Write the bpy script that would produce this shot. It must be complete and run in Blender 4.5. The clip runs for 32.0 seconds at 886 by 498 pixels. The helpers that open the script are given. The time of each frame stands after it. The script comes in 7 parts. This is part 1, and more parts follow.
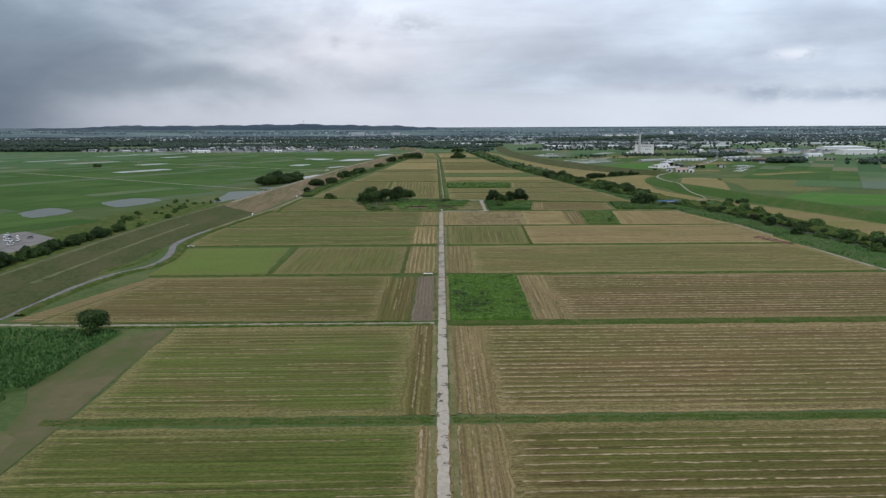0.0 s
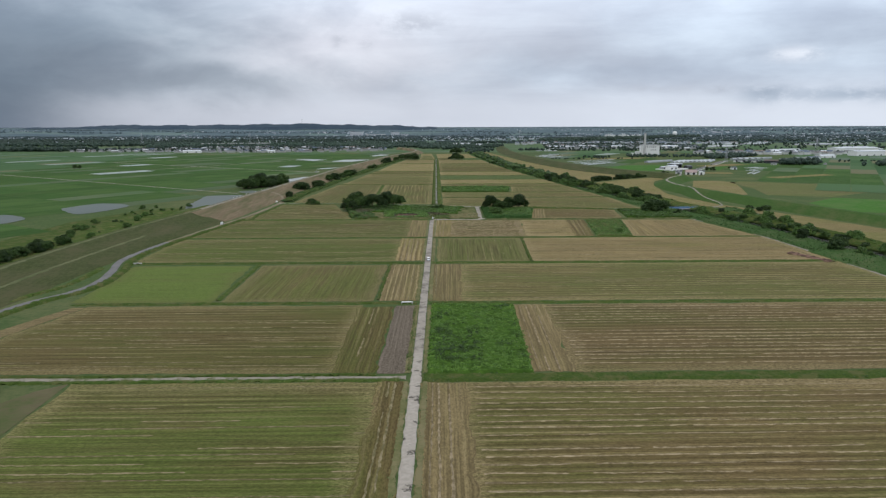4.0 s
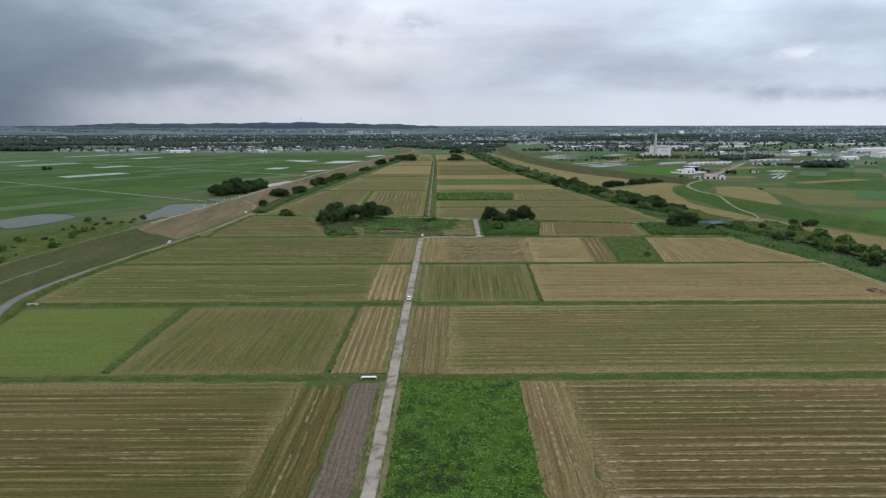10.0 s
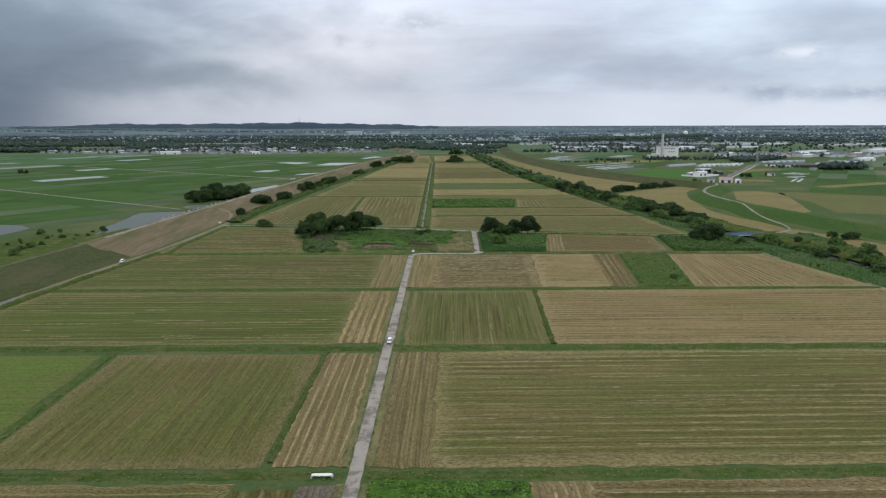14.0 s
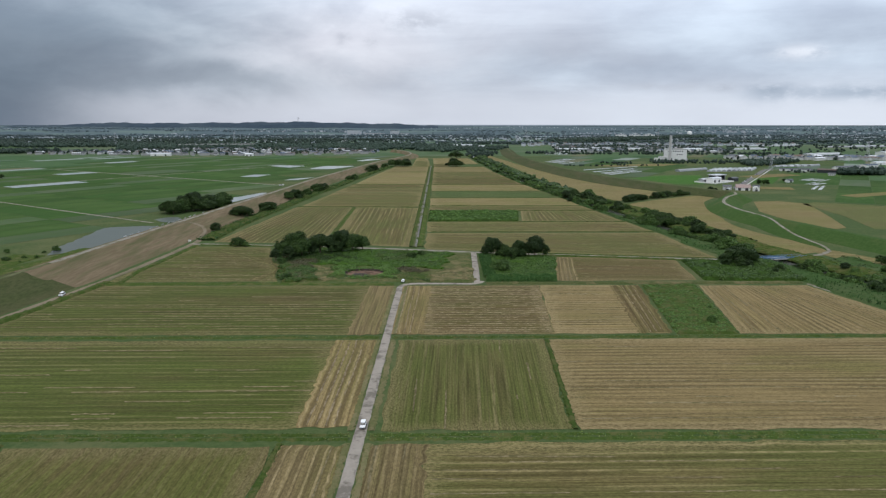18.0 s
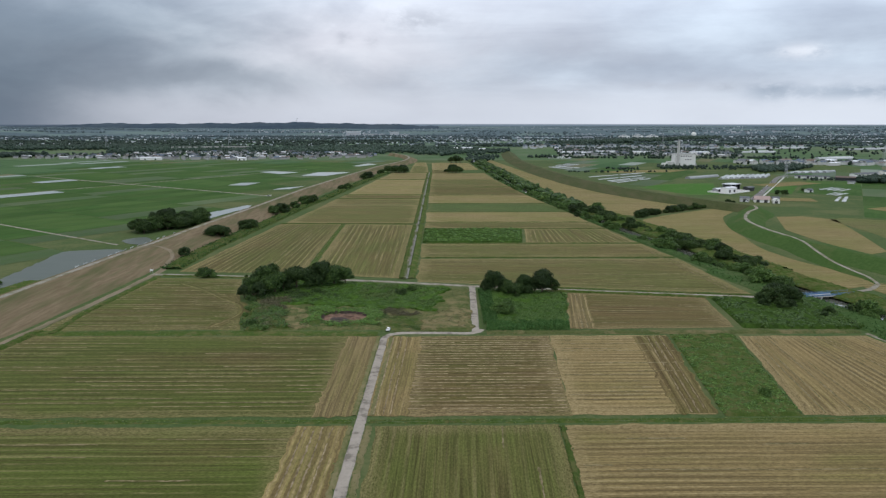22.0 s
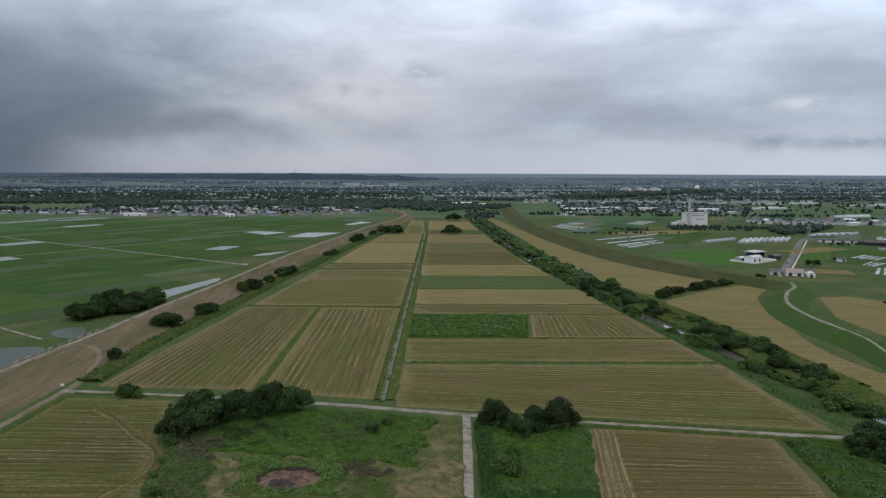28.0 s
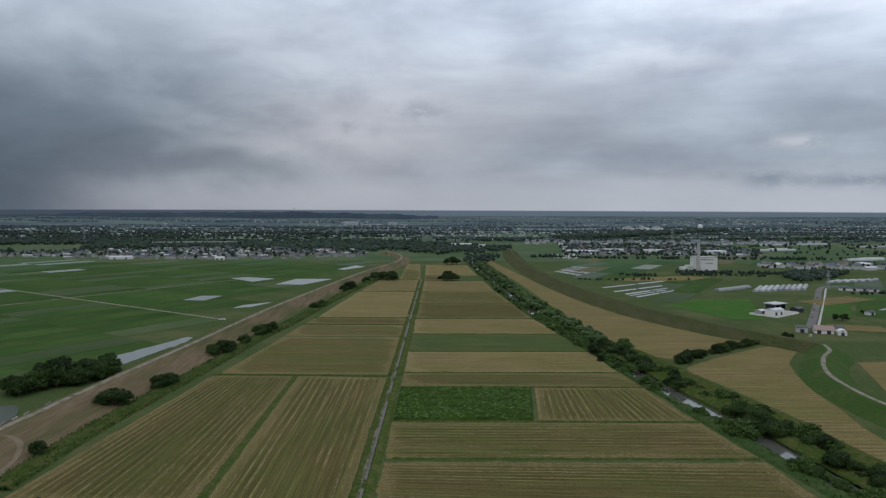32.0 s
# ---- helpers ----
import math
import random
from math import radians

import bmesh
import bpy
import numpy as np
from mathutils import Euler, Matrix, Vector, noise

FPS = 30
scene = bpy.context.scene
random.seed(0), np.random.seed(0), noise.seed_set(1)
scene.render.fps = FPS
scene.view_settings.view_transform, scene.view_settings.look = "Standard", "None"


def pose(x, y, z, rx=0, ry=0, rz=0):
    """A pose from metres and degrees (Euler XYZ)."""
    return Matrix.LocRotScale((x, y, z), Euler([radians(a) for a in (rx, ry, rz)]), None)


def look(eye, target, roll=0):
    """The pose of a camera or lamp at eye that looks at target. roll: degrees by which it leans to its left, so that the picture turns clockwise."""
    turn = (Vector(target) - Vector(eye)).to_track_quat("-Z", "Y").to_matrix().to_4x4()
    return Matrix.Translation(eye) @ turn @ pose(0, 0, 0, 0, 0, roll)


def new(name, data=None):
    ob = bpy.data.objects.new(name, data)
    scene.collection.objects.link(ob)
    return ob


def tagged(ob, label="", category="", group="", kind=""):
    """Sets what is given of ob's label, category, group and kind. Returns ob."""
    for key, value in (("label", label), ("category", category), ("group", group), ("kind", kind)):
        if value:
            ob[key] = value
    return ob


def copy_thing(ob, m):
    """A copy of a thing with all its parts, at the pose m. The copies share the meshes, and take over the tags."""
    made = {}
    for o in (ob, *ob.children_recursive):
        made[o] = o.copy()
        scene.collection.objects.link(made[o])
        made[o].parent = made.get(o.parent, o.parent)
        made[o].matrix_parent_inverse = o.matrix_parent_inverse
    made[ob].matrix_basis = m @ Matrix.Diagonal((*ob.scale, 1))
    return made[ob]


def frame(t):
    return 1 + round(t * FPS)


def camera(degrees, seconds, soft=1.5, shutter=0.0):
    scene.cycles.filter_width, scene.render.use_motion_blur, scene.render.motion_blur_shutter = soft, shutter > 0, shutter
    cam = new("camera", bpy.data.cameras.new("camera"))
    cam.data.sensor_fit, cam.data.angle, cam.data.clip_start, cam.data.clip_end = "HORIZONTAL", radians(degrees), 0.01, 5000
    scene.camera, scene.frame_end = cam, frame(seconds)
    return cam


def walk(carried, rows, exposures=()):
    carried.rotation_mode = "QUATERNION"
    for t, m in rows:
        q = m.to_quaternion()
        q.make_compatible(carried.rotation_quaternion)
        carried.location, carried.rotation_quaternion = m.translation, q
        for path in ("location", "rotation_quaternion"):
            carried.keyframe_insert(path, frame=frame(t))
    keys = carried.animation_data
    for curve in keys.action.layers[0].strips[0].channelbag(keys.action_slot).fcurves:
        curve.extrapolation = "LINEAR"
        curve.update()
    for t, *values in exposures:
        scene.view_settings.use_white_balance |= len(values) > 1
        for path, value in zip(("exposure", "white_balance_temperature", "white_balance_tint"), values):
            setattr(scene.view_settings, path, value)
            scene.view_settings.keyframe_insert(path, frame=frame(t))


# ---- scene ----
cam = camera(66.0, 32.0, 1.3)
PATH = [
    (0, (-5.346, 0.217, 71.552), (-5.302, 2.184, 71.192), -0.2),
    (3, (1.421, 42.384, 70.995), (1.462, 44.35, 70.635), -0.1),
    (6, (7.446, 83.315, 70.968), (7.485, 85.282, 70.606), -0.2),
    (9, (11.377, 124.205, 71.352), (11.412, 126.172, 70.989), -0.1),
    (11, (13.738, 150.548, 71.98), (13.771, 152.514, 71.615), 0.0),
    (14, (17.506, 191.732, 71.939), (17.537, 193.699, 71.575), -0.1),
    (17, (20.311, 232.921, 75.086), (20.342, 234.887, 74.72), 0.0),
    (19, (22.16, 257.762, 79.23), (22.188, 259.727, 78.861), 0.0),
    (22, (25.477, 298.39, 85.449), (25.504, 300.355, 85.079), -0.0),
    (24, (27.578, 325.781, 89.659), (27.603, 327.753, 89.324), 0.0),
    (28, (32.264, 379.769, 98.553), (32.29, 381.755, 98.323), 0.2),
    (30, (34.856, 406.587, 103.781), (34.881, 408.579, 103.604), 0.2),
    (32, (38.18, 435.891, 107.868), (38.204, 437.887, 107.745), 0.2),
]
walk(cam, [(t, look(eye, target, roll)) for t, eye, target, roll in PATH],
     [(0, 0.0), (21.5, 0.0), (25, -0.16), (28, -0.37), (30, -0.52), (32, -0.68)])



# ---- world, sun ----
class G:
    """Small helper to write node trees as expressions."""

    def __init__(self, tree):
        self.t = tree

    def n(self, kind, **sets):
        node = self.t.nodes.new(kind)
        for k, v in sets.items():
            if k in node.inputs.keys():
                self.put(node.inputs[k], v)
        return node

    def put(self, socket, v):
        if isinstance(v, bpy.types.NodeSocket):
            self.t.links.new(v, socket)
        else:
            socket.default_value = v

    def m(self, op, a, b=0.0, c=0.0, clamp=False):
        node = self.t.nodes.new("ShaderNodeMath")
        node.operation, node.use_clamp = op, clamp
        for s, v in zip(node.inputs, (a, b, c)):
            self.put(s, v)
        return node.outputs[0]

    def ramp(self, v, lo, hi, a=0.0, b=1.0):
        node = self.t.nodes.new("ShaderNodeMapRange")
        node.interpolation_type = "SMOOTHSTEP"
        for s, x in zip(node.inputs, (v, lo, hi, a, b)):
            self.put(s, x)
        return node.outputs[0]

    def mix(self, f, a, b, blend="MIX"):
        node = self.t.nodes.new("ShaderNodeMix")
        node.data_type, node.blend_type = "RGBA", blend
        self.put(node.inputs[0], f)
        for s, v in ((node.inputs[6], a), (node.inputs[7], b)):
            self.put(s, (*v, 1.0) if isinstance(v, tuple) and len(v) == 3 else v)
        return node.outputs[2]

    def noise(self, vec, scale, detail=3.0, rough=0.55, w=None, distort=0.0):
        node = self.t.nodes.new("ShaderNodeTexNoise")
        node.noise_dimensions = "3D" if w is None else "4D"
        self.t.links.new(vec, node.inputs["Vector"])
        node.inputs["Scale"].default_value, node.inputs["Detail"].default_value = scale, detail
        node.inputs["Roughness"].default_value, node.inputs["Distortion"].default_value = rough, distort
        if w is not None:
            self.put(node.inputs["W"], w)
        return node.outputs["Fac"]

    def stretch(self, vec, sx, sy, sz=1.0):
        node = self.t.nodes.new("ShaderNodeMapping")
        self.t.links.new(vec, node.inputs["Vector"])
        node.inputs["Scale"].default_value = (sx, sy, sz)
        return node.outputs[0]

    def xyz(self, vec):
        node = self.t.nodes.new("ShaderNodeSeparateXYZ")
        self.t.links.new(vec, node.inputs[0])
        return node.outputs

    def vec(self, x, y, z=0.0):
        node = self.t.nodes.new("ShaderNodeCombineXYZ")
        for s, v in zip(node.inputs, (x, y, z)):
            self.put(s, v)
        return node.outputs[0]


SUN_UP, SUN_TURN = 58, 205
world = bpy.data.worlds.new("overcast_sky")
scene.world = world
world.use_nodes = True
g = G(world.node_tree)
world.node_tree.nodes.clear()
out = g.n("ShaderNodeOutputWorld")
ray = g.n("ShaderNodeTexCoord").outputs["Generated"]
dx, dy, dz = g.xyz(ray)
az, el = g.m("ARCTAN2", dx, dy), g.m("ARCSINE", dz)
sheet = g.vec(az, el)
n_big = g.noise(g.stretch(sheet, 2.0, 4.6), 1.5, 5, 0.5, distort=0.2)
n_mid = g.noise(g.stretch(sheet, 4.2, 9.0), 1.3, 6, 0.52, distort=0.3)
n_two = g.noise(g.stretch(sheet, 4.0, 7.5), 2.1, 6, 0.52, distort=0.2)
n_fine = g.noise(g.stretch(sheet, 10.0, 24.0), 1.3, 6, 0.55)
n_edge = g.noise(g.stretch(sheet, 24.0, 46.0), 1.0, 5, 0.6)
n_lump = g.noise(g.stretch(sheet, 5.0, 10.5), 1.25, 9, 0.58, distort=0.5)
n_veil = g.noise(g.stretch(sheet, 2.6, 17.0), 1.2, 9, 0.58, distort=0.35)
deck = g.mix(g.ramp(az, -0.62, 0.45), (0.36, 0.41, 0.465), (0.54, 0.615, 0.71))
tone = g.m("ADD", g.m("MULTIPLY", n_big, 0.5), g.m("ADD", g.m("MULTIPLY", n_mid, 0.35), g.m("MULTIPLY", n_fine, 0.15)))
tone = g.ramp(tone, 0.36, 0.64, 0.76, 1.14)
deck = g.mix(1.0, deck, g.vec(tone, tone, g.m("ADD", g.m("MULTIPLY", tone, 0.9), 0.1)), "MULTIPLY")
# pale band low over the horizon
pale = g.ramp(el, 0.075, 0.015)
deck = g.mix(g.m("MULTIPLY", pale, 0.8), deck, g.mix(g.ramp(az, -0.35, 0.3), (0.53, 0.545, 0.60), (0.69, 0.725, 0.79)))
# cloud masses: bearing, height, half sizes, colour, strength, raggedness
wx, wy = g.m("SUBTRACT", n_mid, 0.5), g.m("SUBTRACT", n_two, 0.5)
WIDE_CLOUDS = [(-0.52, 0.24, 0.30, 0.085, (0.38, 0.43, 0.485), 0.5, 1.0),
           (-0.16, 0.240, 0.24, 0.045, (0.40, 0.425, 0.48), 0.5, 1.0),
           (0.00, 0.165, 0.22, 0.050, (0.66, 0.68, 0.735), 0.55, 1.0),
           (0.12, 0.165, 0.30, 0.030, (0.47, 0.51, 0.58), 0.5, 0.8),
           (-0.13, 0.100, 0.16, 0.050, (0.80, 0.80, 0.845), 0.9, 0.8),
           (0.03, 0.10, 0.22, 0.035, (0.56, 0.58, 0.64), 0.5, 0.8),
           (0.28, 0.195, 0.16, 0.014, (0.68, 0.72, 0.78), 0.55, 0.7),
           (0.50, 0.270, 0.16, 0.028, (0.76, 0.81, 0.88), 0.65, 0.8),
           (-0.48, 0.125, 0.22, 0.062, (0.19, 0.235, 0.29), 0.85, 0.9),
           (-0.33, 0.058, 0.19, 0.024, (0.24, 0.275, 0.325), 0.9, 0.6)]
SMALL_CLOUDS = [(-0.66, 0.03, 0.21, 0.12, (0.100, 0.135, 0.180), 0.97, 0.5),
           (-0.60, 0.02, 0.14, 0.05, (0.110, 0.145, 0.190), 0.9, 0.3),
           (-0.021, 0.138, 0.040, 0.013, (0.40, 0.425, 0.48), 0.75, 0.15),
           (0.484, 0.086, 0.024, 0.0065, (0.80, 0.84, 0.90), 0.95, 0.03),
           (0.452, 0.041, 0.022, 0.011, (0.36, 0.425, 0.51), 0.9, 0.05),
           (0.555, 0.036, 0.080, 0.0075, (0.37, 0.44, 0.53), 0.85, 0.07),
           (0.395, 0.045, 0.011, 0.0045, (0.44, 0.48, 0.55), 0.85, 0.03),
           (-0.126, 0.113, 0.008, 0.008, (0.46, 0.48, 0.53), 0.7, 0.06),
           (-0.147, 0.140, 0.018, 0.012, (0.46, 0.48, 0.53), 0.45, 0.06),
           (-0.086, 0.110, 0.009, 0.007, (0.46, 0.48, 0.53), 0.6, 0.06),
           (0.32, 0.046, 0.05, 0.004, (0.50, 0.53, 0.59), 0.5, 0.05)]
for cx, cy, rx, ry, col, amt, rag in WIDE_CLOUDS + SMALL_CLOUDS:
    ex = g.m("DIVIDE", g.m("SUBTRACT", g.m("ADD", az, g.m("MULTIPLY", wx, 0.34 * rag)), cx), rx)
    ey = g.m("DIVIDE", g.m("SUBTRACT", g.m("ADD", el, g.m("MULTIPLY", wy, 0.12 * rag)), cy), ry)
    puff = g.m("POWER", 2.718, g.m("MULTIPLY", g.m("ADD", g.m("MULTIPLY", ex, ex), g.m("MULTIPLY", ey, ey)), -1.0))
    if rx < 0.1:
        puff = g.m("MULTIPLY", g.m("POWER", puff, 0.6), g.ramp(n_edge, 0.36, 0.60, 0.15, 1.0))
    deck = g.mix(g.m("MULTIPLY", puff, amt), deck, col)
# broken lumps of cloud to one side, long veils to the other
west = g.ramp(az, 0.15, -0.35)
crisp = g.m("ADD", g.m("MULTIPLY", g.ramp(n_lump, 0.34, 0.66, -1.0, 1.0), g.m("ADD", 0.04, g.m("MULTIPLY", west, 0.05))),
            g.m("MULTIPLY", g.ramp(n_veil, 0.34, 0.66, -1.0, 1.0), g.m("SUBTRACT", 0.075, g.m("MULTIPLY", west, 0.05))))
crisp = g.m("ADD", 1.0, g.m("MULTIPLY", crisp, g.ramp(el, 0.012, 0.06, 0.25, 1.0)))
deck = g.mix(1.0, deck, g.vec(crisp, crisp, g.m("ADD", 0.12, g.m("MULTIPLY", crisp, 0.88))), "MULTIPLY")
lift = g.m("MULTIPLY", g.ramp(el, 0.08, 0.29, 1.13, 2.2), g.ramp(az, 0.25, -0.45, 1.0, 1.08))
deck = g.mix(1.0, deck, g.vec(lift, lift, lift), "MULTIPLY")
# the deck is brighter overhead
deck = g.mix(g.ramp(el, 0.32, 1.1), deck, (0.90, 0.92, 0.95))
deck = g.mix(1.0, deck, (0.985, 1.0, 1.035), "MULTIPLY")
# land below the skyline: haze blue painted into the sky, darker to the west
deck = g.mix(g.ramp(el, -0.0040, -0.0060), deck, g.mix(g.ramp(az, -0.5, 0.1), (0.085, 0.120, 0.175), (0.170, 0.232, 0.300)))
sky = g.n("ShaderNodeTexSky")
sky.sky_type, sky.sun_disc = "NISHITA", False
sky.sun_elevation, sky.sun_rotation = radians(SUN_UP), radians(SUN_TURN)
clear = g.n("ShaderNodeBackground", Color=sky.outputs[0], Strength=0.05)
cloud = g.n("ShaderNodeBackground", Color=deck, Strength=1.0)
both = g.n("ShaderNodeMixShader")
both.inputs[0].default_value = 0.94
world.node_tree.links.new(clear.outputs[0], both.inputs[1])
world.node_tree.links.new(cloud.outputs[0], both.inputs[2])
world.node_tree.links.new(both.outputs[0], out.inputs[0])

sun = new("sun", bpy.data.lights.new("sun", "SUN"))
sun.data.energy, sun.data.angle, sun.data.color = 0.9, radians(30), (1.0, 0.97, 0.92)
a, e = radians(SUN_TURN), radians(SUN_UP)
sun.matrix_world = look((0, 0, 300), (-math.sin(a) * math.cos(e), -math.cos(a) * math.cos(e), 300 - math.sin(e)))


# ---- materials ----
def material(name, rough=0.9, spec=0.15):
    m = bpy.data.materials.new(name)
    m.use_nodes = True
    b = m.node_tree.nodes["Principled BSDF"]
    b.inputs["Roughness"].default_value, b.inputs["Specular IOR Level"].default_value = rough, spec
    return m, G(m.node_tree), b


def earth(name, base, alt, patch, fine=1.2, wide=0.06, stretch=(1.0, 1.0), uv=False, cover=0.5, soft=0.12, bump=0.35,
          rough=0.95, vary=0.12, stripe=0.0, pitch=3.6, dark=0.75, sheen=0.015):
    """Soil, stubble, grass and paths: grain, patches of a second cover, streaks along the rows and a tone of its own for each piece."""
    m, g, b = material(name, rough, 0.03)
    b.inputs["Sheen Weight"].default_value, b.inputs["Sheen Roughness"].default_value = sheen, 0.4
    b.inputs["Sheen Tint"].default_value = (*(min(1.0, 3.5 * c) for c in alt), 1.0)
    rnd = g.n("ShaderNodeObjectInfo").outputs["Random"]
    co = g.n("ShaderNodeTexCoord").outputs["UV"] if uv else g.n("ShaderNodeNewGeometry").outputs["Position"]
    w = g.m("MULTIPLY", rnd, 37.0)
    st = g.stretch(co, stretch[0], stretch[1])
    f = g.noise(st, fine, 5, 0.65, w)
    p = g.noise(g.stretch(co, min(1.0, stretch[0] * 3), stretch[1]), wide, 5, 0.6, w)
    col = g.mix(g.ramp(f, 0.32, 0.68), base, alt)
    mid = 0.5 + (0.5 - cover) * 0.45
    pf = g.ramp(g.m("ADD", p, g.m("MULTIPLY", g.m("SUBTRACT", f, 0.5), 0.3)), mid - soft, mid + soft)
    col = g.mix(pf, col, patch)
    if stripe:
        x, y, z = g.xyz(co)
        ph = g.m("ADD", g.m("MULTIPLY", y, 6.2832 / pitch), g.m("MULTIPLY", g.m("SUBTRACT", g.noise(g.stretch(co, 0.03, 0.2), 1.0, 3, 0.6, w), 0.5), 9.0))
        s = g.ramp(g.m("SINE", ph), -0.3, 0.9)
        s = g.m("MULTIPLY", s, g.ramp(g.noise(g.stretch(co, 0.05, 0.5), 1.0, 3, 0.6, w), 0.35, 0.6))
        col = g.mix(g.m("MULTIPLY", s, stripe), col, tuple(dark * c for c in base))
    tone = g.m("ADD", 1.0 - vary, g.m("MULTIPLY", rnd, 2 * vary))
    col = g.mix(1.0, col, g.vec(tone, tone, tone), "MULTIPLY")
    g.put(b.inputs["Base Color"], col)
    if bump:
        bn = g.n("ShaderNodeBump", Height=f, Strength=bump, Distance=0.25)
        g.put(b.inputs["Normal"], bn.outputs[0])
    return m


def stubble(name, soil, straw, weed, green=0.4, pale=0.5, pitch=3.6, vary=0.08, stripes=0.35, sway_by=2.0, streak=1.0, tone=1.0):
    """A cut cereal field: soil streaked along the rows, straw left in lines, weeds coming up in patches, a dry rim where the machines turn. The rows run along u."""
    m, g, b = material(name, 1.0, 0.0)
    b.inputs["Sheen Weight"].default_value, b.inputs["Sheen Roughness"].default_value = 0.09, 0.4
    b.inputs["Sheen Tint"].default_value = (0.9, 0.80, 0.60, 1.0)
    soil, straw, weed = (tuple(c * k * tone for c, k in zip(v, (1.01, 0.982, 0.87))) for v in (soil, straw, weed))
    rnd = g.n("ShaderNodeObjectInfo").outputs["Random"]
    uv = g.n("ShaderNodeUVMap")
    uv.uv_map = "rows"
    uv = uv.outputs[0]
    rim = g.n("ShaderNodeUVMap")
    rim.uv_map = "rim"
    edge = g.xyz(rim.outputs[0])[0]
    w = g.m("MULTIPLY", rnd, 41.0)
    x, y, z = g.xyz(uv)
    sway = g.m("SUBTRACT", g.noise(g.stretch(uv, 0.025, 0.06), 1.0, 3, 0.6, w), 0.5)
    co = g.vec(x, g.m("ADD", y, g.m("MULTIPLY", sway, sway_by)))
    lines = g.noise(g.stretch(co, 0.022, 1.5), 1.0, 4, 0.62, w)
    broad = g.noise(g.stretch(co, 0.006, 0.16), 1.0, 4, 0.6, w)
    wide = g.noise(g.stretch(uv, 0.014, 0.030), 1.0, 5, 0.58, w)
    spot = g.noise(g.stretch(uv, 0.7, 1.5), 1.3, 5, 0.72, w)
    tuft = g.noise(g.stretch(uv, 0.16, 0.8), 1.0, 4, 0.65, w)
    col = g.mix(g.ramp(lines, 0.33, 0.67), tuple((1 - 0.38 * streak) * c for c in soil), tuple((1 + 0.30 * streak) * c for c in soil))
    wf = g.m("ADD", g.m("MULTIPLY", wide, 0.52), g.m("ADD", g.m("MULTIPLY", broad, 0.22), g.m("ADD", g.m("MULTIPLY", lines, 0.16), g.m("MULTIPLY", tuft, 0.10))))
    mid = 0.5 + (0.5 - green) * 0.34
    grown = g.ramp(wf, mid - 0.09, mid + 0.09)
    col = g.mix(g.m("MULTIPLY", grown, 0.9), col, g.mix(g.ramp(lines, 0.3, 0.7), tuple((1 - 0.34 * streak) * c for c in weed), tuple((1 + 0.28 * streak) * c for c in weed)))
    # rows: thin pale straw, now strong, now gone, and darker soil beside it
    cx, cy, cz = g.xyz(co)
    wave = g.m("SINE", g.m("MULTIPLY", cy, 6.2832 / pitch))
    here = g.ramp(g.noise(g.stretch(uv, 0.010, 0.045), 1.0, 3, 0.6, g.m("ADD", w, 7.0)), 0.43, 0.60)
    lit = g.m("MULTIPLY", g.ramp(wave, 0.5, 1.0), g.ramp(g.m("ADD", g.m("MULTIPLY", tuft, 0.6), g.m("MULTIPLY", broad, 0.4)), 0.40, 0.58))
    lit = g.m("MULTIPLY", lit, g.m("ADD", 0.2, g.m("MULTIPLY", here, 0.8)))
    stray = g.ramp(g.noise(g.stretch(co, 0.011, 0.75), 1.0, 3, 0.55, g.m("ADD", w, 3.0)), 0.60, 0.70)
    dark = g.m("MULTIPLY", g.ramp(wave, 0.0, -0.9), g.m("MULTIPLY", here, stripes))
    col = g.mix(dark, col, tuple(0.55 * c for c in soil))
    col = g.mix(g.m("MULTIPLY", g.m("MAXIMUM", lit, g.m("MULTIPLY", stray, 0.55)), pale), col, straw)
    # dry rim
    turn = g.ramp(g.m("ADD", edge, g.m("MULTIPLY", g.m("SUBTRACT", wide, 0.5), 16.0)), 8.0, 0.5)
    col = g.mix(g.m("MULTIPLY", turn, g.m("MULTIPLY", g.ramp(spot, 0.3, 0.65), 0.75)), col, tuple(0.80 * c for c in straw))
    # random grain, its dark end deepened to stand for shadowed crevices
    grain = g.ramp(spot, 0.30, 0.70, 0.66, 1.22)
    tone = g.m("MULTIPLY", grain, g.m("ADD", 1.0 - vary, g.m("MULTIPLY", rnd, 2 * vary)))
    g.put(b.inputs["Base Color"], g.mix(1.0, col, g.vec(tone, tone, tone), "MULTIPLY"))
    bn = g.n("ShaderNodeBump", Height=g.m("ADD", lines, g.m("MULTIPLY", spot, 0.5)), Strength=0.6, Distance=0.25)
    g.put(b.inputs["Normal"], bn.outputs[0])
    return m


def foliage(name, lo, mid, hi, rough=0.65, scale=0.5):
    """Leaves: each leaf clump its own tone, and each plant too."""
    m, g, b = material(name, rough, 0.2)
    geo = g.n("ShaderNodeNewGeometry")
    rnd = g.n("ShaderNodeObjectInfo").outputs["Random"]
    isl = geo.outputs["Random Per Island"]
    n = g.noise(geo.outputs["Position"], scale, 4, 0.6)
    col = g.mix(g.ramp(g.m("ADD", g.m("MULTIPLY", isl, 0.6), g.m("MULTIPLY", n, 0.4)), 0.15, 0.75), lo, mid)
    col = g.mix(g.m("MULTIPLY", g.ramp(isl, 0.7, 1.0), 0.6), col, hi)
    tone = g.m("ADD", 0.78, g.m("MULTIPLY", rnd, 0.44))
    col = g.mix(1.0, col, g.vec(tone, tone, g.m("MULTIPLY", tone, 0.95)), "MULTIPLY")
    g.put(b.inputs["Base Color"], col)
    return m


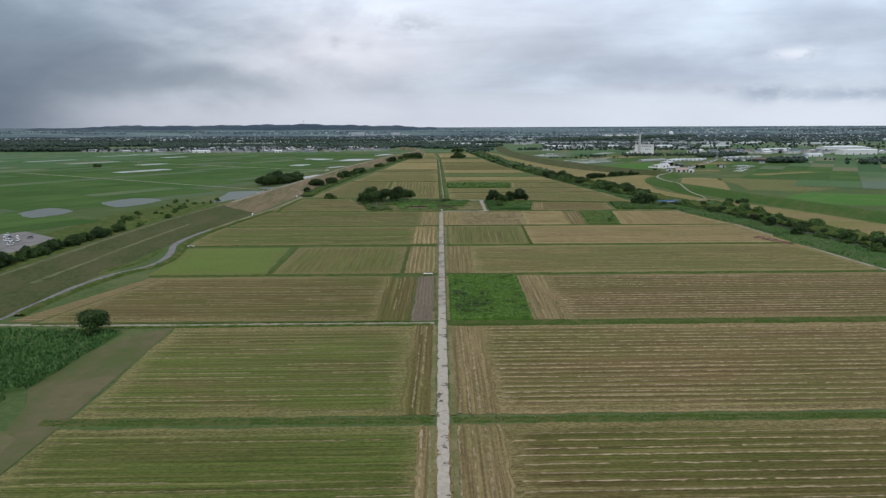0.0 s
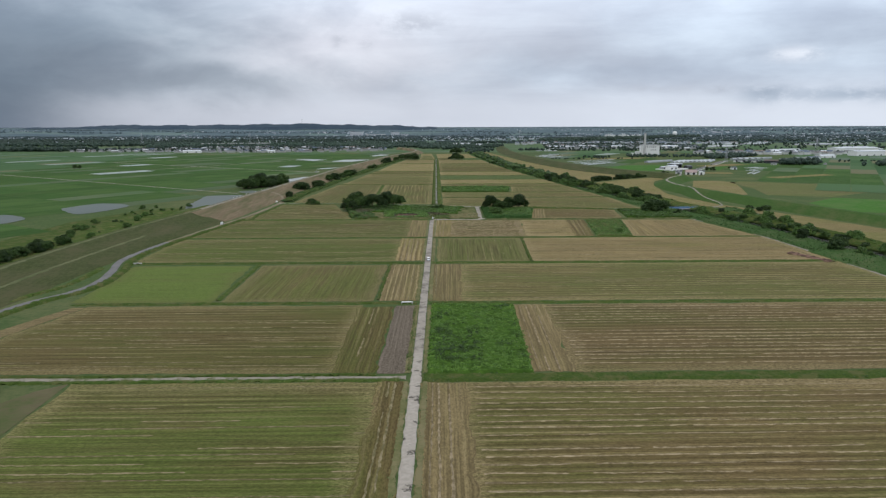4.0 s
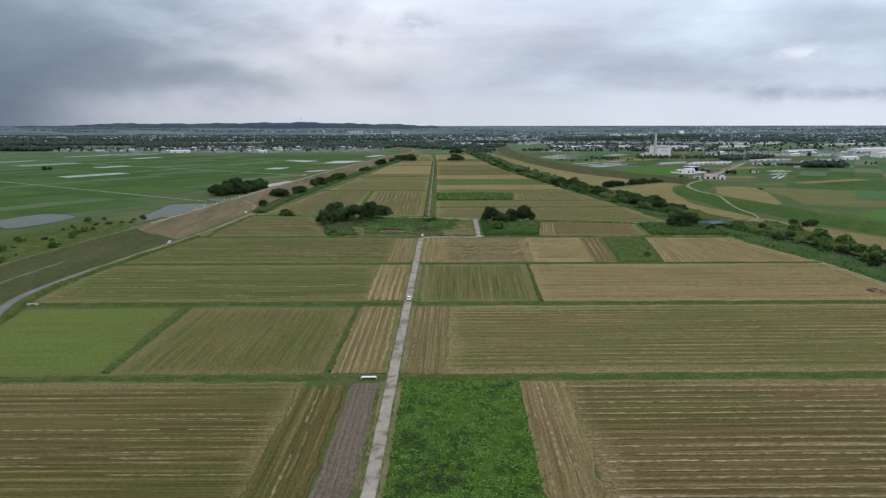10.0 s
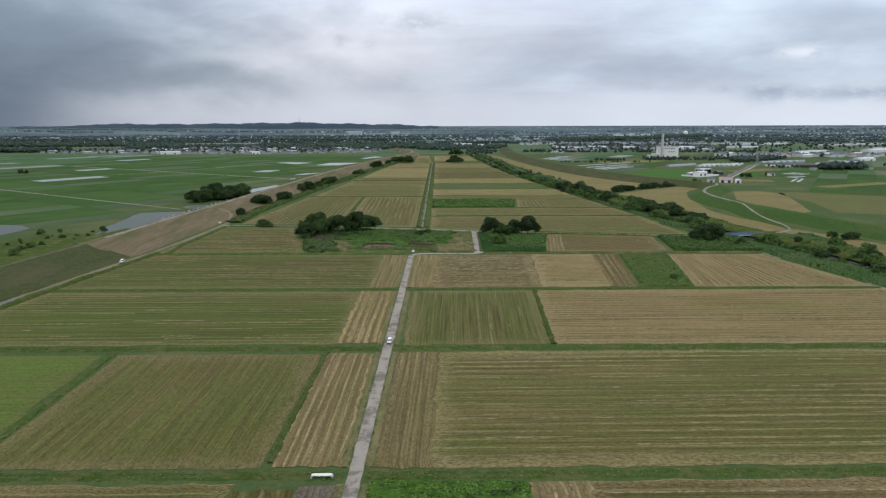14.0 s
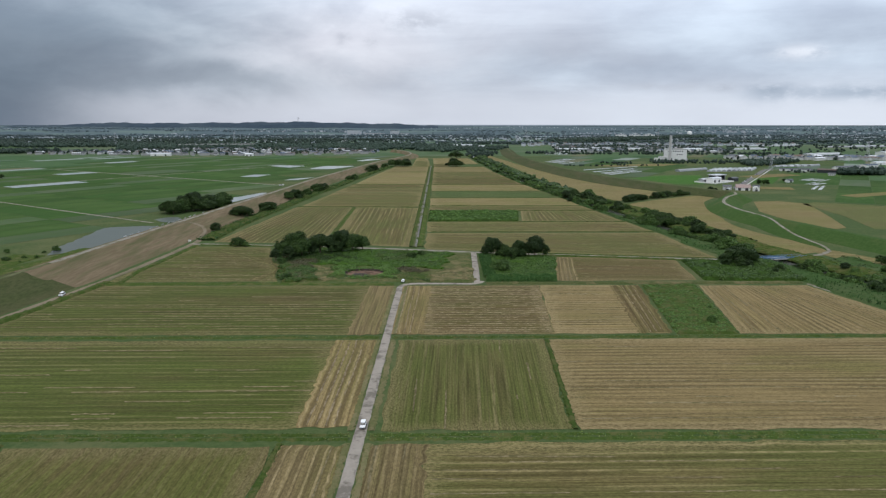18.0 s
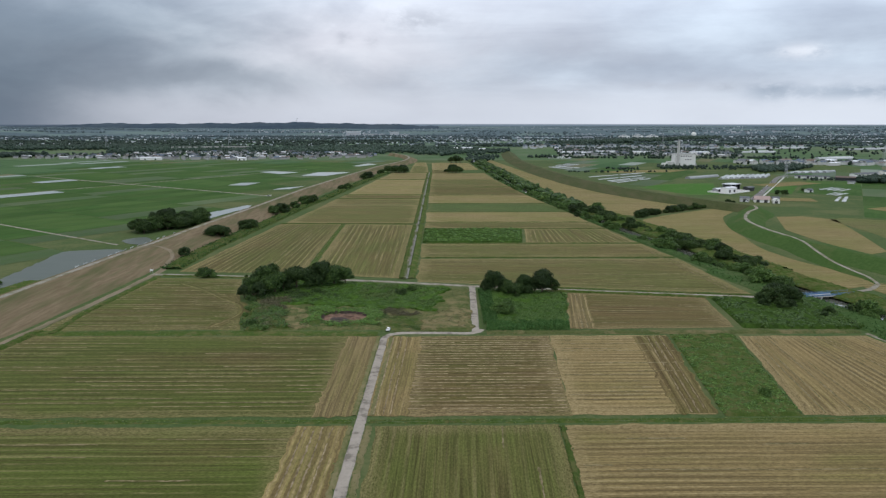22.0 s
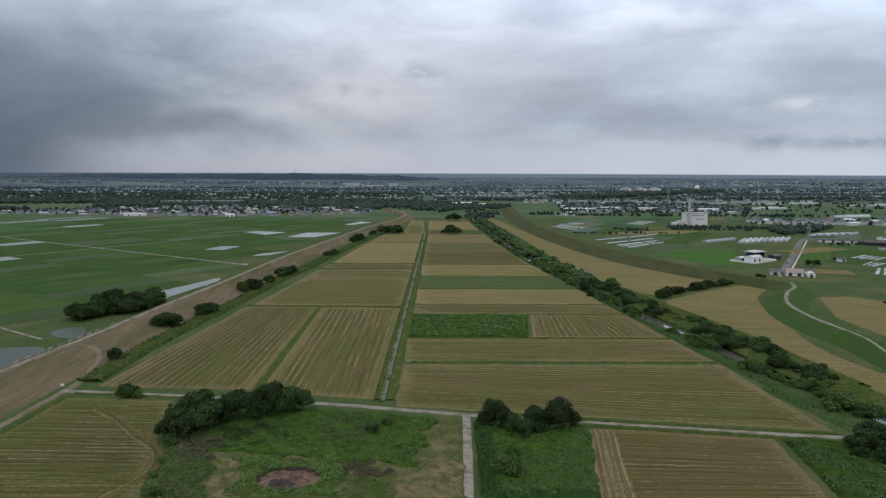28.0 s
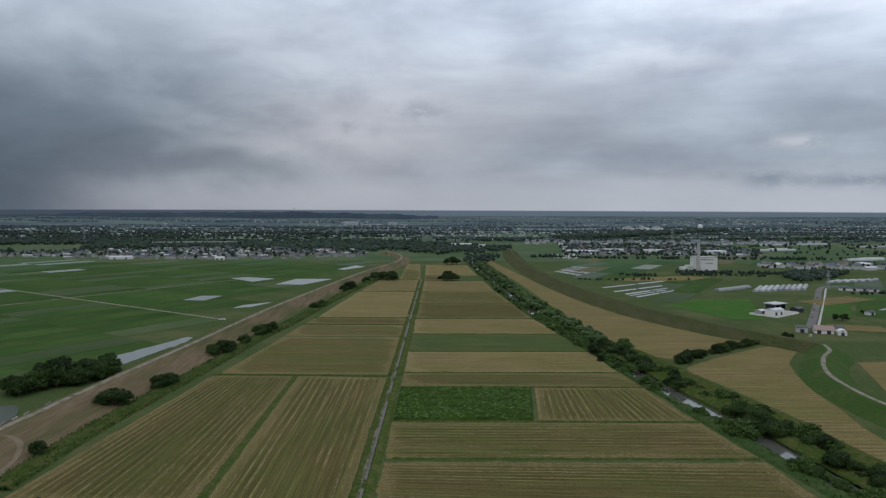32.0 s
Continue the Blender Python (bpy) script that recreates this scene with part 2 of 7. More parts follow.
def plain(name, col, rough=0.6, spec=0.3, metal=0.0, grain=0.12, scale=2.0, vary=0.08):
    """Paint, concrete, plastic: a base colour with dirt at two scales."""
    m, g, b = material(name, rough, spec)
    pos = g.n("ShaderNodeNewGeometry").outputs["Position"]
    rnd = g.n("ShaderNodeObjectInfo").outputs["Random"]
    n = g.m("ADD", g.m("MULTIPLY", g.noise(pos, scale, 4, 0.6), 0.6), g.m("MULTIPLY", g.noise(pos, scale * 0.1, 3, 0.6), 0.4))
    c = g.mix(g.m("MULTIPLY", g.ramp(n, 0.4, 0.7), grain * 3), col, tuple(0.6 * v for v in col))
    tone = g.m("ADD", 1.0 - vary, g.m("MULTIPLY", rnd, 2 * vary))
    g.put(b.inputs["Base Color"], g.mix(1.0, c, g.vec(tone, tone, tone), "MULTIPLY"))
    b.inputs["Metallic"].default_value = metal
    return m


M_GROUND = earth("meadow", (0.050, 0.080, 0.028), (0.074, 0.103, 0.038), (0.104, 0.114, 0.050), 0.6, 0.02, cover=0.36, vary=0.0)
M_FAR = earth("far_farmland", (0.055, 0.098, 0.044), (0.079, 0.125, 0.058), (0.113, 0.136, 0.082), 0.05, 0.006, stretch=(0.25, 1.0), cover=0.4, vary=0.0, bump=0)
M_STUBBLE = stubble("stubble_soil", (0.130, 0.096, 0.048), (0.300, 0.242, 0.142), (0.092, 0.094, 0.032), 0.46, 0.72, stripes=0.5, sway_by=1.2, tone=0.95)
M_GREENSTUB = stubble("green_stubble", (0.098, 0.077, 0.035), (0.240, 0.200, 0.108), (0.068, 0.078, 0.022), 0.50, 0.62, sway_by=1.2)
M_TAN = stubble("dry_stubble", (0.220, 0.168, 0.087), (0.340, 0.275, 0.160), (0.146, 0.134, 0.052), 0.34, 0.75, 3.0, stripes=0.9, sway_by=1.2, tone=0.98)
M_OLIVE = stubble("olive_stubble", (0.128, 0.108, 0.048), (0.300, 0.250, 0.136), (0.092, 0.106, 0.034), 0.54, 0.80, 4.0, stripes=0.35, sway_by=1.2, tone=0.91)
M_LUSH = stubble("weedy_stubble", (0.112, 0.094, 0.042), (0.250, 0.214, 0.112), (0.078, 0.106, 0.026), 0.66, 0.62, stripes=0.45, sway_by=1.2, tone=0.92)
M_SOFT = stubble("bare_brown_stubble", (0.128, 0.100, 0.050), (0.190, 0.158, 0.090), (0.082, 0.098, 0.028), 0.58, 0.35, 3.6, stripes=0.2, streak=0.8)
M_DRYFAR = stubble("pale_dry_stubble", (0.198, 0.160, 0.081), (0.318, 0.266, 0.152), (0.146, 0.145, 0.054), 0.46, 0.75, 4.5, stripes=0.35, sway_by=1.6, tone=0.98)
M_HEAD = stubble("headland_straw", (0.176, 0.138, 0.076), (0.310, 0.250, 0.150), (0.105, 0.102, 0.038), 0.34, 0.85, 2.4, stripes=0.3, sway_by=1.6, tone=0.96)
M_BRIGHT = stubble("young_green_crop", (0.108, 0.118, 0.042), (0.140, 0.144, 0.058), (0.096, 0.146, 0.032), 0.66, 0.25, 4.0, stripes=0.05, streak=0.6)
M_PLOUGH = stubble("ploughed_soil", (0.134, 0.110, 0.094), (0.170, 0.142, 0.122), (0.116, 0.096, 0.082), 0.3, 0.2, 1.6, stripes=0.75, sway_by=0.15)
M_FALLOW = earth("fallow_ground", (0.098, 0.086, 0.048), (0.126, 0.108, 0.062), (0.070, 0.086, 0.032), 0.7, 0.035, (0.5, 1.0), True, 0.52, 0.10)
M_VERGE = earth("verge_grass", (0.036, 0.064, 0.014), (0.066, 0.094, 0.022), (0.090, 0.096, 0.034), 1.6, 0.22, cover=0.42, soft=0.08, vary=0.10, bump=0.6)
M_REED = earth("reed_grass", (0.036, 0.072, 0.021), (0.056, 0.098, 0.030), (0.074, 0.100, 0.040), 1.1, 0.07, cover=0.35, vary=0.08)
M_WEED = earth("weed_cover", (0.028, 0.058, 0.011), (0.052, 0.096, 0.017), (0.024, 0.044, 0.010), 0.8, 0.22, cover=0.42, vary=0.05)
M_WEEDB = earth("bright_weed_cover", (0.040, 0.086, 0.013), (0.074, 0.136, 0.022), (0.026, 0.054, 0.010), 1.5, 0.30, cover=0.42, vary=0.05, bump=0.9)
M_DRYG = earth("dry_grass_cover", (0.150, 0.126, 0.060), (0.210, 0.172, 0.090), (0.082, 0.094, 0.036), 1.3, 0.22, cover=0.42, vary=0.04, bump=0.8)
M_SCRUB = earth("scrub_grass", (0.056, 0.076, 0.024), (0.088, 0.100, 0.036), (0.160, 0.134, 0.068), 0.9, 0.10, cover=0.36, vary=0.05)
M_LEVEE = earth("levee_grass", (0.042, 0.055, 0.021), (0.066, 0.076, 0.030), (0.082, 0.078, 0.040), 0.9, 0.07, (1.0, 0.35), cover=0.40, soft=0.2, vary=0.0)
M_LEVEE_G = earth("levee_green_grass", (0.038, 0.078, 0.020), (0.058, 0.100, 0.028), (0.078, 0.098, 0.036), 0.6, 0.04, cover=0.35, vary=0.0)
M_BARE = earth("levee_bare_soil", (0.128, 0.098, 0.060), (0.186, 0.144, 0.092), (0.088, 0.090, 0.042), 0.6, 0.14, (1.0, 0.12), cover=0.44, vary=0.0)
M_PATH = earth("pale_track", (0.225, 0.205, 0.170), (0.290, 0.265, 0.225), (0.150, 0.142, 0.092), 1.4, 0.18, cover=0.42, vary=0.03)
M_ROAD = earth("worn_concrete_road", (0.300, 0.265, 0.222), (0.375, 0.335, 0.285), (0.088, 0.078, 0.064), 0.9, 0.26, cover=0.27, soft=0.03, vary=0.0)
M_ASPH = earth("grey_asphalt", (0.15, 0.145, 0.14), (0.19, 0.184, 0.176), (0.115, 0.11, 0.105), 1.0, 0.1, cover=0.3, vary=0.05)
M_RICE = earth("rice_paddy", (0.032, 0.072, 0.017), (0.044, 0.089, 0.023), (0.058, 0.099, 0.028), 0.25, 0.025, (0.2, 1.0), True, 0.42, 0.15, vary=0.12, bump=0.1)
M_RICEB = earth("lush_rice", (0.042, 0.110, 0.018), (0.058, 0.130, 0.026), (0.072, 0.125, 0.036), 0.3, 0.03, cover=0.4, vary=0.08, bump=0.1)
M_RICEPALE = earth("thin_rice_over_water", (0.058, 0.084, 0.030), (0.078, 0.100, 0.044), (0.046, 0.082, 0.024), 0.3, 0.03, (0.15, 1.0), True, 0.5, 0.15, vary=0.16, bump=0.05, rough=0.6)
M_STRAW = earth("cut_straw", (0.245, 0.192, 0.118), (0.325, 0.260, 0.166), (0.145, 0.112, 0.062), 2.2, 0.5, cover=0.50, vary=0.14)
M_STRAWG = earth("weathered_straw", (0.188, 0.152, 0.086), (0.250, 0.205, 0.122), (0.112, 0.098, 0.046), 2.2, 0.5, cover=0.5, vary=0.14)
# woods shifted to slate blue, as haze would make them look
M_HILL = earth("haze_blue_wooded_hill", (0.036, 0.054, 0.074), (0.046, 0.066, 0.086), (0.058, 0.078, 0.094), 0.02, 0.004, cover=0.4, vary=0.05, bump=0)
M_PALEGREEN = stubble("pale_green_stubble", (0.135, 0.128, 0.060), (0.26, 0.23, 0.13), (0.100, 0.125, 0.042), 0.6, 0.5, 4.0, stripes=0.3)
M_GREENROW = stubble("green_row_stubble", (0.112, 0.100, 0.044), (0.235, 0.200, 0.110), (0.084, 0.102, 0.030), 0.58, 0.70, 4.4, stripes=0.3, sway_by=0.8, streak=1.2)
M_TRACK = earth("weedy_track", (0.225, 0.200, 0.160), (0.280, 0.250, 0.205), (0.100, 0.106, 0.050), 1.2, 0.30, cover=0.33, soft=0.10, vary=0.0)
M_DITCHPATH = earth("grey_weedy_path", (0.165, 0.150, 0.118), (0.205, 0.188, 0.150), (0.085, 0.098, 0.042), 1.2, 0.20, cover=0.52, soft=0.08, vary=0.0)
M_BERM = earth("trodden_levee_grass", (0.092, 0.100, 0.048), (0.130, 0.132, 0.070), (0.066, 0.084, 0.034), 0.9, 0.12, cover=0.4, vary=0.03)
M_PIT = earth("brown_pit_soil", (0.150, 0.092, 0.065), (0.240, 0.158, 0.114), (0.078, 0.050, 0.040), 1.3, 0.30, cover=0.46, vary=0.0, bump=0.9)
L_TREE = foliage("tree_leaves", (0.016, 0.036, 0.008), (0.038, 0.072, 0.016), (0.078, 0.122, 0.028))
L_DARK = foliage("dark_leaves", (0.011, 0.026, 0.007), (0.025, 0.047, 0.012), (0.050, 0.080, 0.021))
L_BUSH = foliage("bush_leaves", (0.034, 0.070, 0.016), (0.066, 0.122, 0.028), (0.115, 0.180, 0.044))
L_WEED = foliage("weed_leaves", (0.050, 0.114, 0.014), (0.108, 0.206, 0.030), (0.170, 0.272, 0.052))
L_VINE = foliage("vine_leaves", (0.046, 0.102, 0.020), (0.094, 0.176, 0.036), (0.158, 0.238, 0.060))
# wet mud of the puddle; also paints the shade on the pit scarp
M_MUD_SHADE = plain("mud_and_scarp_shade", (0.050, 0.036, 0.030), 0.8, 0.2, grain=0.2)
L_REED = foliage("reed_blades", (0.032, 0.085, 0.022), (0.060, 0.130, 0.035), (0.095, 0.165, 0.050))
L_GRASS = foliage("grass_blades", (0.030, 0.058, 0.012), (0.074, 0.116, 0.026), (0.140, 0.160, 0.050))
L_BROWN = foliage("withered_leaves", (0.054, 0.056, 0.026), (0.096, 0.086, 0.046), (0.142, 0.122, 0.072))
L_DRY = foliage("dry_grass_blades", (0.080, 0.085, 0.030), (0.150, 0.130, 0.060), (0.230, 0.190, 0.100))
L_SCRUB = foliage("scrub_leaves", (0.058, 0.078, 0.024), (0.100, 0.112, 0.042), (0.180, 0.155, 0.078))
# leaf colours turn paler and bluer with distance: aerial haze painted in
L_FAR = foliage("far_hazed_leaves", (0.018, 0.034, 0.025), (0.031, 0.052, 0.038), (0.050, 0.074, 0.052), scale=0.05)
L_MIST = foliage("mist_tinted_leaves", (0.038, 0.059, 0.064), (0.056, 0.082, 0.086), (0.076, 0.106, 0.104), scale=0.03)
L_HAZE = foliage("haze_tinted_leaves", (0.064, 0.092, 0.110), (0.084, 0.116, 0.134), (0.106, 0.140, 0.152), scale=0.03)
# land near the skyline, haze painted in as a pale blue-grey
M_FARLAND = earth("haze_tinted_skyline_land", (0.078, 0.108, 0.122), (0.102, 0.137, 0.148), (0.124, 0.168, 0.156), 0.03, 0.006, stretch=(0.12, 1.0), cover=0.38, soft=0.06, vary=0.0, bump=0)
M_ROOFP = plain("pinkish_tile_roof", (0.36, 0.27, 0.245), 0.65, 0.3, grain=0.1, scale=0.5)
M_FARWHITE = plain("distant_white_wall", (0.42, 0.44, 0.46), 0.7, 0.2, grain=0.06, scale=0.4)
# far roofs, greyed towards blue with haze mixed into the colour
M_ROOFM = plain("haze_tinted_roof", (0.110, 0.128, 0.150), 0.7, 0.2, grain=0.1, scale=0.5, vary=0.2)
M_ROADG = earth("worn_grey_road", (0.275, 0.243, 0.206), (0.335, 0.298, 0.256), (0.165, 0.146, 0.122), 0.8, 0.2, cover=0.4, soft=0.08, vary=0.0)
M_GREENBAND = stubble("dark_green_crop", (0.070, 0.095, 0.034), (0.120, 0.130, 0.060), (0.055, 0.092, 0.030), 0.6, 0.3, 4.0)
M_EDGE = earth("trodden_road_edge", (0.100, 0.108, 0.042), (0.135, 0.130, 0.060), (0.175, 0.150, 0.080), 1.2, 0.1, cover=0.45, vary=0.05)
# wooded land far off, with a first share of haze in its colour
M_FARWOOD = earth("haze_tinted_wooded_land", (0.050, 0.074, 0.062), (0.076, 0.112, 0.080), (0.112, 0.162, 0.098), 0.03, 0.006, stretch=(0.12, 1.0), cover=0.40, soft=0.05, vary=0.0, bump=0)
M_BARK = plain("bark", (0.10, 0.075, 0.055), 0.95, 0.1, grain=0.2, scale=3)
M_WHITE = plain("white_wall", (0.72, 0.71, 0.68), 0.7, 0.2, grain=0.06, scale=0.4)
M_CREAM = plain("cream_wall", (0.46, 0.455, 0.44), 0.75, 0.2, grain=0.08, scale=0.4, vary=0.3)
M_GREYWALL = plain("grey_wall", (0.36, 0.36, 0.36), 0.75, 0.2, grain=0.08, scale=0.4)
M_ROOFG = plain("grey_tile_roof", (0.078, 0.082, 0.090), 0.6, 0.3, grain=0.1, scale=0.5, vary=0.35)
M_ROOFB = plain("blue_grey_roof", (0.070, 0.094, 0.130), 0.55, 0.3, grain=0.1, scale=0.5, vary=0.25)
M_ROOFR = plain("brown_roof", (0.135, 0.098, 0.078), 0.65, 0.3, grain=0.1, scale=0.5, vary=0.25)
M_ROOFW = plain("pale_metal_roof", (0.55, 0.56, 0.58), 0.45, 0.4, grain=0.06, scale=0.5, vary=0.15)
M_CONC = plain("concrete", (0.42, 0.41, 0.39), 0.85, 0.2, grain=0.12, scale=1.0)
# near-black: painted shade of openings, also dark doors, walls and bumpers
M_DARK = plain("opening_shade_and_trim", (0.03, 0.032, 0.036), 0.4, 0.4, grain=0.05)
M_FILM = plain("white_plastic_film", (0.36, 0.375, 0.38), 0.5, 0.3, grain=0.2, scale=0.15, vary=0.3)
M_FARWALL = plain("distant_wall", (0.50, 0.52, 0.54), 0.75, 0.2, grain=0.08, scale=0.4)
M_CHAN = plain("old_concrete", (0.23, 0.222, 0.200), 0.9, 0.1, grain=0.2, scale=0.6)
M_BLUE = plain("blue_painted_rail", (0.10, 0.19, 0.33), 0.5, 0.4)
M_TYRE = plain("rubber", (0.02, 0.02, 0.02), 0.9, 0.1)
M_CARW = plain("white_car_paint", (0.78, 0.78, 0.78), 0.3, 0.5, grain=0.02)
M_CARD = plain("dark_car_paint", (0.10, 0.11, 0.13), 0.3, 0.5, grain=0.02)
M_STEEL = plain("galvanised_steel", (0.40, 0.41, 0.43), 0.5, 0.4, 0.6)
M_LAMP = plain("lamp_glass", (0.75, 0.75, 0.72), 0.15, 0.6, grain=0.0)

M_WATER, g, b = material("water", 0.06, 0.5)
pos = g.n("ShaderNodeNewGeometry").outputs["Position"]
g.put(b.inputs["Base Color"], g.mix(g.noise(pos, 0.05, 4), (0.075, 0.080, 0.068), (0.12, 0.125, 0.105)))
g.put(b.inputs["Normal"], g.n("ShaderNodeBump", Height=g.noise(pos, 1.2, 3), Strength=0.05, Distance=0.1).outputs[0])
M_POND, g, b = material("turbid_paddy_water", 0.45, 0.08)
pos = g.n("ShaderNodeNewGeometry").outputs["Position"]
g.put(b.inputs["Base Color"], g.mix(g.noise(g.stretch(pos, 0.3, 1.0), 0.15, 4), (0.066, 0.082, 0.068), (0.098, 0.112, 0.095)))
M_DIRT = earth("dirt_track", (0.185, 0.150, 0.105), (0.225, 0.185, 0.132), (0.140, 0.122, 0.075), 1.2, 0.12, (1.0, 0.3), cover=0.4, vary=0.0)
M_GLASS, g, b = material("dark_glass", 0.08, 0.5)
b.inputs["Base Color"].default_value = (0.03, 0.035, 0.04, 1)


# ---- mesh helpers ----
def mesh_ob(name, verts, faces, mat, parent=None, label="", uv=None, smooth=False, rim=None):
    me = bpy.data.meshes.new(name)
    me.from_pydata([tuple(v) for v in verts], [], [tuple(f) for f in faces])
    me.materials.append(mat)
    if uv is not None:
        idx = np.empty(len(me.loops), dtype=np.int32)
        me.loops.foreach_get("vertex_index", idx)
        far_in = np.full(len(verts), 40.0) if rim is None else rim
        for lname, data in (("rows", uv), ("rim", np.stack([far_in, far_in], axis=-1))):
            layer = me.uv_layers.new(name=lname)
            layer.data.foreach_set("uv", np.asarray(data, dtype=np.float32)[idx].ravel())
    if smooth:
        me.polygons.foreach_set("use_smooth", np.ones(len(me.polygons), dtype=bool))
    me.update()
    ob = new(name, me)
    if parent is not None:
        ob.parent = parent
    if label:
        ob["label"] = label
    return ob


def bm_ob(name, bm, mat, parent=None, label=""):
    me = bpy.data.meshes.new(name)
    bm.normal_update()
    bm.to_mesh(me)
    bm.free()
    me.materials.append(mat)
    ob = new(name, me)
    if parent is not None:
        ob.parent = parent
    if label:
        ob["label"] = label
    return ob


def thing(name, m, label, category, group="", kind=""):
    ob = new(name)
    ob.empty_display_size = 0.5
    ob.matrix_world = m
    return tagged(ob, label, category, group, kind)


def box(bm, x0, y0, z0, x1, y1, z1, bev=0.0):
    c = [(x0, y0, z0), (x1, y0, z0), (x1, y1, z0), (x0, y1, z0), (x0, y0, z1), (x1, y0, z1), (x1, y1, z1), (x0, y1, z1)]
    v = [bm.verts.new(p) for p in c]
    f = [bm.faces.new([v[i] for i in q]) for q in ((3, 2, 1, 0), (4, 5, 6, 7), (0, 1, 5, 4), (1, 2, 6, 5), (2, 3, 7, 6), (3, 0, 4, 7))]
    if bev:
        bmesh.ops.bevel(bm, geom=list({ed for q in f for ed in q.edges}), offset=bev, segments=2, affect="EDGES")
    return v


def tube(bm, p, q, r0, r1, n=8):
    p, q = Vector(p), Vector(q)
    t = (q - p).to_track_quat("Z", "Y")
    a = [bm.verts.new(p + t @ Vector((r0 * math.cos(k * 2 * math.pi / n), r0 * math.sin(k * 2 * math.pi / n), 0))) for k in range(n)]
    b = [bm.verts.new(q + t @ Vector((r1 * math.cos(k * 2 * math.pi / n), r1 * math.sin(k * 2 * math.pi / n), 0))) for k in range(n)]
    for k in range(n):
        bm.faces.new((a[k], a[(k + 1) % n], b[(k + 1) % n], b[k]))
    bm.faces.new(list(reversed(a)))
    bm.faces.new(b)


RNG = np.random.default_rng(5)


def rise(d):
    """Height of the land far off: the plain ends at wooded terraces."""
    return np.interp(d, [4300, 4400, 4500, 4600, 4700, 4900, 5050], [0.0, 18.0, 28.8, 35.5, 40.3, 46.5, 50.0])


def land(x, y):
    return float(rise(math.hypot(x * 0.55, y)))


def curve(points, step=6.0):
    """A smooth line through the points, in even steps."""
    p = np.array([points[0]] + list(points) + [points[-1]], dtype=float)
    res = []
    for i in range(1, len(p) - 2):
        a, b, c, d = p[i - 1], p[i], p[i + 1], p[i + 2]
        n = max(2, int(np.linalg.norm(c - b) / step))
        for k in range(n):
            t = k / n
            res.append(0.5 * (2 * b + (c - a) * t + (2 * a - 5 * b + 4 * c - d) * t * t + (3 * b - a - 3 * c + d) * t ** 3))
    res.append(p[-2])
    return np.array(res)


def sides(line):
    d = np.gradient(line[:, :2], axis=0)
    d /= np.linalg.norm(d, axis=1)[:, None] + 1e-9
    return np.stack([d[:, 1], -d[:, 0]], axis=1)      # to the right of the way


def strip_faces(n, k):
    i, j = np.meshgrid(np.arange(n - 1), np.arange(k - 1), indexing="ij")
    a = (i * k + j).ravel()
    return np.stack([a, a + 1, a + k + 1, a + k], axis=1)


def sweep(name, points, profile, mat, step=6.0, ragged=0.0, wave=0.0, smooth=False, widen=None, left=False):
    """A strip along a line; profile: offsets to the right and heights."""
    line = curve(points, step)
    r, n, k = sides(line), len(line), len(profile)
    v = np.zeros((n, k, 3))
    for j, (o, z) in enumerate(profile):
        oo = np.full(n, float(o))
        if widen is not None:
            oo *= np.interp(line[:, 1], *widen) if o > 0 else (np.interp(line[:, 1], [620, 700, 5000], [1.0, 0.55, 0.55]) if o < -4 and left else 1.0)
        if ragged and j in (0, 1, k - 2, k - 1):
            oo = oo + RNG.normal(0, ragged, n)
        v[:, j, :2] = line[:, :2] + r * oo[:, None]
        v[:, j, 2] = z + (RNG.normal(0, wave, n) if wave else 0)
    return mesh_ob(name, v.reshape(-1, 3), strip_faces(n, k)[:, ::-1], mat, smooth=smooth)


def road(name, points, width, mat, z=0.14, step=3.0, ragged=0.18):
    h = width / 2
    return sweep(name, points, [(-h - 0.35, z - 0.2), (-h, z), (0, z + 0.05), (h, z), (h + 0.35, z - 0.2)], mat, step, ragged)


def lumps(x, y, s=1.0, seed=0.0):
    """Cheap uneven height, 0 to 1, from crossing waves."""
    a = np.sin(x * 1.7 / s + seed) * np.sin(y * 1.9 / s + 1.3 * seed) + np.sin((x + y) * 0.83 / s + 2 * seed) * np.sin((x - 0.7 * y) * 1.13 / s + seed)
    b = np.sin(x * 0.31 / s + 3 * seed) * np.sin(y * 0.27 / s + seed)
    return np.clip(0.5 + 0.2 * a + 0.25 * b, 0, 1)


def leaf_quads(p, nrm, size, rng, loose=0.55):
    """Bent leaf clumps: four-cornered pieces round the points p, facing about nrm."""
    n = len(p)
    nrm = nrm + rng.normal(0, loose, (n, 3))
    nrm /= np.linalg.norm(nrm, axis=1)[:, None] + 1e-9
    ref = rng.normal(0, 1, (n, 3))
    u = np.cross(nrm, ref)
    u /= np.linalg.norm(u, axis=1)[:, None] + 1e-9
    w = np.cross(nrm, u)
    s = (size * rng.uniform(0.55, 1.25, n))[:, None]
    v = np.stack([p - u * s, p + w * s * 0.7 - nrm * s * 0.25, p + u * s, p - w * s * 0.7 - nrm * s * 0.25], axis=1)
    return v.reshape(-1, 3), np.arange(4 * n).reshape(n, 4)


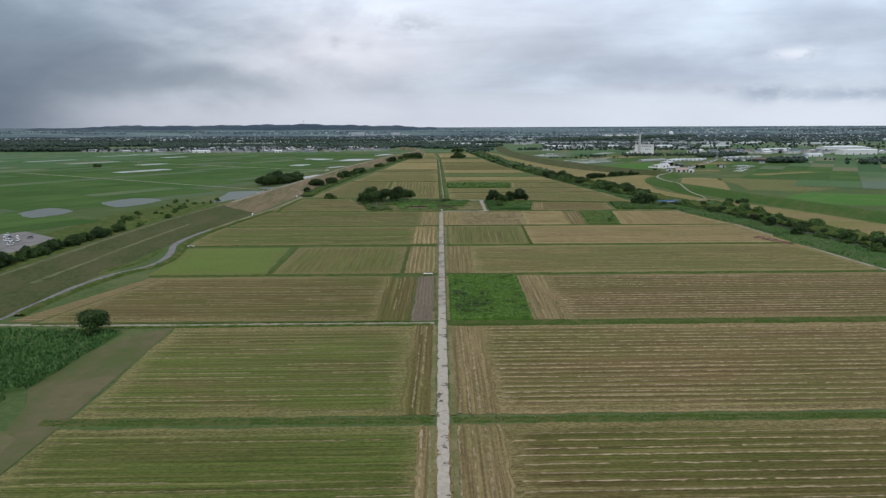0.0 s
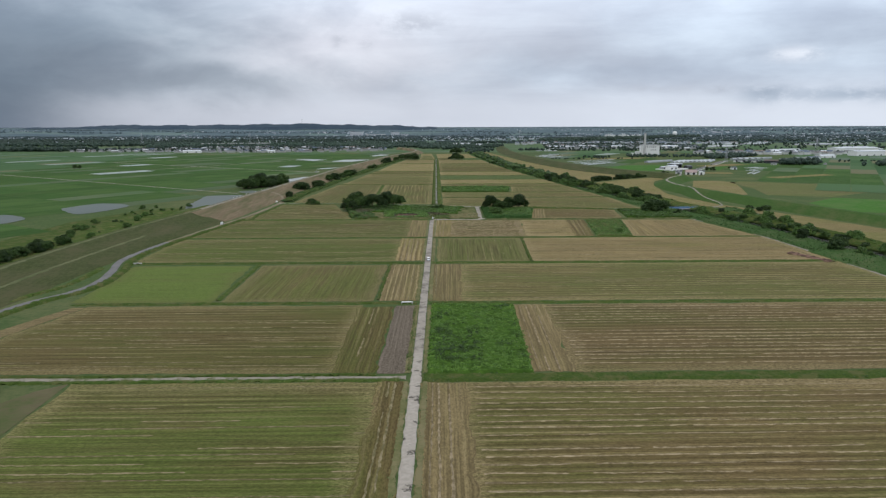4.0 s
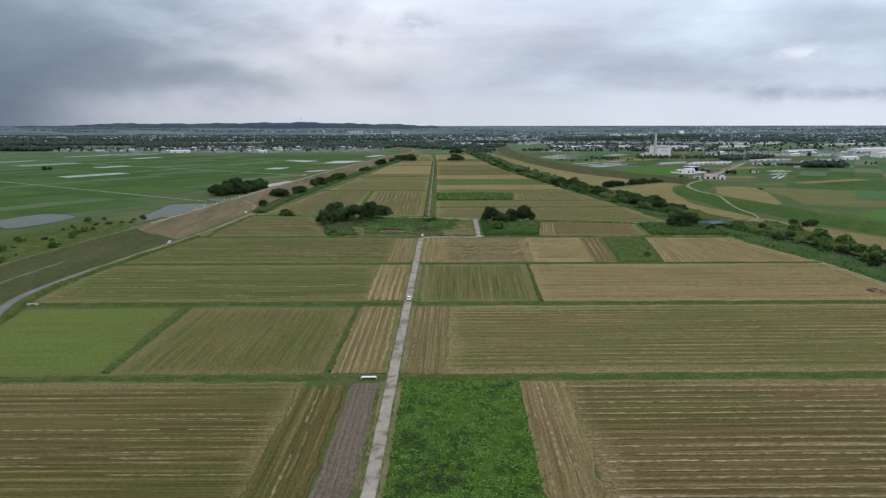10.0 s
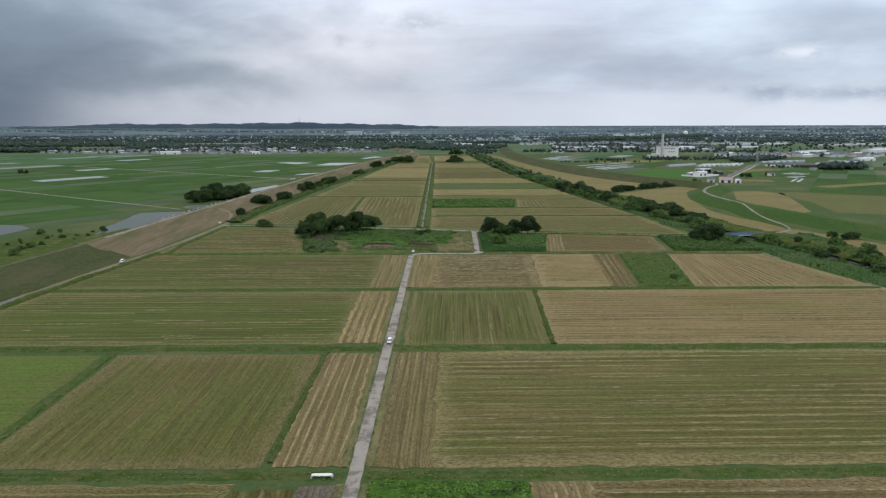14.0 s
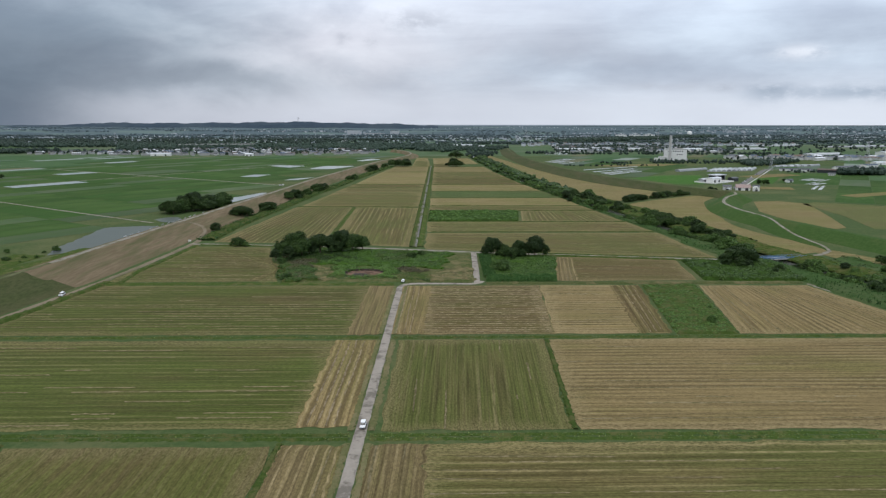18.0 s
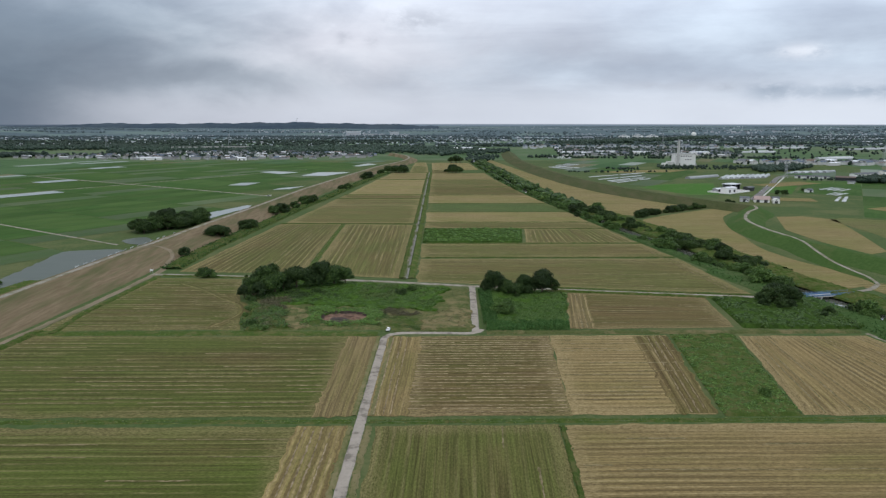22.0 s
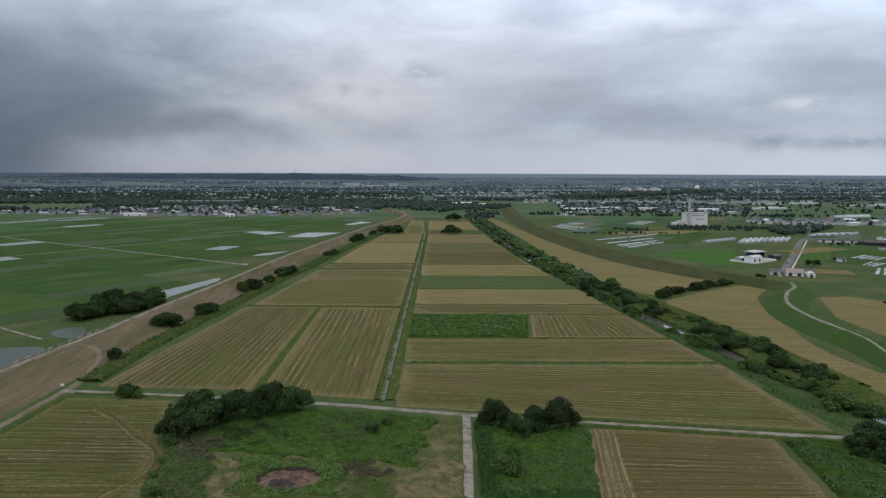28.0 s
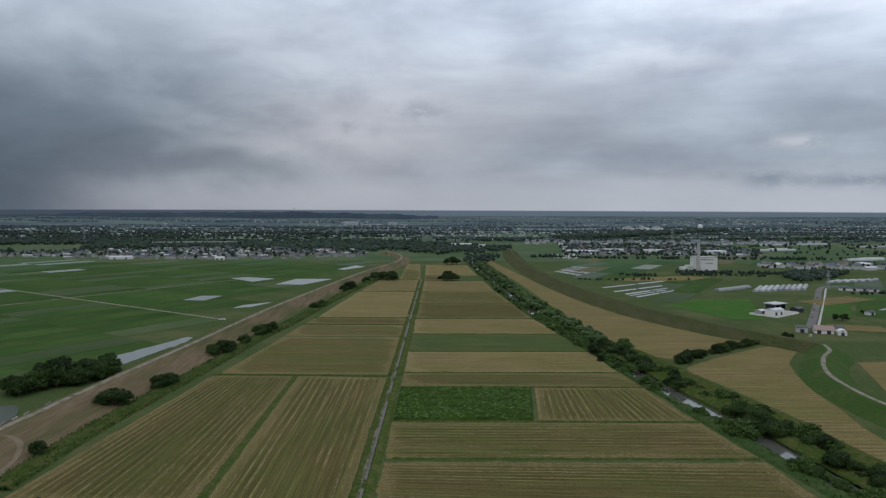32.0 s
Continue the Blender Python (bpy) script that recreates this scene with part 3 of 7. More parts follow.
def blades(p, h, rng, wide=0.32, lean=0.35):
    """Upright tufts: narrow pointed pieces from the ground points p."""
    n = len(p)
    a = rng.uniform(0, 2 * math.pi, n)
    hh = h * rng.uniform(0.5, 1.3, n)
    d = np.stack([np.cos(a), np.sin(a), np.zeros(n)], axis=1) * (wide * rng.uniform(0.6, 1.4, n))[:, None]
    l = np.stack([rng.normal(0, lean, n) * hh, rng.normal(0, lean, n) * hh, hh], axis=1)
    v = np.stack([p - d, p + d, p + l + d * 0.35, p + l - d * 0.35], axis=1)
    return v.reshape(-1, 3), np.arange(4 * n).reshape(n, 4)


def in_poly(x, y, poly):
    inside = np.zeros(len(x), dtype=bool)
    j = len(poly) - 1
    for i in range(len(poly)):
        xi, yi, xj, yj = *poly[i], *poly[j]
        hit = ((yi > y) != (yj > y)) & (x < (xj - xi) * (y - yi) / (yj - yi + 1e-12) + xi)
        inside ^= hit
        j = i
    return inside


def scatter(poly, n, rng):
    q = np.array(poly)
    lo, hi = q.min(0), q.max(0)
    res = np.zeros((0, 2))
    while len(res) < n:
        c = rng.uniform(lo, hi, (n * 2, 2))
        res = np.concatenate([res, c[in_poly(c[:, 0], c[:, 1], poly)]])
    return res[:n]


# ---- ground, river, levees ----
RIVER = [(-700, 266), (150, 264), (300, 260), (400, 252), (480, 246), (560, 233), (620, 217), (680, 204), (720, 195), (764, 188), (805, 180), (865, 171),
         (980, 158), (1130, 139), (1240, 132), (1540, 118), (1750, 110), (2000, 115), (2600, 140), (5400, 140)]


def river_x(y):
    return np.interp(y, [p[0] for p in RIVER], [p[1] for p in RIVER])


ys = np.concatenate([np.arange(-700, 60, 40), np.arange(60, 1300, 10), np.arange(1300, 2100, 25), np.arange(2100, 4300, 50), np.arange(4300, 5001, 25)]).astype(float)
off = np.array([-5200, -4200, -3300, -2500, -1900, -1400, -1000, -700, -450, -330, -250, -190, -140, -100, -70, -45, -28, -18, -12, -9, -6, -4, 0, 4, 6, 9, 12, 18, 28, 45,
                70, 100, 140, 190, 250, 330, 450, 700, 1000, 1400, 1900, 2500, 3300, 4200, 5200], dtype=float)
yy, oo = np.meshgrid(ys, off, indexing="ij")
xx = river_x(yy) + oo
depth = np.interp(np.abs(oo), [0, 4, 6, 9, 12], [-3.0, -2.9, -1.5, -0.2, 0.0]) * np.clip((1950 - yy) / 100, 0, 1)
zz = depth + rise(np.hypot(xx * 0.55, yy))
ground = mesh_ob("ground", np.stack([xx, yy, zz], axis=-1).reshape(-1, 3), strip_faces(len(ys), len(off))[:, ::-1], M_GROUND)
tagged(ground, "green river plain reaching the horizon", "ground", kind="structure")
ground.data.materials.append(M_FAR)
# the two farthest covers are bluer: painted haze, stronger beyond 3500 m
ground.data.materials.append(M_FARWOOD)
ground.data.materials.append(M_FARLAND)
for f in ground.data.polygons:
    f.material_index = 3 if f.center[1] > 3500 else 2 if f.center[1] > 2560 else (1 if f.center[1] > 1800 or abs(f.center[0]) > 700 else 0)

yw = np.arange(-600, 1950, 8.0)
wv = np.stack([np.stack([river_x(yw) + o, yw, np.full(len(yw), -1.1)], axis=-1) for o in (-6.9, 0, 6.9)], axis=1)
tagged(mesh_ob("river_water", wv.reshape(-1, 3), strip_faces(len(yw), 3)[:, ::-1], M_WATER), "narrow slow river with grey water between reeds", "river", kind="structure")

CREST_L = [(-197, -300), (-197, 100), (-196, 298), (-194.5, 339), (-193, 401), (-188, 479), (-174, 589), (-166, 690), (-163, 720), (-159, 757), (-153, 831), (-141, 952), (-127, 1115),
           (-98, 1335), (-73, 1508), (-40, 1663), (-28, 1780), (-40, 1900), (-80, 2020)]
PROFILE_L = [(-21, -0.1), (-17, 0.6), (-3.6, 5.9), (-3, 6.05), (3, 6.05), (3.6, 5.9), (13.5, 3.1), (17, 2.9), (29.5, 0.35), (31, -0.1)]
WIDEN_L = ([0, 590, 700, 900, 1115, 1400, 2000], [1.0, 1.0, 0.95, 0.80, 0.72, 0.6, 0.6])
k = next(i for i, p in enumerate(CREST_L) if p[1] > 560)
tagged(sweep("levee_grassed", CREST_L[:k] + [(-177.5, 568)], PROFILE_L, M_LEVEE, 5, 0.15, 0.05, True, WIDEN_L, True), "grassed river levee with a berm on its slope", "levee", kind="structure")
tagged(sweep("levee_bare", [(-177.5, 568)] + CREST_L[k:], PROFILE_L, M_BARE, 5, 0.15, 0.06, True, WIDEN_L, True), "river levee with newly shaped bare brown soil", "levee", kind="structure")
kt = next(i for i, p in enumerate(CREST_L) if p[1] > 600)
tagged(sweep("levee_track_grassy", CREST_L[:kt], [(-1.5, 6.0), (-1.1, 6.13), (-0.5, 6.14), (0.5, 6.14), (1.1, 6.13), (1.5, 6.0)], M_BERM, 4, 0.25), "narrow pale track on the grassed levee crest", "track", kind="structure")
berm = [(x + 15.2, y) for x, y in CREST_L[:k] if y > 290]
tagged(sweep("levee_berm_path", berm, [(-1.4, 2.95), (-1.0, 3.10), (1.0, 3.08), (1.4, 2.9)], M_BERM, 4, 0.3), "trodden pale grass path along the levee berm", "track", kind="structure")
tagged(sweep("levee_track", CREST_L[kt - 1:], [(-1.8, 6.0), (-1.4, 6.17), (1.4, 6.17), (1.8, 6.0)], M_PATH, 4, 0.15), "pale gravel track along the levee crest", "track", kind="structure")

CREST_R = [(222, 2100), (206, 1850), (204, 1650), (210, 1450), (228, 1262), (246, 1158), (266, 1085), (293, 1015), (318, 962), (330, 938), (322, 917), (303, 892), (282, 850), (274, 806),
           (274, 765), (284, 715), (291, 680), (300, 640), (312, 590), (330, 520), (345, 440), (362, 340), (372, 200), (376, -300)]
PROFILE_R = [(-16, -0.1), (-14, 0.5), (-3.6, 5.9), (-3, 6.05), (3, 6.05), (3.6, 5.9), (13, 0.9), (15.5, -0.1)]
WIDEN_R = ([0, 900, 960, 1020, 1100, 1300, 1700, 2100], [1.0, 0.95, 1.1, 1.7, 1.95, 1.9, 1.6, 1.3])
k = next(i for i, p in enumerate(CREST_R) if p[1] < 950)
tagged(sweep("levee_far_bank", CREST_R[:k] + [CREST_R[k]], PROFILE_R, M_LEVEE, 5, 0.15, 0.05, True, WIDEN_R), "grassed levee with brownish dry slope beyond the river", "levee", kind="structure")
tagged(sweep("levee_bend", CREST_R[k:], PROFILE_R, M_LEVEE_G, 5, 0.15, 0.05, True, WIDEN_R), "curving green levee beyond the river", "levee", kind="structure")
tagged(sweep("levee_far_track", [p for p in CREST_R if p[1] >= 935], [(-0.9, 6.0), (-0.6, 6.15), (0.6, 6.15), (0.9, 6.0)], M_BERM, 4, 0.12), "narrow grey track on the far levee crest", "track", kind="structure")
tagged(sweep("levee_bend_track", [p for p in CREST_R if 765 <= p[1] <= 940], [(-1.5, 6.0), (-1.15, 6.16), (1.15, 6.16), (1.5, 6.0)], M_PATH, 4, 0.12), "pale curving track along the far levee crest", "track", kind="structure")
down = curve([(274, 768, 6.25), (272.5, 745, 6.2), (267, 718, 4.7), (263.5, 694, 3.0), (263, 674, 2.0), (264, 660, 1.1), (261, 647, 0.35)], 3)
ds = sides(down)
def ramp_rows(profile):
    return np.stack([np.column_stack([down[:, :2] + ds * np.reshape(o, (-1, 1)), z]) for o, z in profile], axis=1).reshape(-1, 3)


high = down[:, 2]
low = np.full(len(down), -0.1)
tagged(mesh_ob("levee_ramp_bank", ramp_rows([(-1.3 - 1.7 * high, low), (-1.3 + 0 * high, high - 0.03), (1.3 + 0 * high, high - 0.03), (1.3 + 1.7 * high, low)]), strip_faces(len(down), 4)[:, ::-1], M_LEVEE_G), "grassed bank carrying a ramp down the levee", "levee", kind="structure")
tagged(mesh_ob("levee_bend_ramp", ramp_rows([(-1.1 + 0 * high, high - 0.1), (-0.85 + 0 * high, high + 0.06), (0.85 + 0 * high, high + 0.06), (1.1 + 0 * high, high - 0.1)]), strip_faces(len(down), 4)[:, ::-1], M_PATH), "pale track leading down from the levee to the bridge", "track", kind="structure")


# ---- roads and tracks ----
def main_x(y):
    return -5.0 + 0.0192 * y


def label_road(ob, text, cat="road"):
    return tagged(ob, text, cat, kind="structure")


label_road(road("farm_road", [(main_x(y), y) for y in (-300, 60, 160, 262)], 2.4, M_ROAD, 0.165, 2.4, 0.13), "worn pale concrete farm road with dark damp patches")
label_road(road("farm_road_far_part", [(main_x(y), y) for y in (258, 320, 400, 480, 545)] + [(6.0, 561), (11, 566), (24, 566.5), (41, 566), (45, 571)], 2.5, M_ROADG, 0.155, 2.5, 0.06),
           "worn grey farm road leading between the fields")
label_road(road("farm_road_branch", [(42.5, 566), (43.5, 590), (45.5, 646)], 2.6, M_ROADG, 0.19, 3, 0.08), "short grey asphalt link road beside scrub")
label_road(road("cross_road", [(-134, 677), (-78, 670), (-13, 659.5), (46, 646.5), (94, 637.5), (145, 628.5), (186, 622), (206.5, 620.3)], 2.8, M_PATH, 0.22, 4, 0.08), "pale narrow farm road crossing the fields")
label_road(road("side_track", [(-166, 244), (-100, 241), (-59, 241), (-3.2, 240.5)], 1.9, M_TRACK, 0.13, 2, 0.22), "pale concrete track between two fields", "track")
label_road(road("levee_toe_road", [(-168, -200), (-168, 150), (-167, 248), (-166, 287), (-160, 324), (-151, 343), (-148, 360), (-152, 386), (-159, 411), (-160, 441), (-156.5, 470)], 3.2, M_ASPH, 0.20, 3, 0.12),
           "grey asphalt road along the foot of the levee")
label_road(road("levee_toe_track", [(-157.2, 464), (-153, 494), (-140, 577), (-134.5, 640), (-132.3, 676), (-132.5, 690)], 3.0, M_DIRT, 0.19, 3, 0.2), "brown dirt track along the foot of the bare levee", "track")
ramp = curve([(-132.5, 688, 0.0), (-136, 704, 0.0), (-139.5, 722, 0.0), (-146, 735, 0.0), (-153, 738.5, 0.0), (-158, 734, 0.0), (-161, 722, 0.0), (-163, 706, 0.0)], 2)
side = (ramp[:, 0] - np.interp(ramp[:, 1], [q[1] for q in CREST_L], [q[0] for q in CREST_L])) / np.interp(ramp[:, 1], *WIDEN_L)
ramp[:, 2] = np.interp(side, [q[0] for q in PROFILE_L], [q[1] for q in PROFILE_L]).clip(0.15) + 0.10
rs = sides(ramp)
rv = np.stack([np.column_stack([ramp[:, :2] + rs * o, ramp[:, 2] + z]) for o, z in ((-1.9, -0.7), (-1.3, 0.12), (1.3, 0.12), (1.9, -0.7))], axis=1)
label_road(mesh_ob("levee_ramp", rv.reshape(-1, 3), strip_faces(len(ramp), 4)[:, ::-1], M_DIRT), "pale ramp climbing the bare levee slope", "ramp")
label_road(road("levee_link_road", [(233, 626.5), (241, 632), (252, 638), (261.5, 648)], 2.4, M_PATH, 0.2, 4), "pale road between bridge and levee")
label_road(road("village_road", [(376, 1040), (470, 1196), (561, 1348), (600, 1372), (690, 1380)], 7.0, M_ASPH, 0.22, 8, 0.1), "grey village road with pale kerb lines")
label_road(road("village_road_kerb", [(383, 1040), (476, 1194), (566, 1345)], 1.6, M_CONC, 0.28, 8, 0.05), "pale concrete verge beside the village road", "kerb")


# ---- fields ----
def field(name, label, quad, mat, rows="", spacing=3.6, row_mat=None, z=0.07, gap=0.07, straw=0.97, group="harvested fields", tall=0.16, cells=5.0):
    """A plot from four corners (near left, near right, far right, far left). rows: 'x' or 'y', the way the straw lies."""
    q = [np.array(p, dtype=float) for p in quad]
    rough_edge = 0.3
    if rows == "y" and q[1][0] - q[0][0] < 14 and mat is not M_PLOUGH:
        cells, rough_edge = 2.2, 0.36
        for i, s in ((0, -1.5), (1, 1.2), (2, 1.2), (3, -1.5)):
            q[i] = q[i] + np.array([s, 0.0])
        z += 0.035
    w = max(np.linalg.norm(q[1] - q[0]), np.linalg.norm(q[2] - q[3]))
    h = max(np.linalg.norm(q[3] - q[0]), np.linalg.norm(q[2] - q[1]))
    nx, ny = max(2, int(w / cells)), max(2, int(h / cells))

    def at(u, v):
        u, v = np.asarray(u, dtype=float)[..., None], np.asarray(v, dtype=float)[..., None]
        return q[0] * (1 - u) * (1 - v) + q[1] * u * (1 - v) + q[2] * u * v + q[3] * (1 - u) * v

    u, v = np.meshgrid(np.linspace(0, 1, nx + 1), np.linspace(0, 1, ny + 1), indexing="ij")
    p = at(u, v)
    rim = (u == 0) | (u == 1) | (v == 0) | (v == 1)
    jit = (RNG.normal(0, rough_edge, p.shape) + 0.22 * np.stack([np.sin(p[..., 1] * 0.23 + w), np.sin(p[..., 0] * 0.19 + h)], axis=-1)) * rim[..., None]
    zed = z + np.where(rim, 0.0, RNG.uniform(0, 0.05, u.shape))
    co = np.concatenate([p + jit, zed[..., None]], axis=-1).reshape(-1, 3)
    uv = np.stack([u * w, v * h], axis=-1) if rows != "y" else np.stack([v * h, u * w], axis=-1)
    ob = mesh_ob(name, co, strip_faces(nx + 1, ny + 1)[:, ::-1], mat, uv=uv.reshape(-1, 2), rim=(np.minimum(np.minimum(u, 1 - u) * w, np.minimum(v, 1 - v) * h) + (14.0 if rough_edge > 0.3 else 0.0)).ravel())
    tagged(ob, label, "field", group, "structure")
    if rows and row_mat is not None:
        long, across = (w, h) if rows == "x" else (h, w)
        for r in range(1, int(across / spacing)):
            c = (r + RNG.uniform(-1, 1) * (0.10 if row_mat is M_STRAW else 0.22)) * spacing / across
            if c > 0.99 or RNG.random() < (gap if row_mat is M_STRAW else 0.3 if long < 150 else 0.45):
                continue
            n = max(6, int(long / 1.25))
            s = np.linspace(0.012, 0.988, n) + RNG.normal(0, 0.1 / long, n)
            cc = c + (np.cumsum(RNG.normal(0, 0.07, n)) * 0.5 + RNG.normal(0, 0.05, n)) / across
            cc = cc + RNG.normal(0, 0.06, n) / across
            a = at(s, cc) if rows == "x" else at(cc, s)
            gap_n = 6 if row_mat is M_STRAW else 16
            keep = np.interp(np.arange(n), np.arange(0, n + gap_n, gap_n), RNG.random(len(np.arange(0, n + gap_n, gap_n)))) > (1 - straw) + (0.12 if row_mat is M_STRAW else RNG.uniform(0.2, 0.5))
            wd = RNG.uniform(0.14, 0.46, n) * RNG.uniform(0.6, 1.0) * keep
            ht = tall * RNG.uniform(0.4, 1.2, n) * keep
            ax = np.array([0.0, 1.0]) if rows == "x" else np.array([1.0, 0.0])
            pts = np.stack([np.column_stack([a - ax * wd[:, None], np.full(n, z + 0.02 - 0.12 * (~keep))]), np.column_stack([a, z + 0.05 + ht - 0.2 * (~keep)]),
                            np.column_stack([a + ax * wd[:, None], np.full(n, z + 0.02 - 0.12 * (~keep))])], axis=1)
            fs = strip_faces(n, 3)
            ok = np.repeat(keep[:-1] | keep[1:], 2)
            mesh_ob("straw_row", pts.reshape(-1, 3), fs[ok] if rows == "y" else fs[ok], row_mat, ob)
    return ob


STUB = "harvested stubble field with pale rows of cut straw"
GREEN = "stubble field greening with weeds between straw rows"
TANF = "dry tan stubble field with lines of straw"
HEADL = "strip of straw-covered headland beside the farm road"
ST, SG = M_STRAW, M_STRAWG
field("stubble_field", GREEN, [(-95, 70), (-8, 70), (-6.8, 154.5), (-94, 154.5)], M_LUSH, "x", 3.5, SG)
field("stubble_field", HEADL, [(-7.8, 70), (-5.9, 70), (-4.2, 154), (-6.6, 154)], M_HEAD, "y", 1.3, ST)
field("stubble_field", STUB, [(9, 70), (236, 70), (234, 155), (11.5, 155)], M_GREENSTUB, "x", 3.6, ST)
field("stubble_field", HEADL, [(-1.2, 70), (8.8, 70), (11.3, 155), (0.6, 155)], M_HEAD, "y", 3.0, ST)
field("stubble_field", GREEN, [(-93.5, 160.5), (-11.5, 160.5), (-9.5, 237.5), (-96, 237.5)], M_LUSH, "x", 3.5, SG)
field("stubble_field", HEADL, [(-11.3, 160.5), (-5.4, 160.5), (-3.8, 237.5), (-9.3, 237.5)], M_STUBBLE, "y", 2.6, SG)
field("stubble_field", STUB, [(11.5, 160.5), (234, 160.5), (229, 236.5), (13, 236.5)], M_STUBBLE, "x", 3.6, ST)
field("stubble_field", HEADL, [(1.6, 160.5), (11.3, 160.5), (12.8, 236.5), (3, 236.5)], M_HEAD, "y", 2.6, ST)
field("stubble_field", GREEN, [(-150, 246), (-23.6, 244.5), (-23, 319.5), (-131, 320)], M_GREENSTUB, "x", 3.5, SG)
field("stubble_field", "weedy strip of stubble beside ploughed soil", [(-23.4, 244.5), (-13.6, 244.5), (-11.4, 317), (-22.8, 317)], M_GREENSTUB, "y", 3.2, SG, straw=0.6)
field("ploughed_plot", "narrow plot of dark ploughed soil in ridges", [(-12.0, 244), (-3.2, 244), (-2.4, 318.5), (-9.6, 318.5)], M_PLOUGH, "y")
field("stubble_field", TANF, [(34.6, 244.3), (45, 244), (48, 319), (37.9, 319)], M_HEAD, "y", 2.8, ST)
field("stubble_field", STUB, [(46.2, 244), (229, 243.5), (219, 319.5), (48.2, 319.5)], M_STUBBLE, "x", 3.6, ST)
field("young_crop", "bright green plot of young crop", [(-141, 326), (-84.5, 326), (-86.5, 398.5), (-146, 398.5)], M_BRIGHT, group="")
field("stubble_field", "brownish stubble plot with faint rows", [(-81, 326), (-19, 326), (-17.5, 398.5), (-81, 398.5)], M_SOFT, "y")
field("stubble_field", TANF, [(-16, 326), (-3.0, 326), (-1.6, 399), (-15, 399)], M_HEAD, "y", 3.0, SG)
field("stubble_field", HEADL, [(4.8, 325.3), (15.8, 325.3), (18.8, 399.5), (6.4, 399.5)], M_HEAD, "y", 3.2, SG)
field("stubble_field", STUB, [(16, 325.3), (219, 325.3), (217, 400), (19, 400)], M_OLIVE, "x", 3.4, SG, straw=0.8)
field("stubble_field", GREEN, [(-150, 408), (-13, 408.5), (-12.4, 480), (-152, 480)], M_LUSH, "x", 3.6, SG, straw=0.8)
field("stubble_field", TANF, [(-12.6, 409), (-1.2, 409), (0.2, 480), (-12.2, 480)], M_TAN, "y", 2.6, ST)
field("stubble_field", "green stubble plot with straw lying along it", [(7.4, 407), (56.4, 407), (61.2, 480), (9, 480)], M_GREENROW, "y", 4.4, SG, straw=0.7)
field("stubble_field", TANF, [(58.2, 406.8), (217, 406), (216, 480), (62.6, 480)], M_TAN, "x", 3.4, SG, straw=0.75)
field("stubble_field", GREEN, [(-150, 486.5), (-9, 486.5), (-8, 562.5), (-139, 564)], M_LUSH, "x", 3.6, SG)
field("stubble_field", TANF, [(-8.8, 486.5), (0.6, 486.5), (2.2, 562), (-7.8, 562.5)], M_HEAD, "y", 2.8, SG)
field("stubble_field", HEADL, [(6.8, 486.5), (16.3, 486.5), (19.8, 562), (8.6, 562)], M_TAN, "y", 2.8, ST)
field("stubble_field", "brown stubble field with close pale straw rows", [(16.5, 486.5), (66, 486.5), (72, 562), (20, 562)], M_STUBBLE, "x", 2.6, ST, gap=0.02)
field("stubble_field", TANF, [(66.2, 486.5), (109, 486.5), (119.5, 562), (72.2, 562)], M_TAN, "x", 3.0, SG, straw=0.8)
field("stubble_field", TANF, [(135, 486), (215, 484.5), (200, 560), (148, 561)], M_TAN, "y", 3.2, SG, straw=0.8)
field("stubble_field", GREEN, [(-138, 571.5), (-55, 571.5), (-80, 664), (-127, 668)], M_LUSH, "x", 3.4, SG)
field("stubble_field", TANF, [(84, 571), (152, 572), (158, 622), (93, 632)], M_STUBBLE, "x", 3.2, SG, straw=0.8)
field("stubble_field", TANF, [(83.5, 571.5), (92, 571.5), (100, 629), (93, 630)], M_HEAD, "y", 2.8, SG)
field("stubble_field", TANF, [(99, 487), (108.5, 487), (118.5, 561), (107, 561)], M_STUBBLE, "y", 2.6, ST)
field("stubble_field", GREEN, [(-121, 683), (-49.5, 678), (-52, 865), (-103, 867)], M_OLIVE, "y", 4.2, SG)
field("stubble_field", GREEN, [(-45.5, 676), (6.2, 665), (8, 861), (-48.5, 865)], M_OLIVE, "y", 4.2, SG)
field("stubble_field", STUB, [(16, 657), (184, 628), (179, 717), (17, 718.5)], M_OLIVE, "x", 3.6, SG, straw=0.8)
field("stubble_field", STUB, [(17, 723), (178.5, 721), (172, 770), (17, 772)], M_OLIVE, "x", 3.6, SG, straw=0.8)
field("stubble_field", "green stubble plot with straw lying along it", [(91, 775), (171, 773), (163, 837), (98, 838)], M_OLIVE, "y", 4.0, SG)
def turning_band(points, width):
    """A pale curved strip of straw where the harvester turned."""
    line = curve(points, 2.0)
    r, n = sides(line), len(line)
    across = np.linspace(-0.5, 0.5, 5) * width
    v = np.zeros((n, 5, 3))
    for j, o in enumerate(across):
        v[:, j, :2] = line[:, :2] + r * (o + RNG.normal(0, 0.6 if j in (0, 4) else 0.1, n))[:, None]
        v[:, j, 2] = 0.16
    run = np.cumsum(np.r_[0, np.linalg.norm(np.diff(line[:, :2], axis=0), axis=1)])
    uv = np.stack([np.repeat(run[:, None], 5, 1), np.repeat(across[None], n, 0)], axis=-1)
    ob = mesh_ob("straw_band", v.reshape(-1, 3), strip_faces(n, 5)[:, ::-1], M_OLIVE, uv=uv.reshape(-1, 2), rim=np.full(n * 5, 20.0))
    return tagged(ob, "curved band of pale straw left at a field corner", "field", "harvested fields", "structure")


turning_band([(-108, 654), (-92, 640), (-78, 624), (-66, 612), (-61, 598), (-63, 586), (-69, 573)], 5.0)
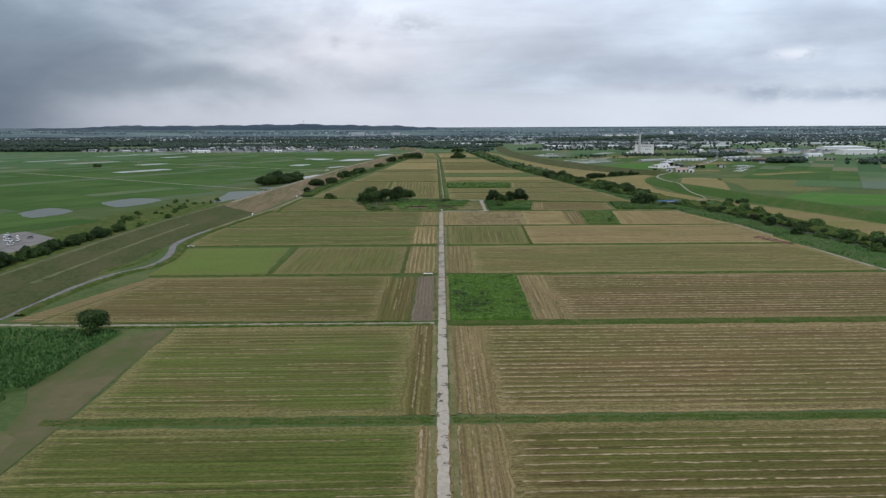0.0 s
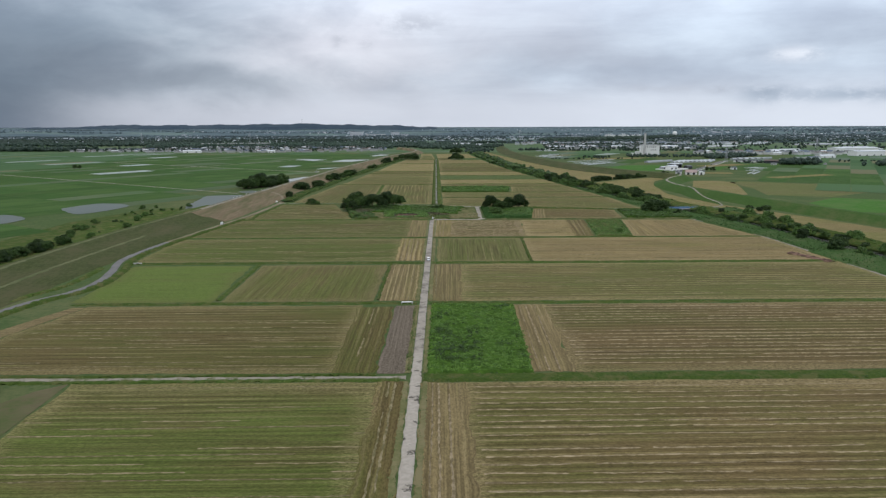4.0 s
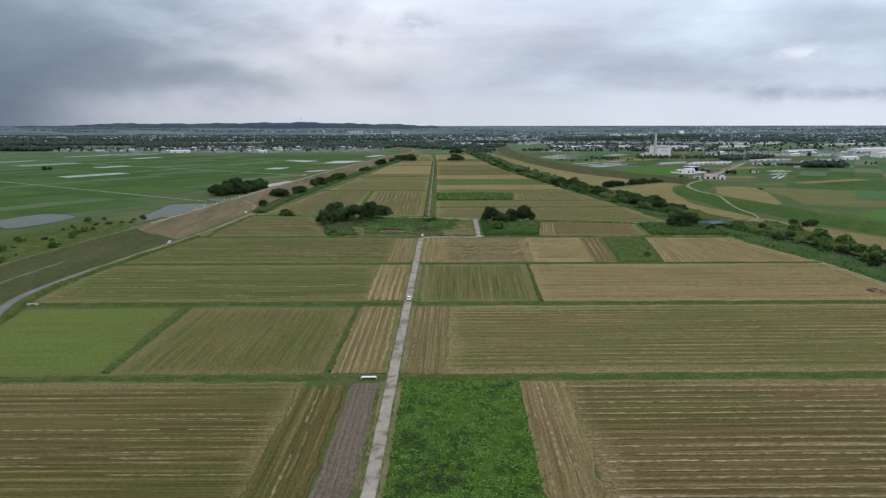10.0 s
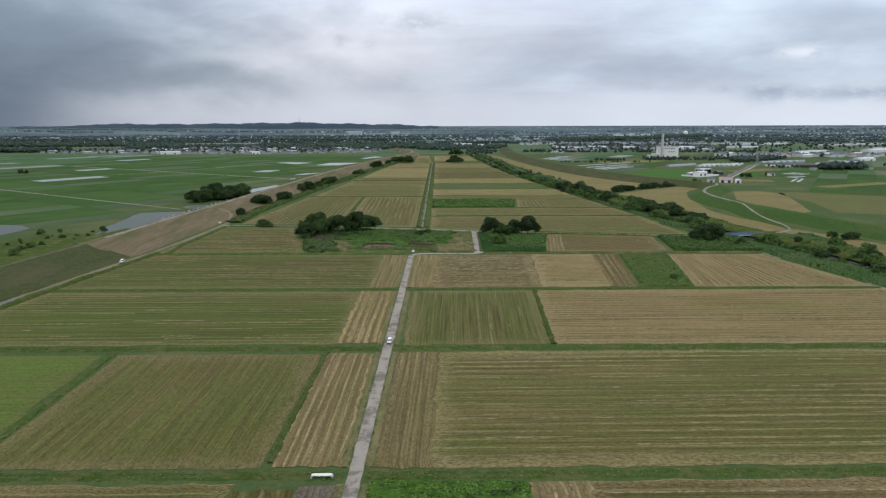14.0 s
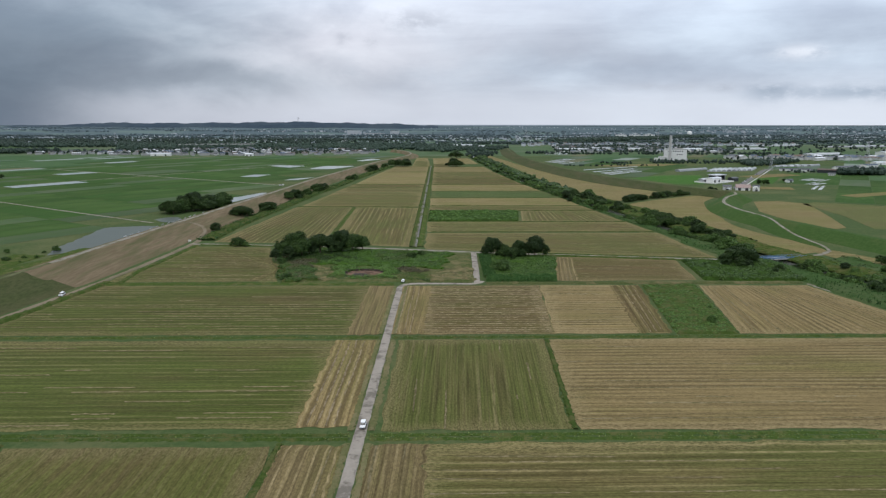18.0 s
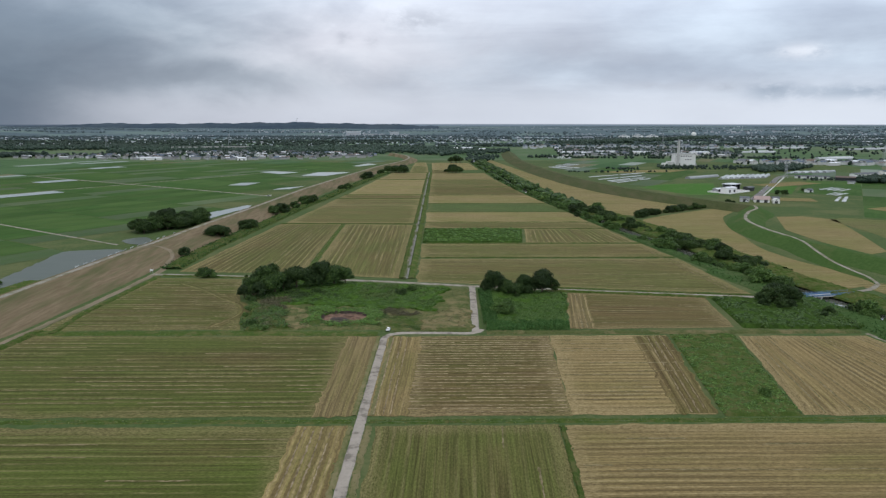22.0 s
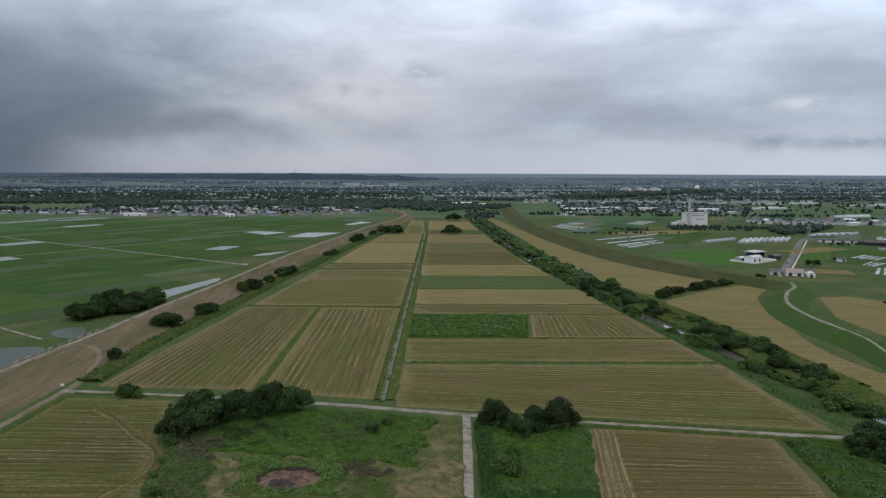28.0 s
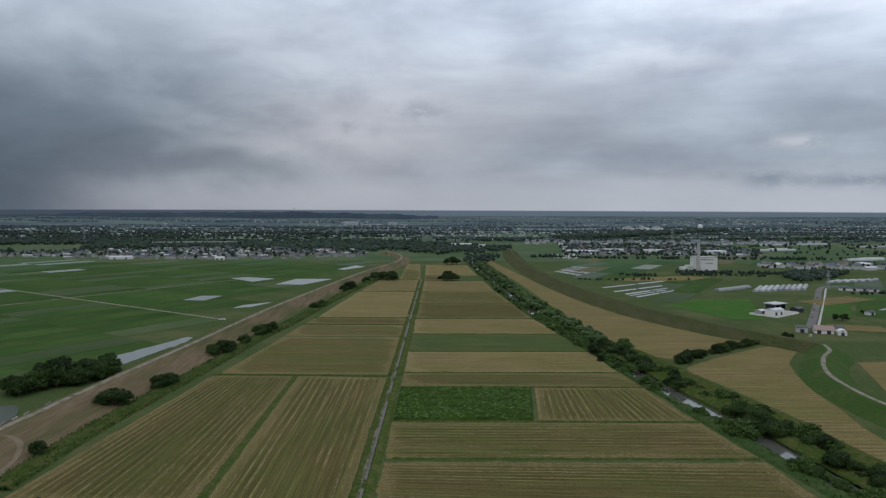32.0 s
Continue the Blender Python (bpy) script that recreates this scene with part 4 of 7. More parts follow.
LEFT_FAR = [(M_OLIVE, [(-100, 872), (9, 869.5), (11, 996), (-87, 997)], STUB),
           (M_OLIVE, [(-87, 1000), (11, 999), (12, 1054), (-82, 1055)], TANF),
           (M_GREENSTUB, [(-81, 1060), (12, 1059), (13, 1092), (-77, 1093)], GREEN),
           (M_DRYFAR, [(-76, 1099), (13, 1097), (15, 1298), (-58, 1300)], TANF),
           (M_DRYFAR, [(-56, 1305), (15, 1303), (16, 1440), (-42, 1440)], TANF),
           (M_OLIVE, [(-15, 1444), (17, 1444), (14, 1600), (-14, 1600)], STUB),
           (M_DRYFAR, [(-14, 1605), (14, 1604), (10, 1720), (-12, 1720)], TANF)]
RIGHT_FAR = [(M_OLIVE, [(18, 841), (163, 840), (159, 873), (18.5, 874)], STUB),
           (M_DRYFAR, [(18.5, 877), (158, 876), (155, 938), (19, 939)], TANF),
           (M_GREENBAND, [(19, 943), (154, 942), (144, 1008), (20, 1009)], "green plot of young crop between stubble fields"),
           (M_DRYFAR, [(20, 1013), (143, 1012), (134, 1087), (20.5, 1088)], TANF),
           (M_GREENSTUB, [(20.5, 1093), (133, 1092), (126, 1190), (21, 1191)], GREEN),
           (M_OLIVE, [(21, 1194), (125, 1193), (116, 1296), (21.5, 1297)], TANF),
           (M_DRYFAR, [(21.5, 1301), (115, 1300), (109, 1425), (22, 1425)], TANF),
           (M_GREENSTUB, [(23, 1429), (50, 1429), (46, 1500), (23, 1500)], GREEN),
           (M_DRYFAR, [(23, 1505), (105, 1505), (97, 1700), (22, 1700)], TANF)]
for mat, quad, txt in LEFT_FAR + RIGHT_FAR:
    field("stubble_field", txt, quad, mat, "x", z=0.10, cells=14)


def patch(name, label, poly, mat, z=0.09, category="field", group=""):
    """A flat plot of any outline."""
    c = np.array(poly, dtype=float)
    if name == "flood_meadow":
        c = curve(list(poly) + [poly[0]], 10.0)[:-1]
        c = c + RNG.normal(0, 0.2, c.shape)
    d = c - c.mean(0)
    ob = mesh_ob(name, np.column_stack([c, np.full(len(c), z)]), [list(range(len(c)))], mat, uv=d)
    return tagged(ob, label, category, group, "structure")


patch("fallow_strip", "bare fallow strip beside reeds", [(-103, 60), (-95.5, 70), (-94.5, 156), (-96.8, 238), (-103, 233), (-114, 214), (-121, 190), (-110, 170), (-105, 150)], M_FALLOW)
patch("fallow_strip", "bare brown fallow corner beside reeds", [(-150, 60), (-104, 60), (-99, 120), (-101, 150), (-112, 158), (-150, 150)], M_FALLOW, 0.11)
patch("flood_meadow", "dry tan stubble on the flood plain", [(262, 668), (258, 686), (251, 709), (248, 740), (250, 765), (258, 801), (262, 830), (284, 899), (318, 951), (308, 962), (285, 952), (222, 902), (206, 880), (212, 850), (220, 805), (225, 777), (227.5, 733), (228.5, 681), (231.5, 648), (237, 638), (250, 643), (259, 652)], M_DRYFAR)
patch("flood_meadow", "dry tan stubble on the flood plain", [(207, 914), (287, 974), (293, 1001), (280, 1040), (253, 1112), (222, 1208), (194, 1312), (181, 1440), (168, 1600), (150, 1800), (136, 1800), (142, 1700), (152, 1500), (161, 1330), (167, 1154), (177, 1009), (188, 938)], M_DRYFAR)
patch("flood_meadow", "tan stubble strip below the far levee", [(285, 380), (340, 330), (330, 430), (304, 540), (268, 640), (256, 660), (250, 640), (270, 520)], M_DRYFAR, 0.14)
patch("dry_field", "pale tan field striped with dark rows behind the levee", [(335, 905), (360, 907), (378, 886), (345, 790), (326, 738), (307, 728), (303, 775), (305, 830)], M_DRYFAR)
patch("dry_field", "pale green field behind the levee", [(372, 886), (392, 898), (480, 840), (470, 760), (396, 712), (343, 732), (362, 800)], M_PALEGREEN)
patch("dry_field", "narrow tan strip of stubble among paddies", [(452, 960), (560, 1010), (566, 990), (458, 940)], M_DRYFAR, 0.30)
patch("dry_field", "tan stubble plot among green paddies", [(455, 1215), (470, 1182), (560, 1232), (545, 1262)], M_DRYFAR, 0.30)
patch("dry_field", "tan stubble plot among green paddies", [(392, 1030), (436, 1018), (446, 1050), (402, 1062)], M_DRYFAR, 0.30)
patch("dry_field", "tan fallow land below the waste plant", [(300, 1452), (420, 1505), (470, 1490), (420, 1440), (330, 1425)], M_DRYFAR, 0.30)
patch("green_crop", "bright green field of young rice", [(292, 1180), (345, 1230), (412, 1238), (360, 1090), (326, 1088)], M_RICEB, 0.18)
patch("green_crop", "bright green field of young rice", [(424, 1120), (452, 1168), (486, 1222), (508, 1196), (448, 1096)], M_RICEB, 0.18)
patch("green_crop", "bright green field of young rice", [(345, 600), (470, 560), (520, 640), (394, 704), (346, 662)], M_RICEB)
patch("gravel_yard", "pale gravel yard behind levee trees", [(-330, 400), (-243, 388), (-246, 440), (-300, 486), (-330, 480)], M_ASPH, category="yard")
patch("headland", "tan straw-covered headland beside the levee road", [(-161, 247.5), (-150.5, 247), (-131.5, 319), (-137, 319)], M_HEAD, 0.10)
patch("weedy_meadow", "rough green meadow behind the levee", [(-262, 300), (-214, 300), (-206, 480), (-192, 640), (-206, 612), (-236, 640), (-262, 560)], M_VERGE, 0.06, "meadow")
label_road(road("field_edge_track", [(226, 250), (221.5, 318), (218.8, 360), (218.5, 405), (216.5, 480), (208, 535), (202, 563)], 1.5, M_PATH, 0.16, 3, 0.15), "narrow pale track along the field edge", "track")
for pts in ([(179, 634), (176, 690), (169, 764)], [(176.5, 634), (172, 690), (166, 764)], [(212, 410), (211, 476)]):
    tagged(sweep("straw_line", pts, [(-0.35, 0.08), (0, 0.26), (0.35, 0.08)], M_STRAWG, 1.5, 0.2, 0.05), "loose line of straw along a field edge", "straw")
tagged(sweep("debris_heap", [(212, 398), (208, 412), (203, 424)], [(-2.6, 0.05), (-1.2, 0.7), (0.3, 1.0), (1.4, 0.5), (2.6, 0.05)], M_PIT, 1.2, 0.5, 0.25), "long low heap of brown plant debris", "debris heap")


# ---- grass verges, reeds, weeds ----
def growth(name, label, verts, faces, mat, extra, mat2, category="grass", group=""):
    """Ground cover: an uneven mat of growth with single tufts or leaves standing out of it, in one mesh."""
    n = len(verts)
    ob = mesh_ob(name, np.concatenate([verts, extra[0]]), [list(f) for f in faces] + [list(f + n) for f in extra[1]], mat)
    ob.data.materials.append(mat2)
    idx = np.zeros(len(ob.data.polygons), dtype=np.int32)
    idx[len(faces):] = 1
    ob.data.polygons.foreach_set("material_index", idx)
    ob.data.update()
    return tagged(ob, label, category, group, "stuff")


def verge(label, points, width, tall=0.45, mat=None, mat2=None, dense=1.1, ditch=0.0, step=1.1, blade=0.5, name="grass_verge"):
    line = curve([(*p, 0.0)[:3] for p in points], step)
    r, n = sides(line), len(line)
    k = max(5, int(width / 0.9))
    o = np.linspace(-width / 2, width / 2, k)
    oo = o[None, :] + RNG.normal(0, 0.12, (n, k))
    oo[:, 0] += RNG.normal(0, 0.25, n)
    oo[:, -1] += RNG.normal(0, 0.25, n)
    xy = line[:, None, :2] + r[:, None, :] * oo[..., None]
    rim = np.abs(o) / (width / 2)
    body = np.clip(1.15 - rim ** 3, 0, 1)
    z = 0.10 + line[:, None, 2] + tall * body[None, :] * (0.25 + 0.9 * lumps(xy[..., 0], xy[..., 1], 1.6, 0.7)) + RNG.uniform(0, 0.25 * tall, (n, k)) * body
    z -= ditch * np.exp(-(o / 0.7) ** 2)[None, :]
    z[:, 0] = z[:, -1] = line[:, 2] - 0.02
    v = np.concatenate([xy, z[..., None]], axis=-1).reshape(-1, 3)
    m = int(n * step * width * dense)
    i, s = RNG.integers(0, n, m), RNG.uniform(-0.48, 0.48, m) * width
    p = np.column_stack([line[i, :2] + r[i] * s[:, None] + RNG.normal(0, 0.3, (m, 2)), line[i, 2] + 0.1 + 0.3 * tall * np.ones(m)])
    return growth(name, label, v, strip_faces(n, k)[:, ::-1], mat or M_VERGE, leaf_quads(p + np.array([0, 0, 0.25 * blade]), np.tile([0.0, -0.25, 1.0], (m, 1)), 0.55 * blade, RNG, 0.3) if blade < 0.9 else blades(p, blade, RNG, 0.32), mat2 or L_GRASS)


def thicket(name, label, quad, tall, mat, mat2, n_leaf, leaf=0.45, step=1.0, upright=False, category="weeds", seed=1.0, edge=1.0, warp=0.0, hole=None, base=True, even=0.45):
    """A plot overgrown waist-high or higher; hole: an oval left bare; even: how much the leaf clusters gather (low) or spread (high)."""
    q = [np.array(p, dtype=float) for p in quad]
    w, h = np.linalg.norm(q[1] - q[0]), np.linalg.norm(q[3] - q[0])
    nu, nv = int(w / step) + 1, int(h / step) + 1
    u, v = np.meshgrid(np.linspace(0, 1, nu), np.linspace(0, 1, nv), indexing="ij")

    def at(a, c):
        a, c = a[..., None], c[..., None]
        p = q[0] * (1 - a) * (1 - c) + q[1] * a * (1 - c) + q[2] * a * c + q[3] * (1 - a) * c
        px, py = p[..., 0], p[..., 1]
        return p + warp * np.stack([np.sin(py * 0.31 + seed) + 0.5 * np.sin(py * 0.83 + px * 0.2), 0.8 * np.sin(px * 0.27 + 2 * seed) + 0.5 * np.sin(px * 0.71 + py * 0.3)], axis=-1)

    def height(p, a, c):
        rim = np.minimum(np.minimum(a, 1 - a) * w, np.minimum(c, 1 - c) * h)
        return tall * np.clip(rim / edge, 0, 1) ** 0.6 * (0.3 + 0.8 * lumps(p[..., 0], p[..., 1], 2.2, seed) * (0.55 + 0.45 * lumps(p[..., 0], p[..., 1], 7.0, seed + 2)))

    p = at(u, v) + RNG.normal(0, 0.15, (nu, nv, 2))
    z = 0.08 + height(p, u, v) + RNG.uniform(0, 0.18 * tall, (nu, nv))
    rim = (u == 0) | (u == 1) | (v == 0) | (v == 1)
    z[rim] = 0.0

    def bare(x, y):
        return np.zeros(np.shape(x), dtype=bool) if hole is None else ((x - hole[0]) / hole[2]) ** 2 + ((y - hole[1]) / hole[3]) ** 2 < 1

    z[bare(p[..., 0], p[..., 1])] = 0.02
    if upright:
        a, c = RNG.uniform(0.01, 0.99, n_leaf), RNG.uniform(0.01, 0.99, n_leaf)
        lp = at(a, c)
        lp = np.column_stack([lp, 0.08 + height(lp, a, c) + RNG.uniform(-0.1, 0.1, n_leaf)])
        ex = blades(lp, leaf * 1.7, RNG, leaf * 0.6)
    else:
        nc = max(10, n_leaf // 26)
        ca, cc = RNG.uniform(0.02, 0.98, 4 * nc), RNG.uniform(0.02, 0.98, 4 * nc)
        spot = at(ca, cc)
        keep = np.argsort(-(1 - even) * lumps(spot[:, 0], spot[:, 1], 5.0, seed + 1) - RNG.uniform(0, 0.1 + 1.3 * even, 4 * nc))[:nc]
        ca, cc = ca[keep], cc[keep]
        big = RNG.uniform(0.5, 1.0, nc) ** 1.5
        i = RNG.integers(0, nc, n_leaf)
        d = RNG.normal(0, 1, (n_leaf, 3))
        d /= np.linalg.norm(d, axis=1)[:, None]
        d[:, 2] = np.abs(d[:, 2])
        r = (big[i] * (0.85 + 0.4 * tall) * RNG.uniform(0.8, 1.1, n_leaf))[:, None]
        mid = at(ca, cc)
        lp = np.column_stack([mid, 0.05 + 0.75 * height(mid, ca, cc)])[i] + d * r * np.array([1.25, 1.25, 0.55 * min(tall, 1.6)])
        free = ~bare(lp[:, 0], lp[:, 1])
        ex = leaf_quads(lp[free], d[free] + np.array([0, 0, 0.6]), leaf * 1.2, RNG, 0.35)
    if not base:
        return growth(name, label, np.zeros((0, 3)), [], mat, ex, mat2, category)
    return growth(name, label, np.concatenate([p, z[..., None]], axis=-1).reshape(-1, 3), strip_faces(nu, nv)[:, ::-1], mat, ex, mat2, category)


ROWG = "ditch of dark rough grass between two fields"
for y, xl, xr in ((157.5, -100, 234), (322.5, -139, 219), (403.5, -150, 217), (483, -152, 216)):
    verge(ROWG, [(xl, y + 1), (-60, y + 0.6), (main_x(y) - 2.6, y)], 3.6 if y < 400 else (4.2 if y < 410 else 2.8), 0.45, ditch=0.6)
    verge(ROWG, [(main_x(y) + 2.6, y), (90, y - 0.2), (xr, y - 0.6)], 3.6 if y < 400 else (4.2 if y < 410 else 2.8), 0.45, ditch=0.6)
verge("strip of grass beside a pale track", [(-128, 238.7), (-60, 238.8), (-5, 238.6)], 2.2, 0.4)
verge("strip of grass beside a pale track", [(-150, 243.4), (-60, 243.0), (-12, 242.8)], 1.6, 0.35)
verge("broad green grass strip between two fields", [(1.8, 240), (90, 240), (228, 239.6)], 6.2, 0.6, ditch=0.3)
verge("green grass strip along field and scrub", [(-140, 567.5), (-60, 567.2), (2.6, 565.5)], 6.0, 0.35)
verge("dry grass strip between field and farm track", [(9, 568.6), (40, 568.6)], 2.0, 0.4, M_SCRUB, L_SCRUB)
verge("rough half-dry grass strip between two fields", [(47, 566.6), (110, 566.4), (200, 566)], 5.2, 0.5, M_SCRUB, L_SCRUB, 1.6)
for xo, wd in ((-2.6, 1.7), (2.7, 1.9)):
    for y0, y1 in ((70, 154), (160, 237), (244, 319), (326, 400), (407, 480), (487, 561)):
        verge("trodden grassy edge of the farm road", [(main_x(y) + xo, y) for y in (y0, (y0 + y1) / 2, y1)], wd, 0.16, M_EDGE, L_GRASS, 0.8, blade=0.35)
verge("grass edge with dry stalks beside ploughed soil", [(-2.7, 246), (-1.8, 318)], 0.9, 0.5, M_SCRUB, L_DRY)
verge("grass strip between two plots", [(-82.8, 328), (-83.5, 400)], 2.4, 0.35)
verge("grass strip between two plots", [(-17.6, 328), (-16.2, 400)], 1.6, 0.35)
verge("grass strip between two plots", [(57.3, 407), (61.9, 479)], 1.7, 0.45)
verge("green ditch between two long fields", [(-47.5, 678), (-49, 770), (-50.2, 864)], 3.4, 0.5, ditch=0.5)
verge("green ditch between two fields", [(-103, 869), (-50, 868), (8, 865)], 4.0, 0.5, ditch=0.4)
for y in (1057, 1095, 1301, 1442):
    verge("dark grass strip between two fields", [(-84 + (y - 1038) * 0.09, y + 1), (14, y)], 4.0, 0.5, step=2.0)
for y, xr in ((722, 178), (773, 172), (839, 163), (875, 158), (940.5, 154), (1010.5, 143), (1090, 133), (1192, 125), (1298.5, 115), (1427, 110), (1502, 105)):
    verge("thin grass strip between two fields", [(20, y + 0.5), (xr * 0.6, y), (xr, y - 0.6)], 2.6, 0.4, step=1.6)
for y0, y1, n in ((664, 860, 0), (868, 1100, 1), (1112, 1440, 2)):
    for s in (-1, 1):
        verge("green banks of the farm ditch", [(10.6 + (y - 657) * 0.0105 + s * 2.5, y) for y in (y0, (y0 + y1) / 2, y1)], 4.4, 0.7, step=1.3 + 0.5 * n)
for y0, y1 in ((566, 620), (620, 670)):
    verge("green grass along the levee road", [(-132.5 - (577 - y) * 0.06 + 3.2 if y < 577 else -134.5 + (y - 577) * 0.055 + 1.6, y) for y in (y0, (y0 + y1) / 2, y1)], 3.6, 0.6)
verge("green grass along the levee road", [(-161.5, 255), (-161, 290), (-154.5, 326), (-146, 345), (-143.5, 362), (-147, 388), (-153, 411), (-154.5, 441), (-148.5, 494), (-136.5, 570)], 4.6, 1.0)
verge("dark grass between road and levee foot", [(-172, 222), (-171, 290), (-167, 330), (-160, 352), (-159, 372), (-161, 395)], 4.0, 0.6)
verge("tall green growth at the foot of the levee", [(-128, 690), (-127, 750), (-122, 810), (-115, 880), (-106, 985), (-96, 1060), (-82, 1200), (-66, 1330), (-52, 1430)], 13, 1.5, M_VERGE, L_REED, 0.9, step=1.6, blade=1.1)
verge("grassy edge of the cross road", [(-126, 673.5), (-78, 667.5), (-30, 660)], 2.6, 0.5)
verge("grassy edge of the cross road", [(49, 648.6), (94, 640.5), (145, 631.5), (184, 625)], 2.2, 0.5)
verge("dark grass ditch along the cross road", [(82, 635.6), (100, 633.0), (145, 625), (176, 619)], 3.6, 0.7)
verge("weedy land side of the levee", [(-217, 300), (-216, 400), (-212, 480), (-198, 590), (-190, 660)], 13, 0.8, M_VERGE, L_GRASS, 0.8, step=1.6)
verge("weedy grass between trees and levee", [(-228, 470), (-222, 560), (-215, 640)], 22, 0.8, M_VERGE, L_GRASS, 0.5, step=1.8)


def bank(label, y0, y1, side, o0, o1, tall):
    ysb = np.linspace(y0, y1, 6)
    pts = [(float(river_x(y)) + side * (o0(y) + o1(y)) / 2, y) for y in ysb]
    wd = float(np.mean([o1(y) - o0(y) for y in ysb]))
    if side > 0 and y1 <= 950:
        return verge(label, pts, wd, tall * 1.4, M_VERGE, L_BUSH, 0.9, step=1.5, blade=0.85, name="river_bank_growth")
    return verge(label, pts, wd, tall, M_REED, L_REED, 0.55, step=1.6 if y1 < 1000 else 2.4, blade=1.0, name="river_bank_growth")


for y0, y1 in ((150, 300), (300, 430), (430, 560), (560, 680), (680, 800), (800, 950), (950, 1150), (1150, 1400), (1400, 1700)):
    bank("reeds and rough grass on the river bank", y0, y1, -1, lambda y: 5.5, lambda y: max(10.0, float(river_x(y)) - np.interp(y, [300, 405, 480, 560, 672, 850, 972, 1238, 1537, 1700], [221, 218, 217, 202, 184, 166, 150, 131, 117, 105])), 1.1)
    bank("reeds and scrub on the far river bank", y0, y1, 1, lambda y: 5.5, lambda y: float(np.interp(y, [300, 430, 570, 673, 719, 780, 868, 912, 938, 1009, 1154, 1600], [26, 30, 26, 24, 34, 40, 37, 35, 25, 21, 28, 26])), 1.5)

PIT = (-14.0, 588.0, 10.4, 7.8)
thicket("weed_plot", "overgrown plot of bright green weeds beside the road", [(2.4, 243), (33.8, 243), (37.2, 319.5), (4.4, 320)], 1.0, M_WEEDB, L_WEED, 44000, 0.24, 0.9, seed=0.4, even=0.8)
thicket("tall_weeds", "taller dark green weeds in a bright plot", [(3.2, 252), (20, 250), (22, 318), (5, 319)], 1.5, M_WEED, L_TREE, 4200, 0.20, seed=2.4, base=False, even=0.3)
thicket("tall_weeds", "taller dark green weeds in a bright plot", [(22, 258), (33, 250), (36, 318), (24, 318)], 1.3, M_WEED, L_TREE, 800, 0.20, seed=1.1, base=False, even=0.3)
thicket("weed_plot", "plot of green weeds between tan stubble fields", [(111, 485), (134, 485), (147.5, 563), (121, 563)], 0.8, M_VERGE, L_VINE, 20000, 0.27, 1.1, seed=1.9, even=0.7)
thicket("vine_thicket", "dense green vines smothering a small plot", [(51.5, 574), (81.6, 574), (91.2, 628), (52.5, 636)], 1.9, M_WEEDB, L_VINE, 40000, 0.27, 0.9, seed=2.7, warp=0.7, even=0.55)
thicket("reed_bed", "band of tall bluish green reeds along a vine plot", [(46.8, 568.6), (82.0, 568.6), (83.4, 579), (48, 579)], 2.0, M_REED, L_REED, 6500, 0.42, 0.9, True, "reeds", 4.1)
thicket("reed_bed", "band of tall green reeds beside a farm track", [(46.8, 578), (53.5, 578), (54.5, 635), (47.8, 637)], 1.8, M_REED, L_REED, 5500, 0.42, 0.9, True, "reeds", 4.9)
thicket("weed_plot", "low dark green scrub on an unused plot", [(17.2, 775.5), (88.7, 775), (96, 837.5), (18, 838)], 1.5, M_WEED, L_VINE, 14000, 0.42, 1.4, seed=3.1, even=0.6)
thicket("scrub_plot", "rough dry grass and scrub around a soil pit", [(-52, 571), (41.5, 571), (43, 640), (-72, 662)], 0.6, M_SCRUB, L_SCRUB, 30000, 0.22, 1.0, seed=4.4, warp=0.5, hole=PIT, even=0.7)
thicket("dry_grass", "tan dry grass on a scrub plot", [(-38, 573), (-27, 573), (-31, 605), (-43, 606)], 0.85, M_DRYG, L_DRY, 3000, 0.20, 1.0, seed=6.6, warp=1.4, even=0.7)
thicket("dry_grass", "tan dry grass beside the farm track", [(17, 571.5), (41, 571.5), (41.6, 603), (27, 598)], 0.85, M_DRYG, L_DRY, 6000, 0.20, 1.0, seed=5.7, warp=1.5, even=0.7)
thicket("weed_growth", "tall green weeds beneath trees", [(-56, 612), (26, 597), (33, 643), (-73, 664)], 1.5, M_WEEDB, L_VINE, 42000, 0.26, 1.0, seed=5.2, warp=1.8, hole=(-14, 588, 16, 14), even=0.65)
thicket("tall_weeds", "yellowish green weeds among darker growth", [(-10, 618), (27, 604), (31, 640), (-12, 648)], 2.0, M_WEED, L_GRASS, 7000, 0.24, seed=4.2, warp=2.0, base=False, even=0.25)
thicket("tall_weeds", "dark weeds in shade beneath trees", [(-58, 614), (-18, 610), (-16, 640), (-62, 640)], 2.2, M_WEED, L_TREE, 6000, 0.26, seed=1.7, warp=2.0, base=False, even=0.3)
thicket("withered_shrubs", "brownish withered shrubs at the edge of green weeds", [(1, 592), (18, 589), (22, 603), (2, 606)], 1.5, M_SCRUB, L_BROWN, 2600, 0.22, seed=1.5, warp=1.5, base=False, even=0.3)
thicket("withered_shrubs", "brownish withered shrubs beside a tree clump", [(-56, 603), (-45, 601), (-40, 616), (-54, 621)], 2.4, M_SCRUB, L_BROWN, 4200, 0.24, seed=3.5, warp=1.5, base=False, even=0.5)
thicket("bramble_patch", "brambles at the corner of a scrub plot", [(-54, 570.5), (-37, 571), (-43.5, 602), (-61, 613)], 1.8, M_VERGE, L_BUSH, 11000, 0.27, 1.0, seed=6.2, warp=1.8, even=0.6)
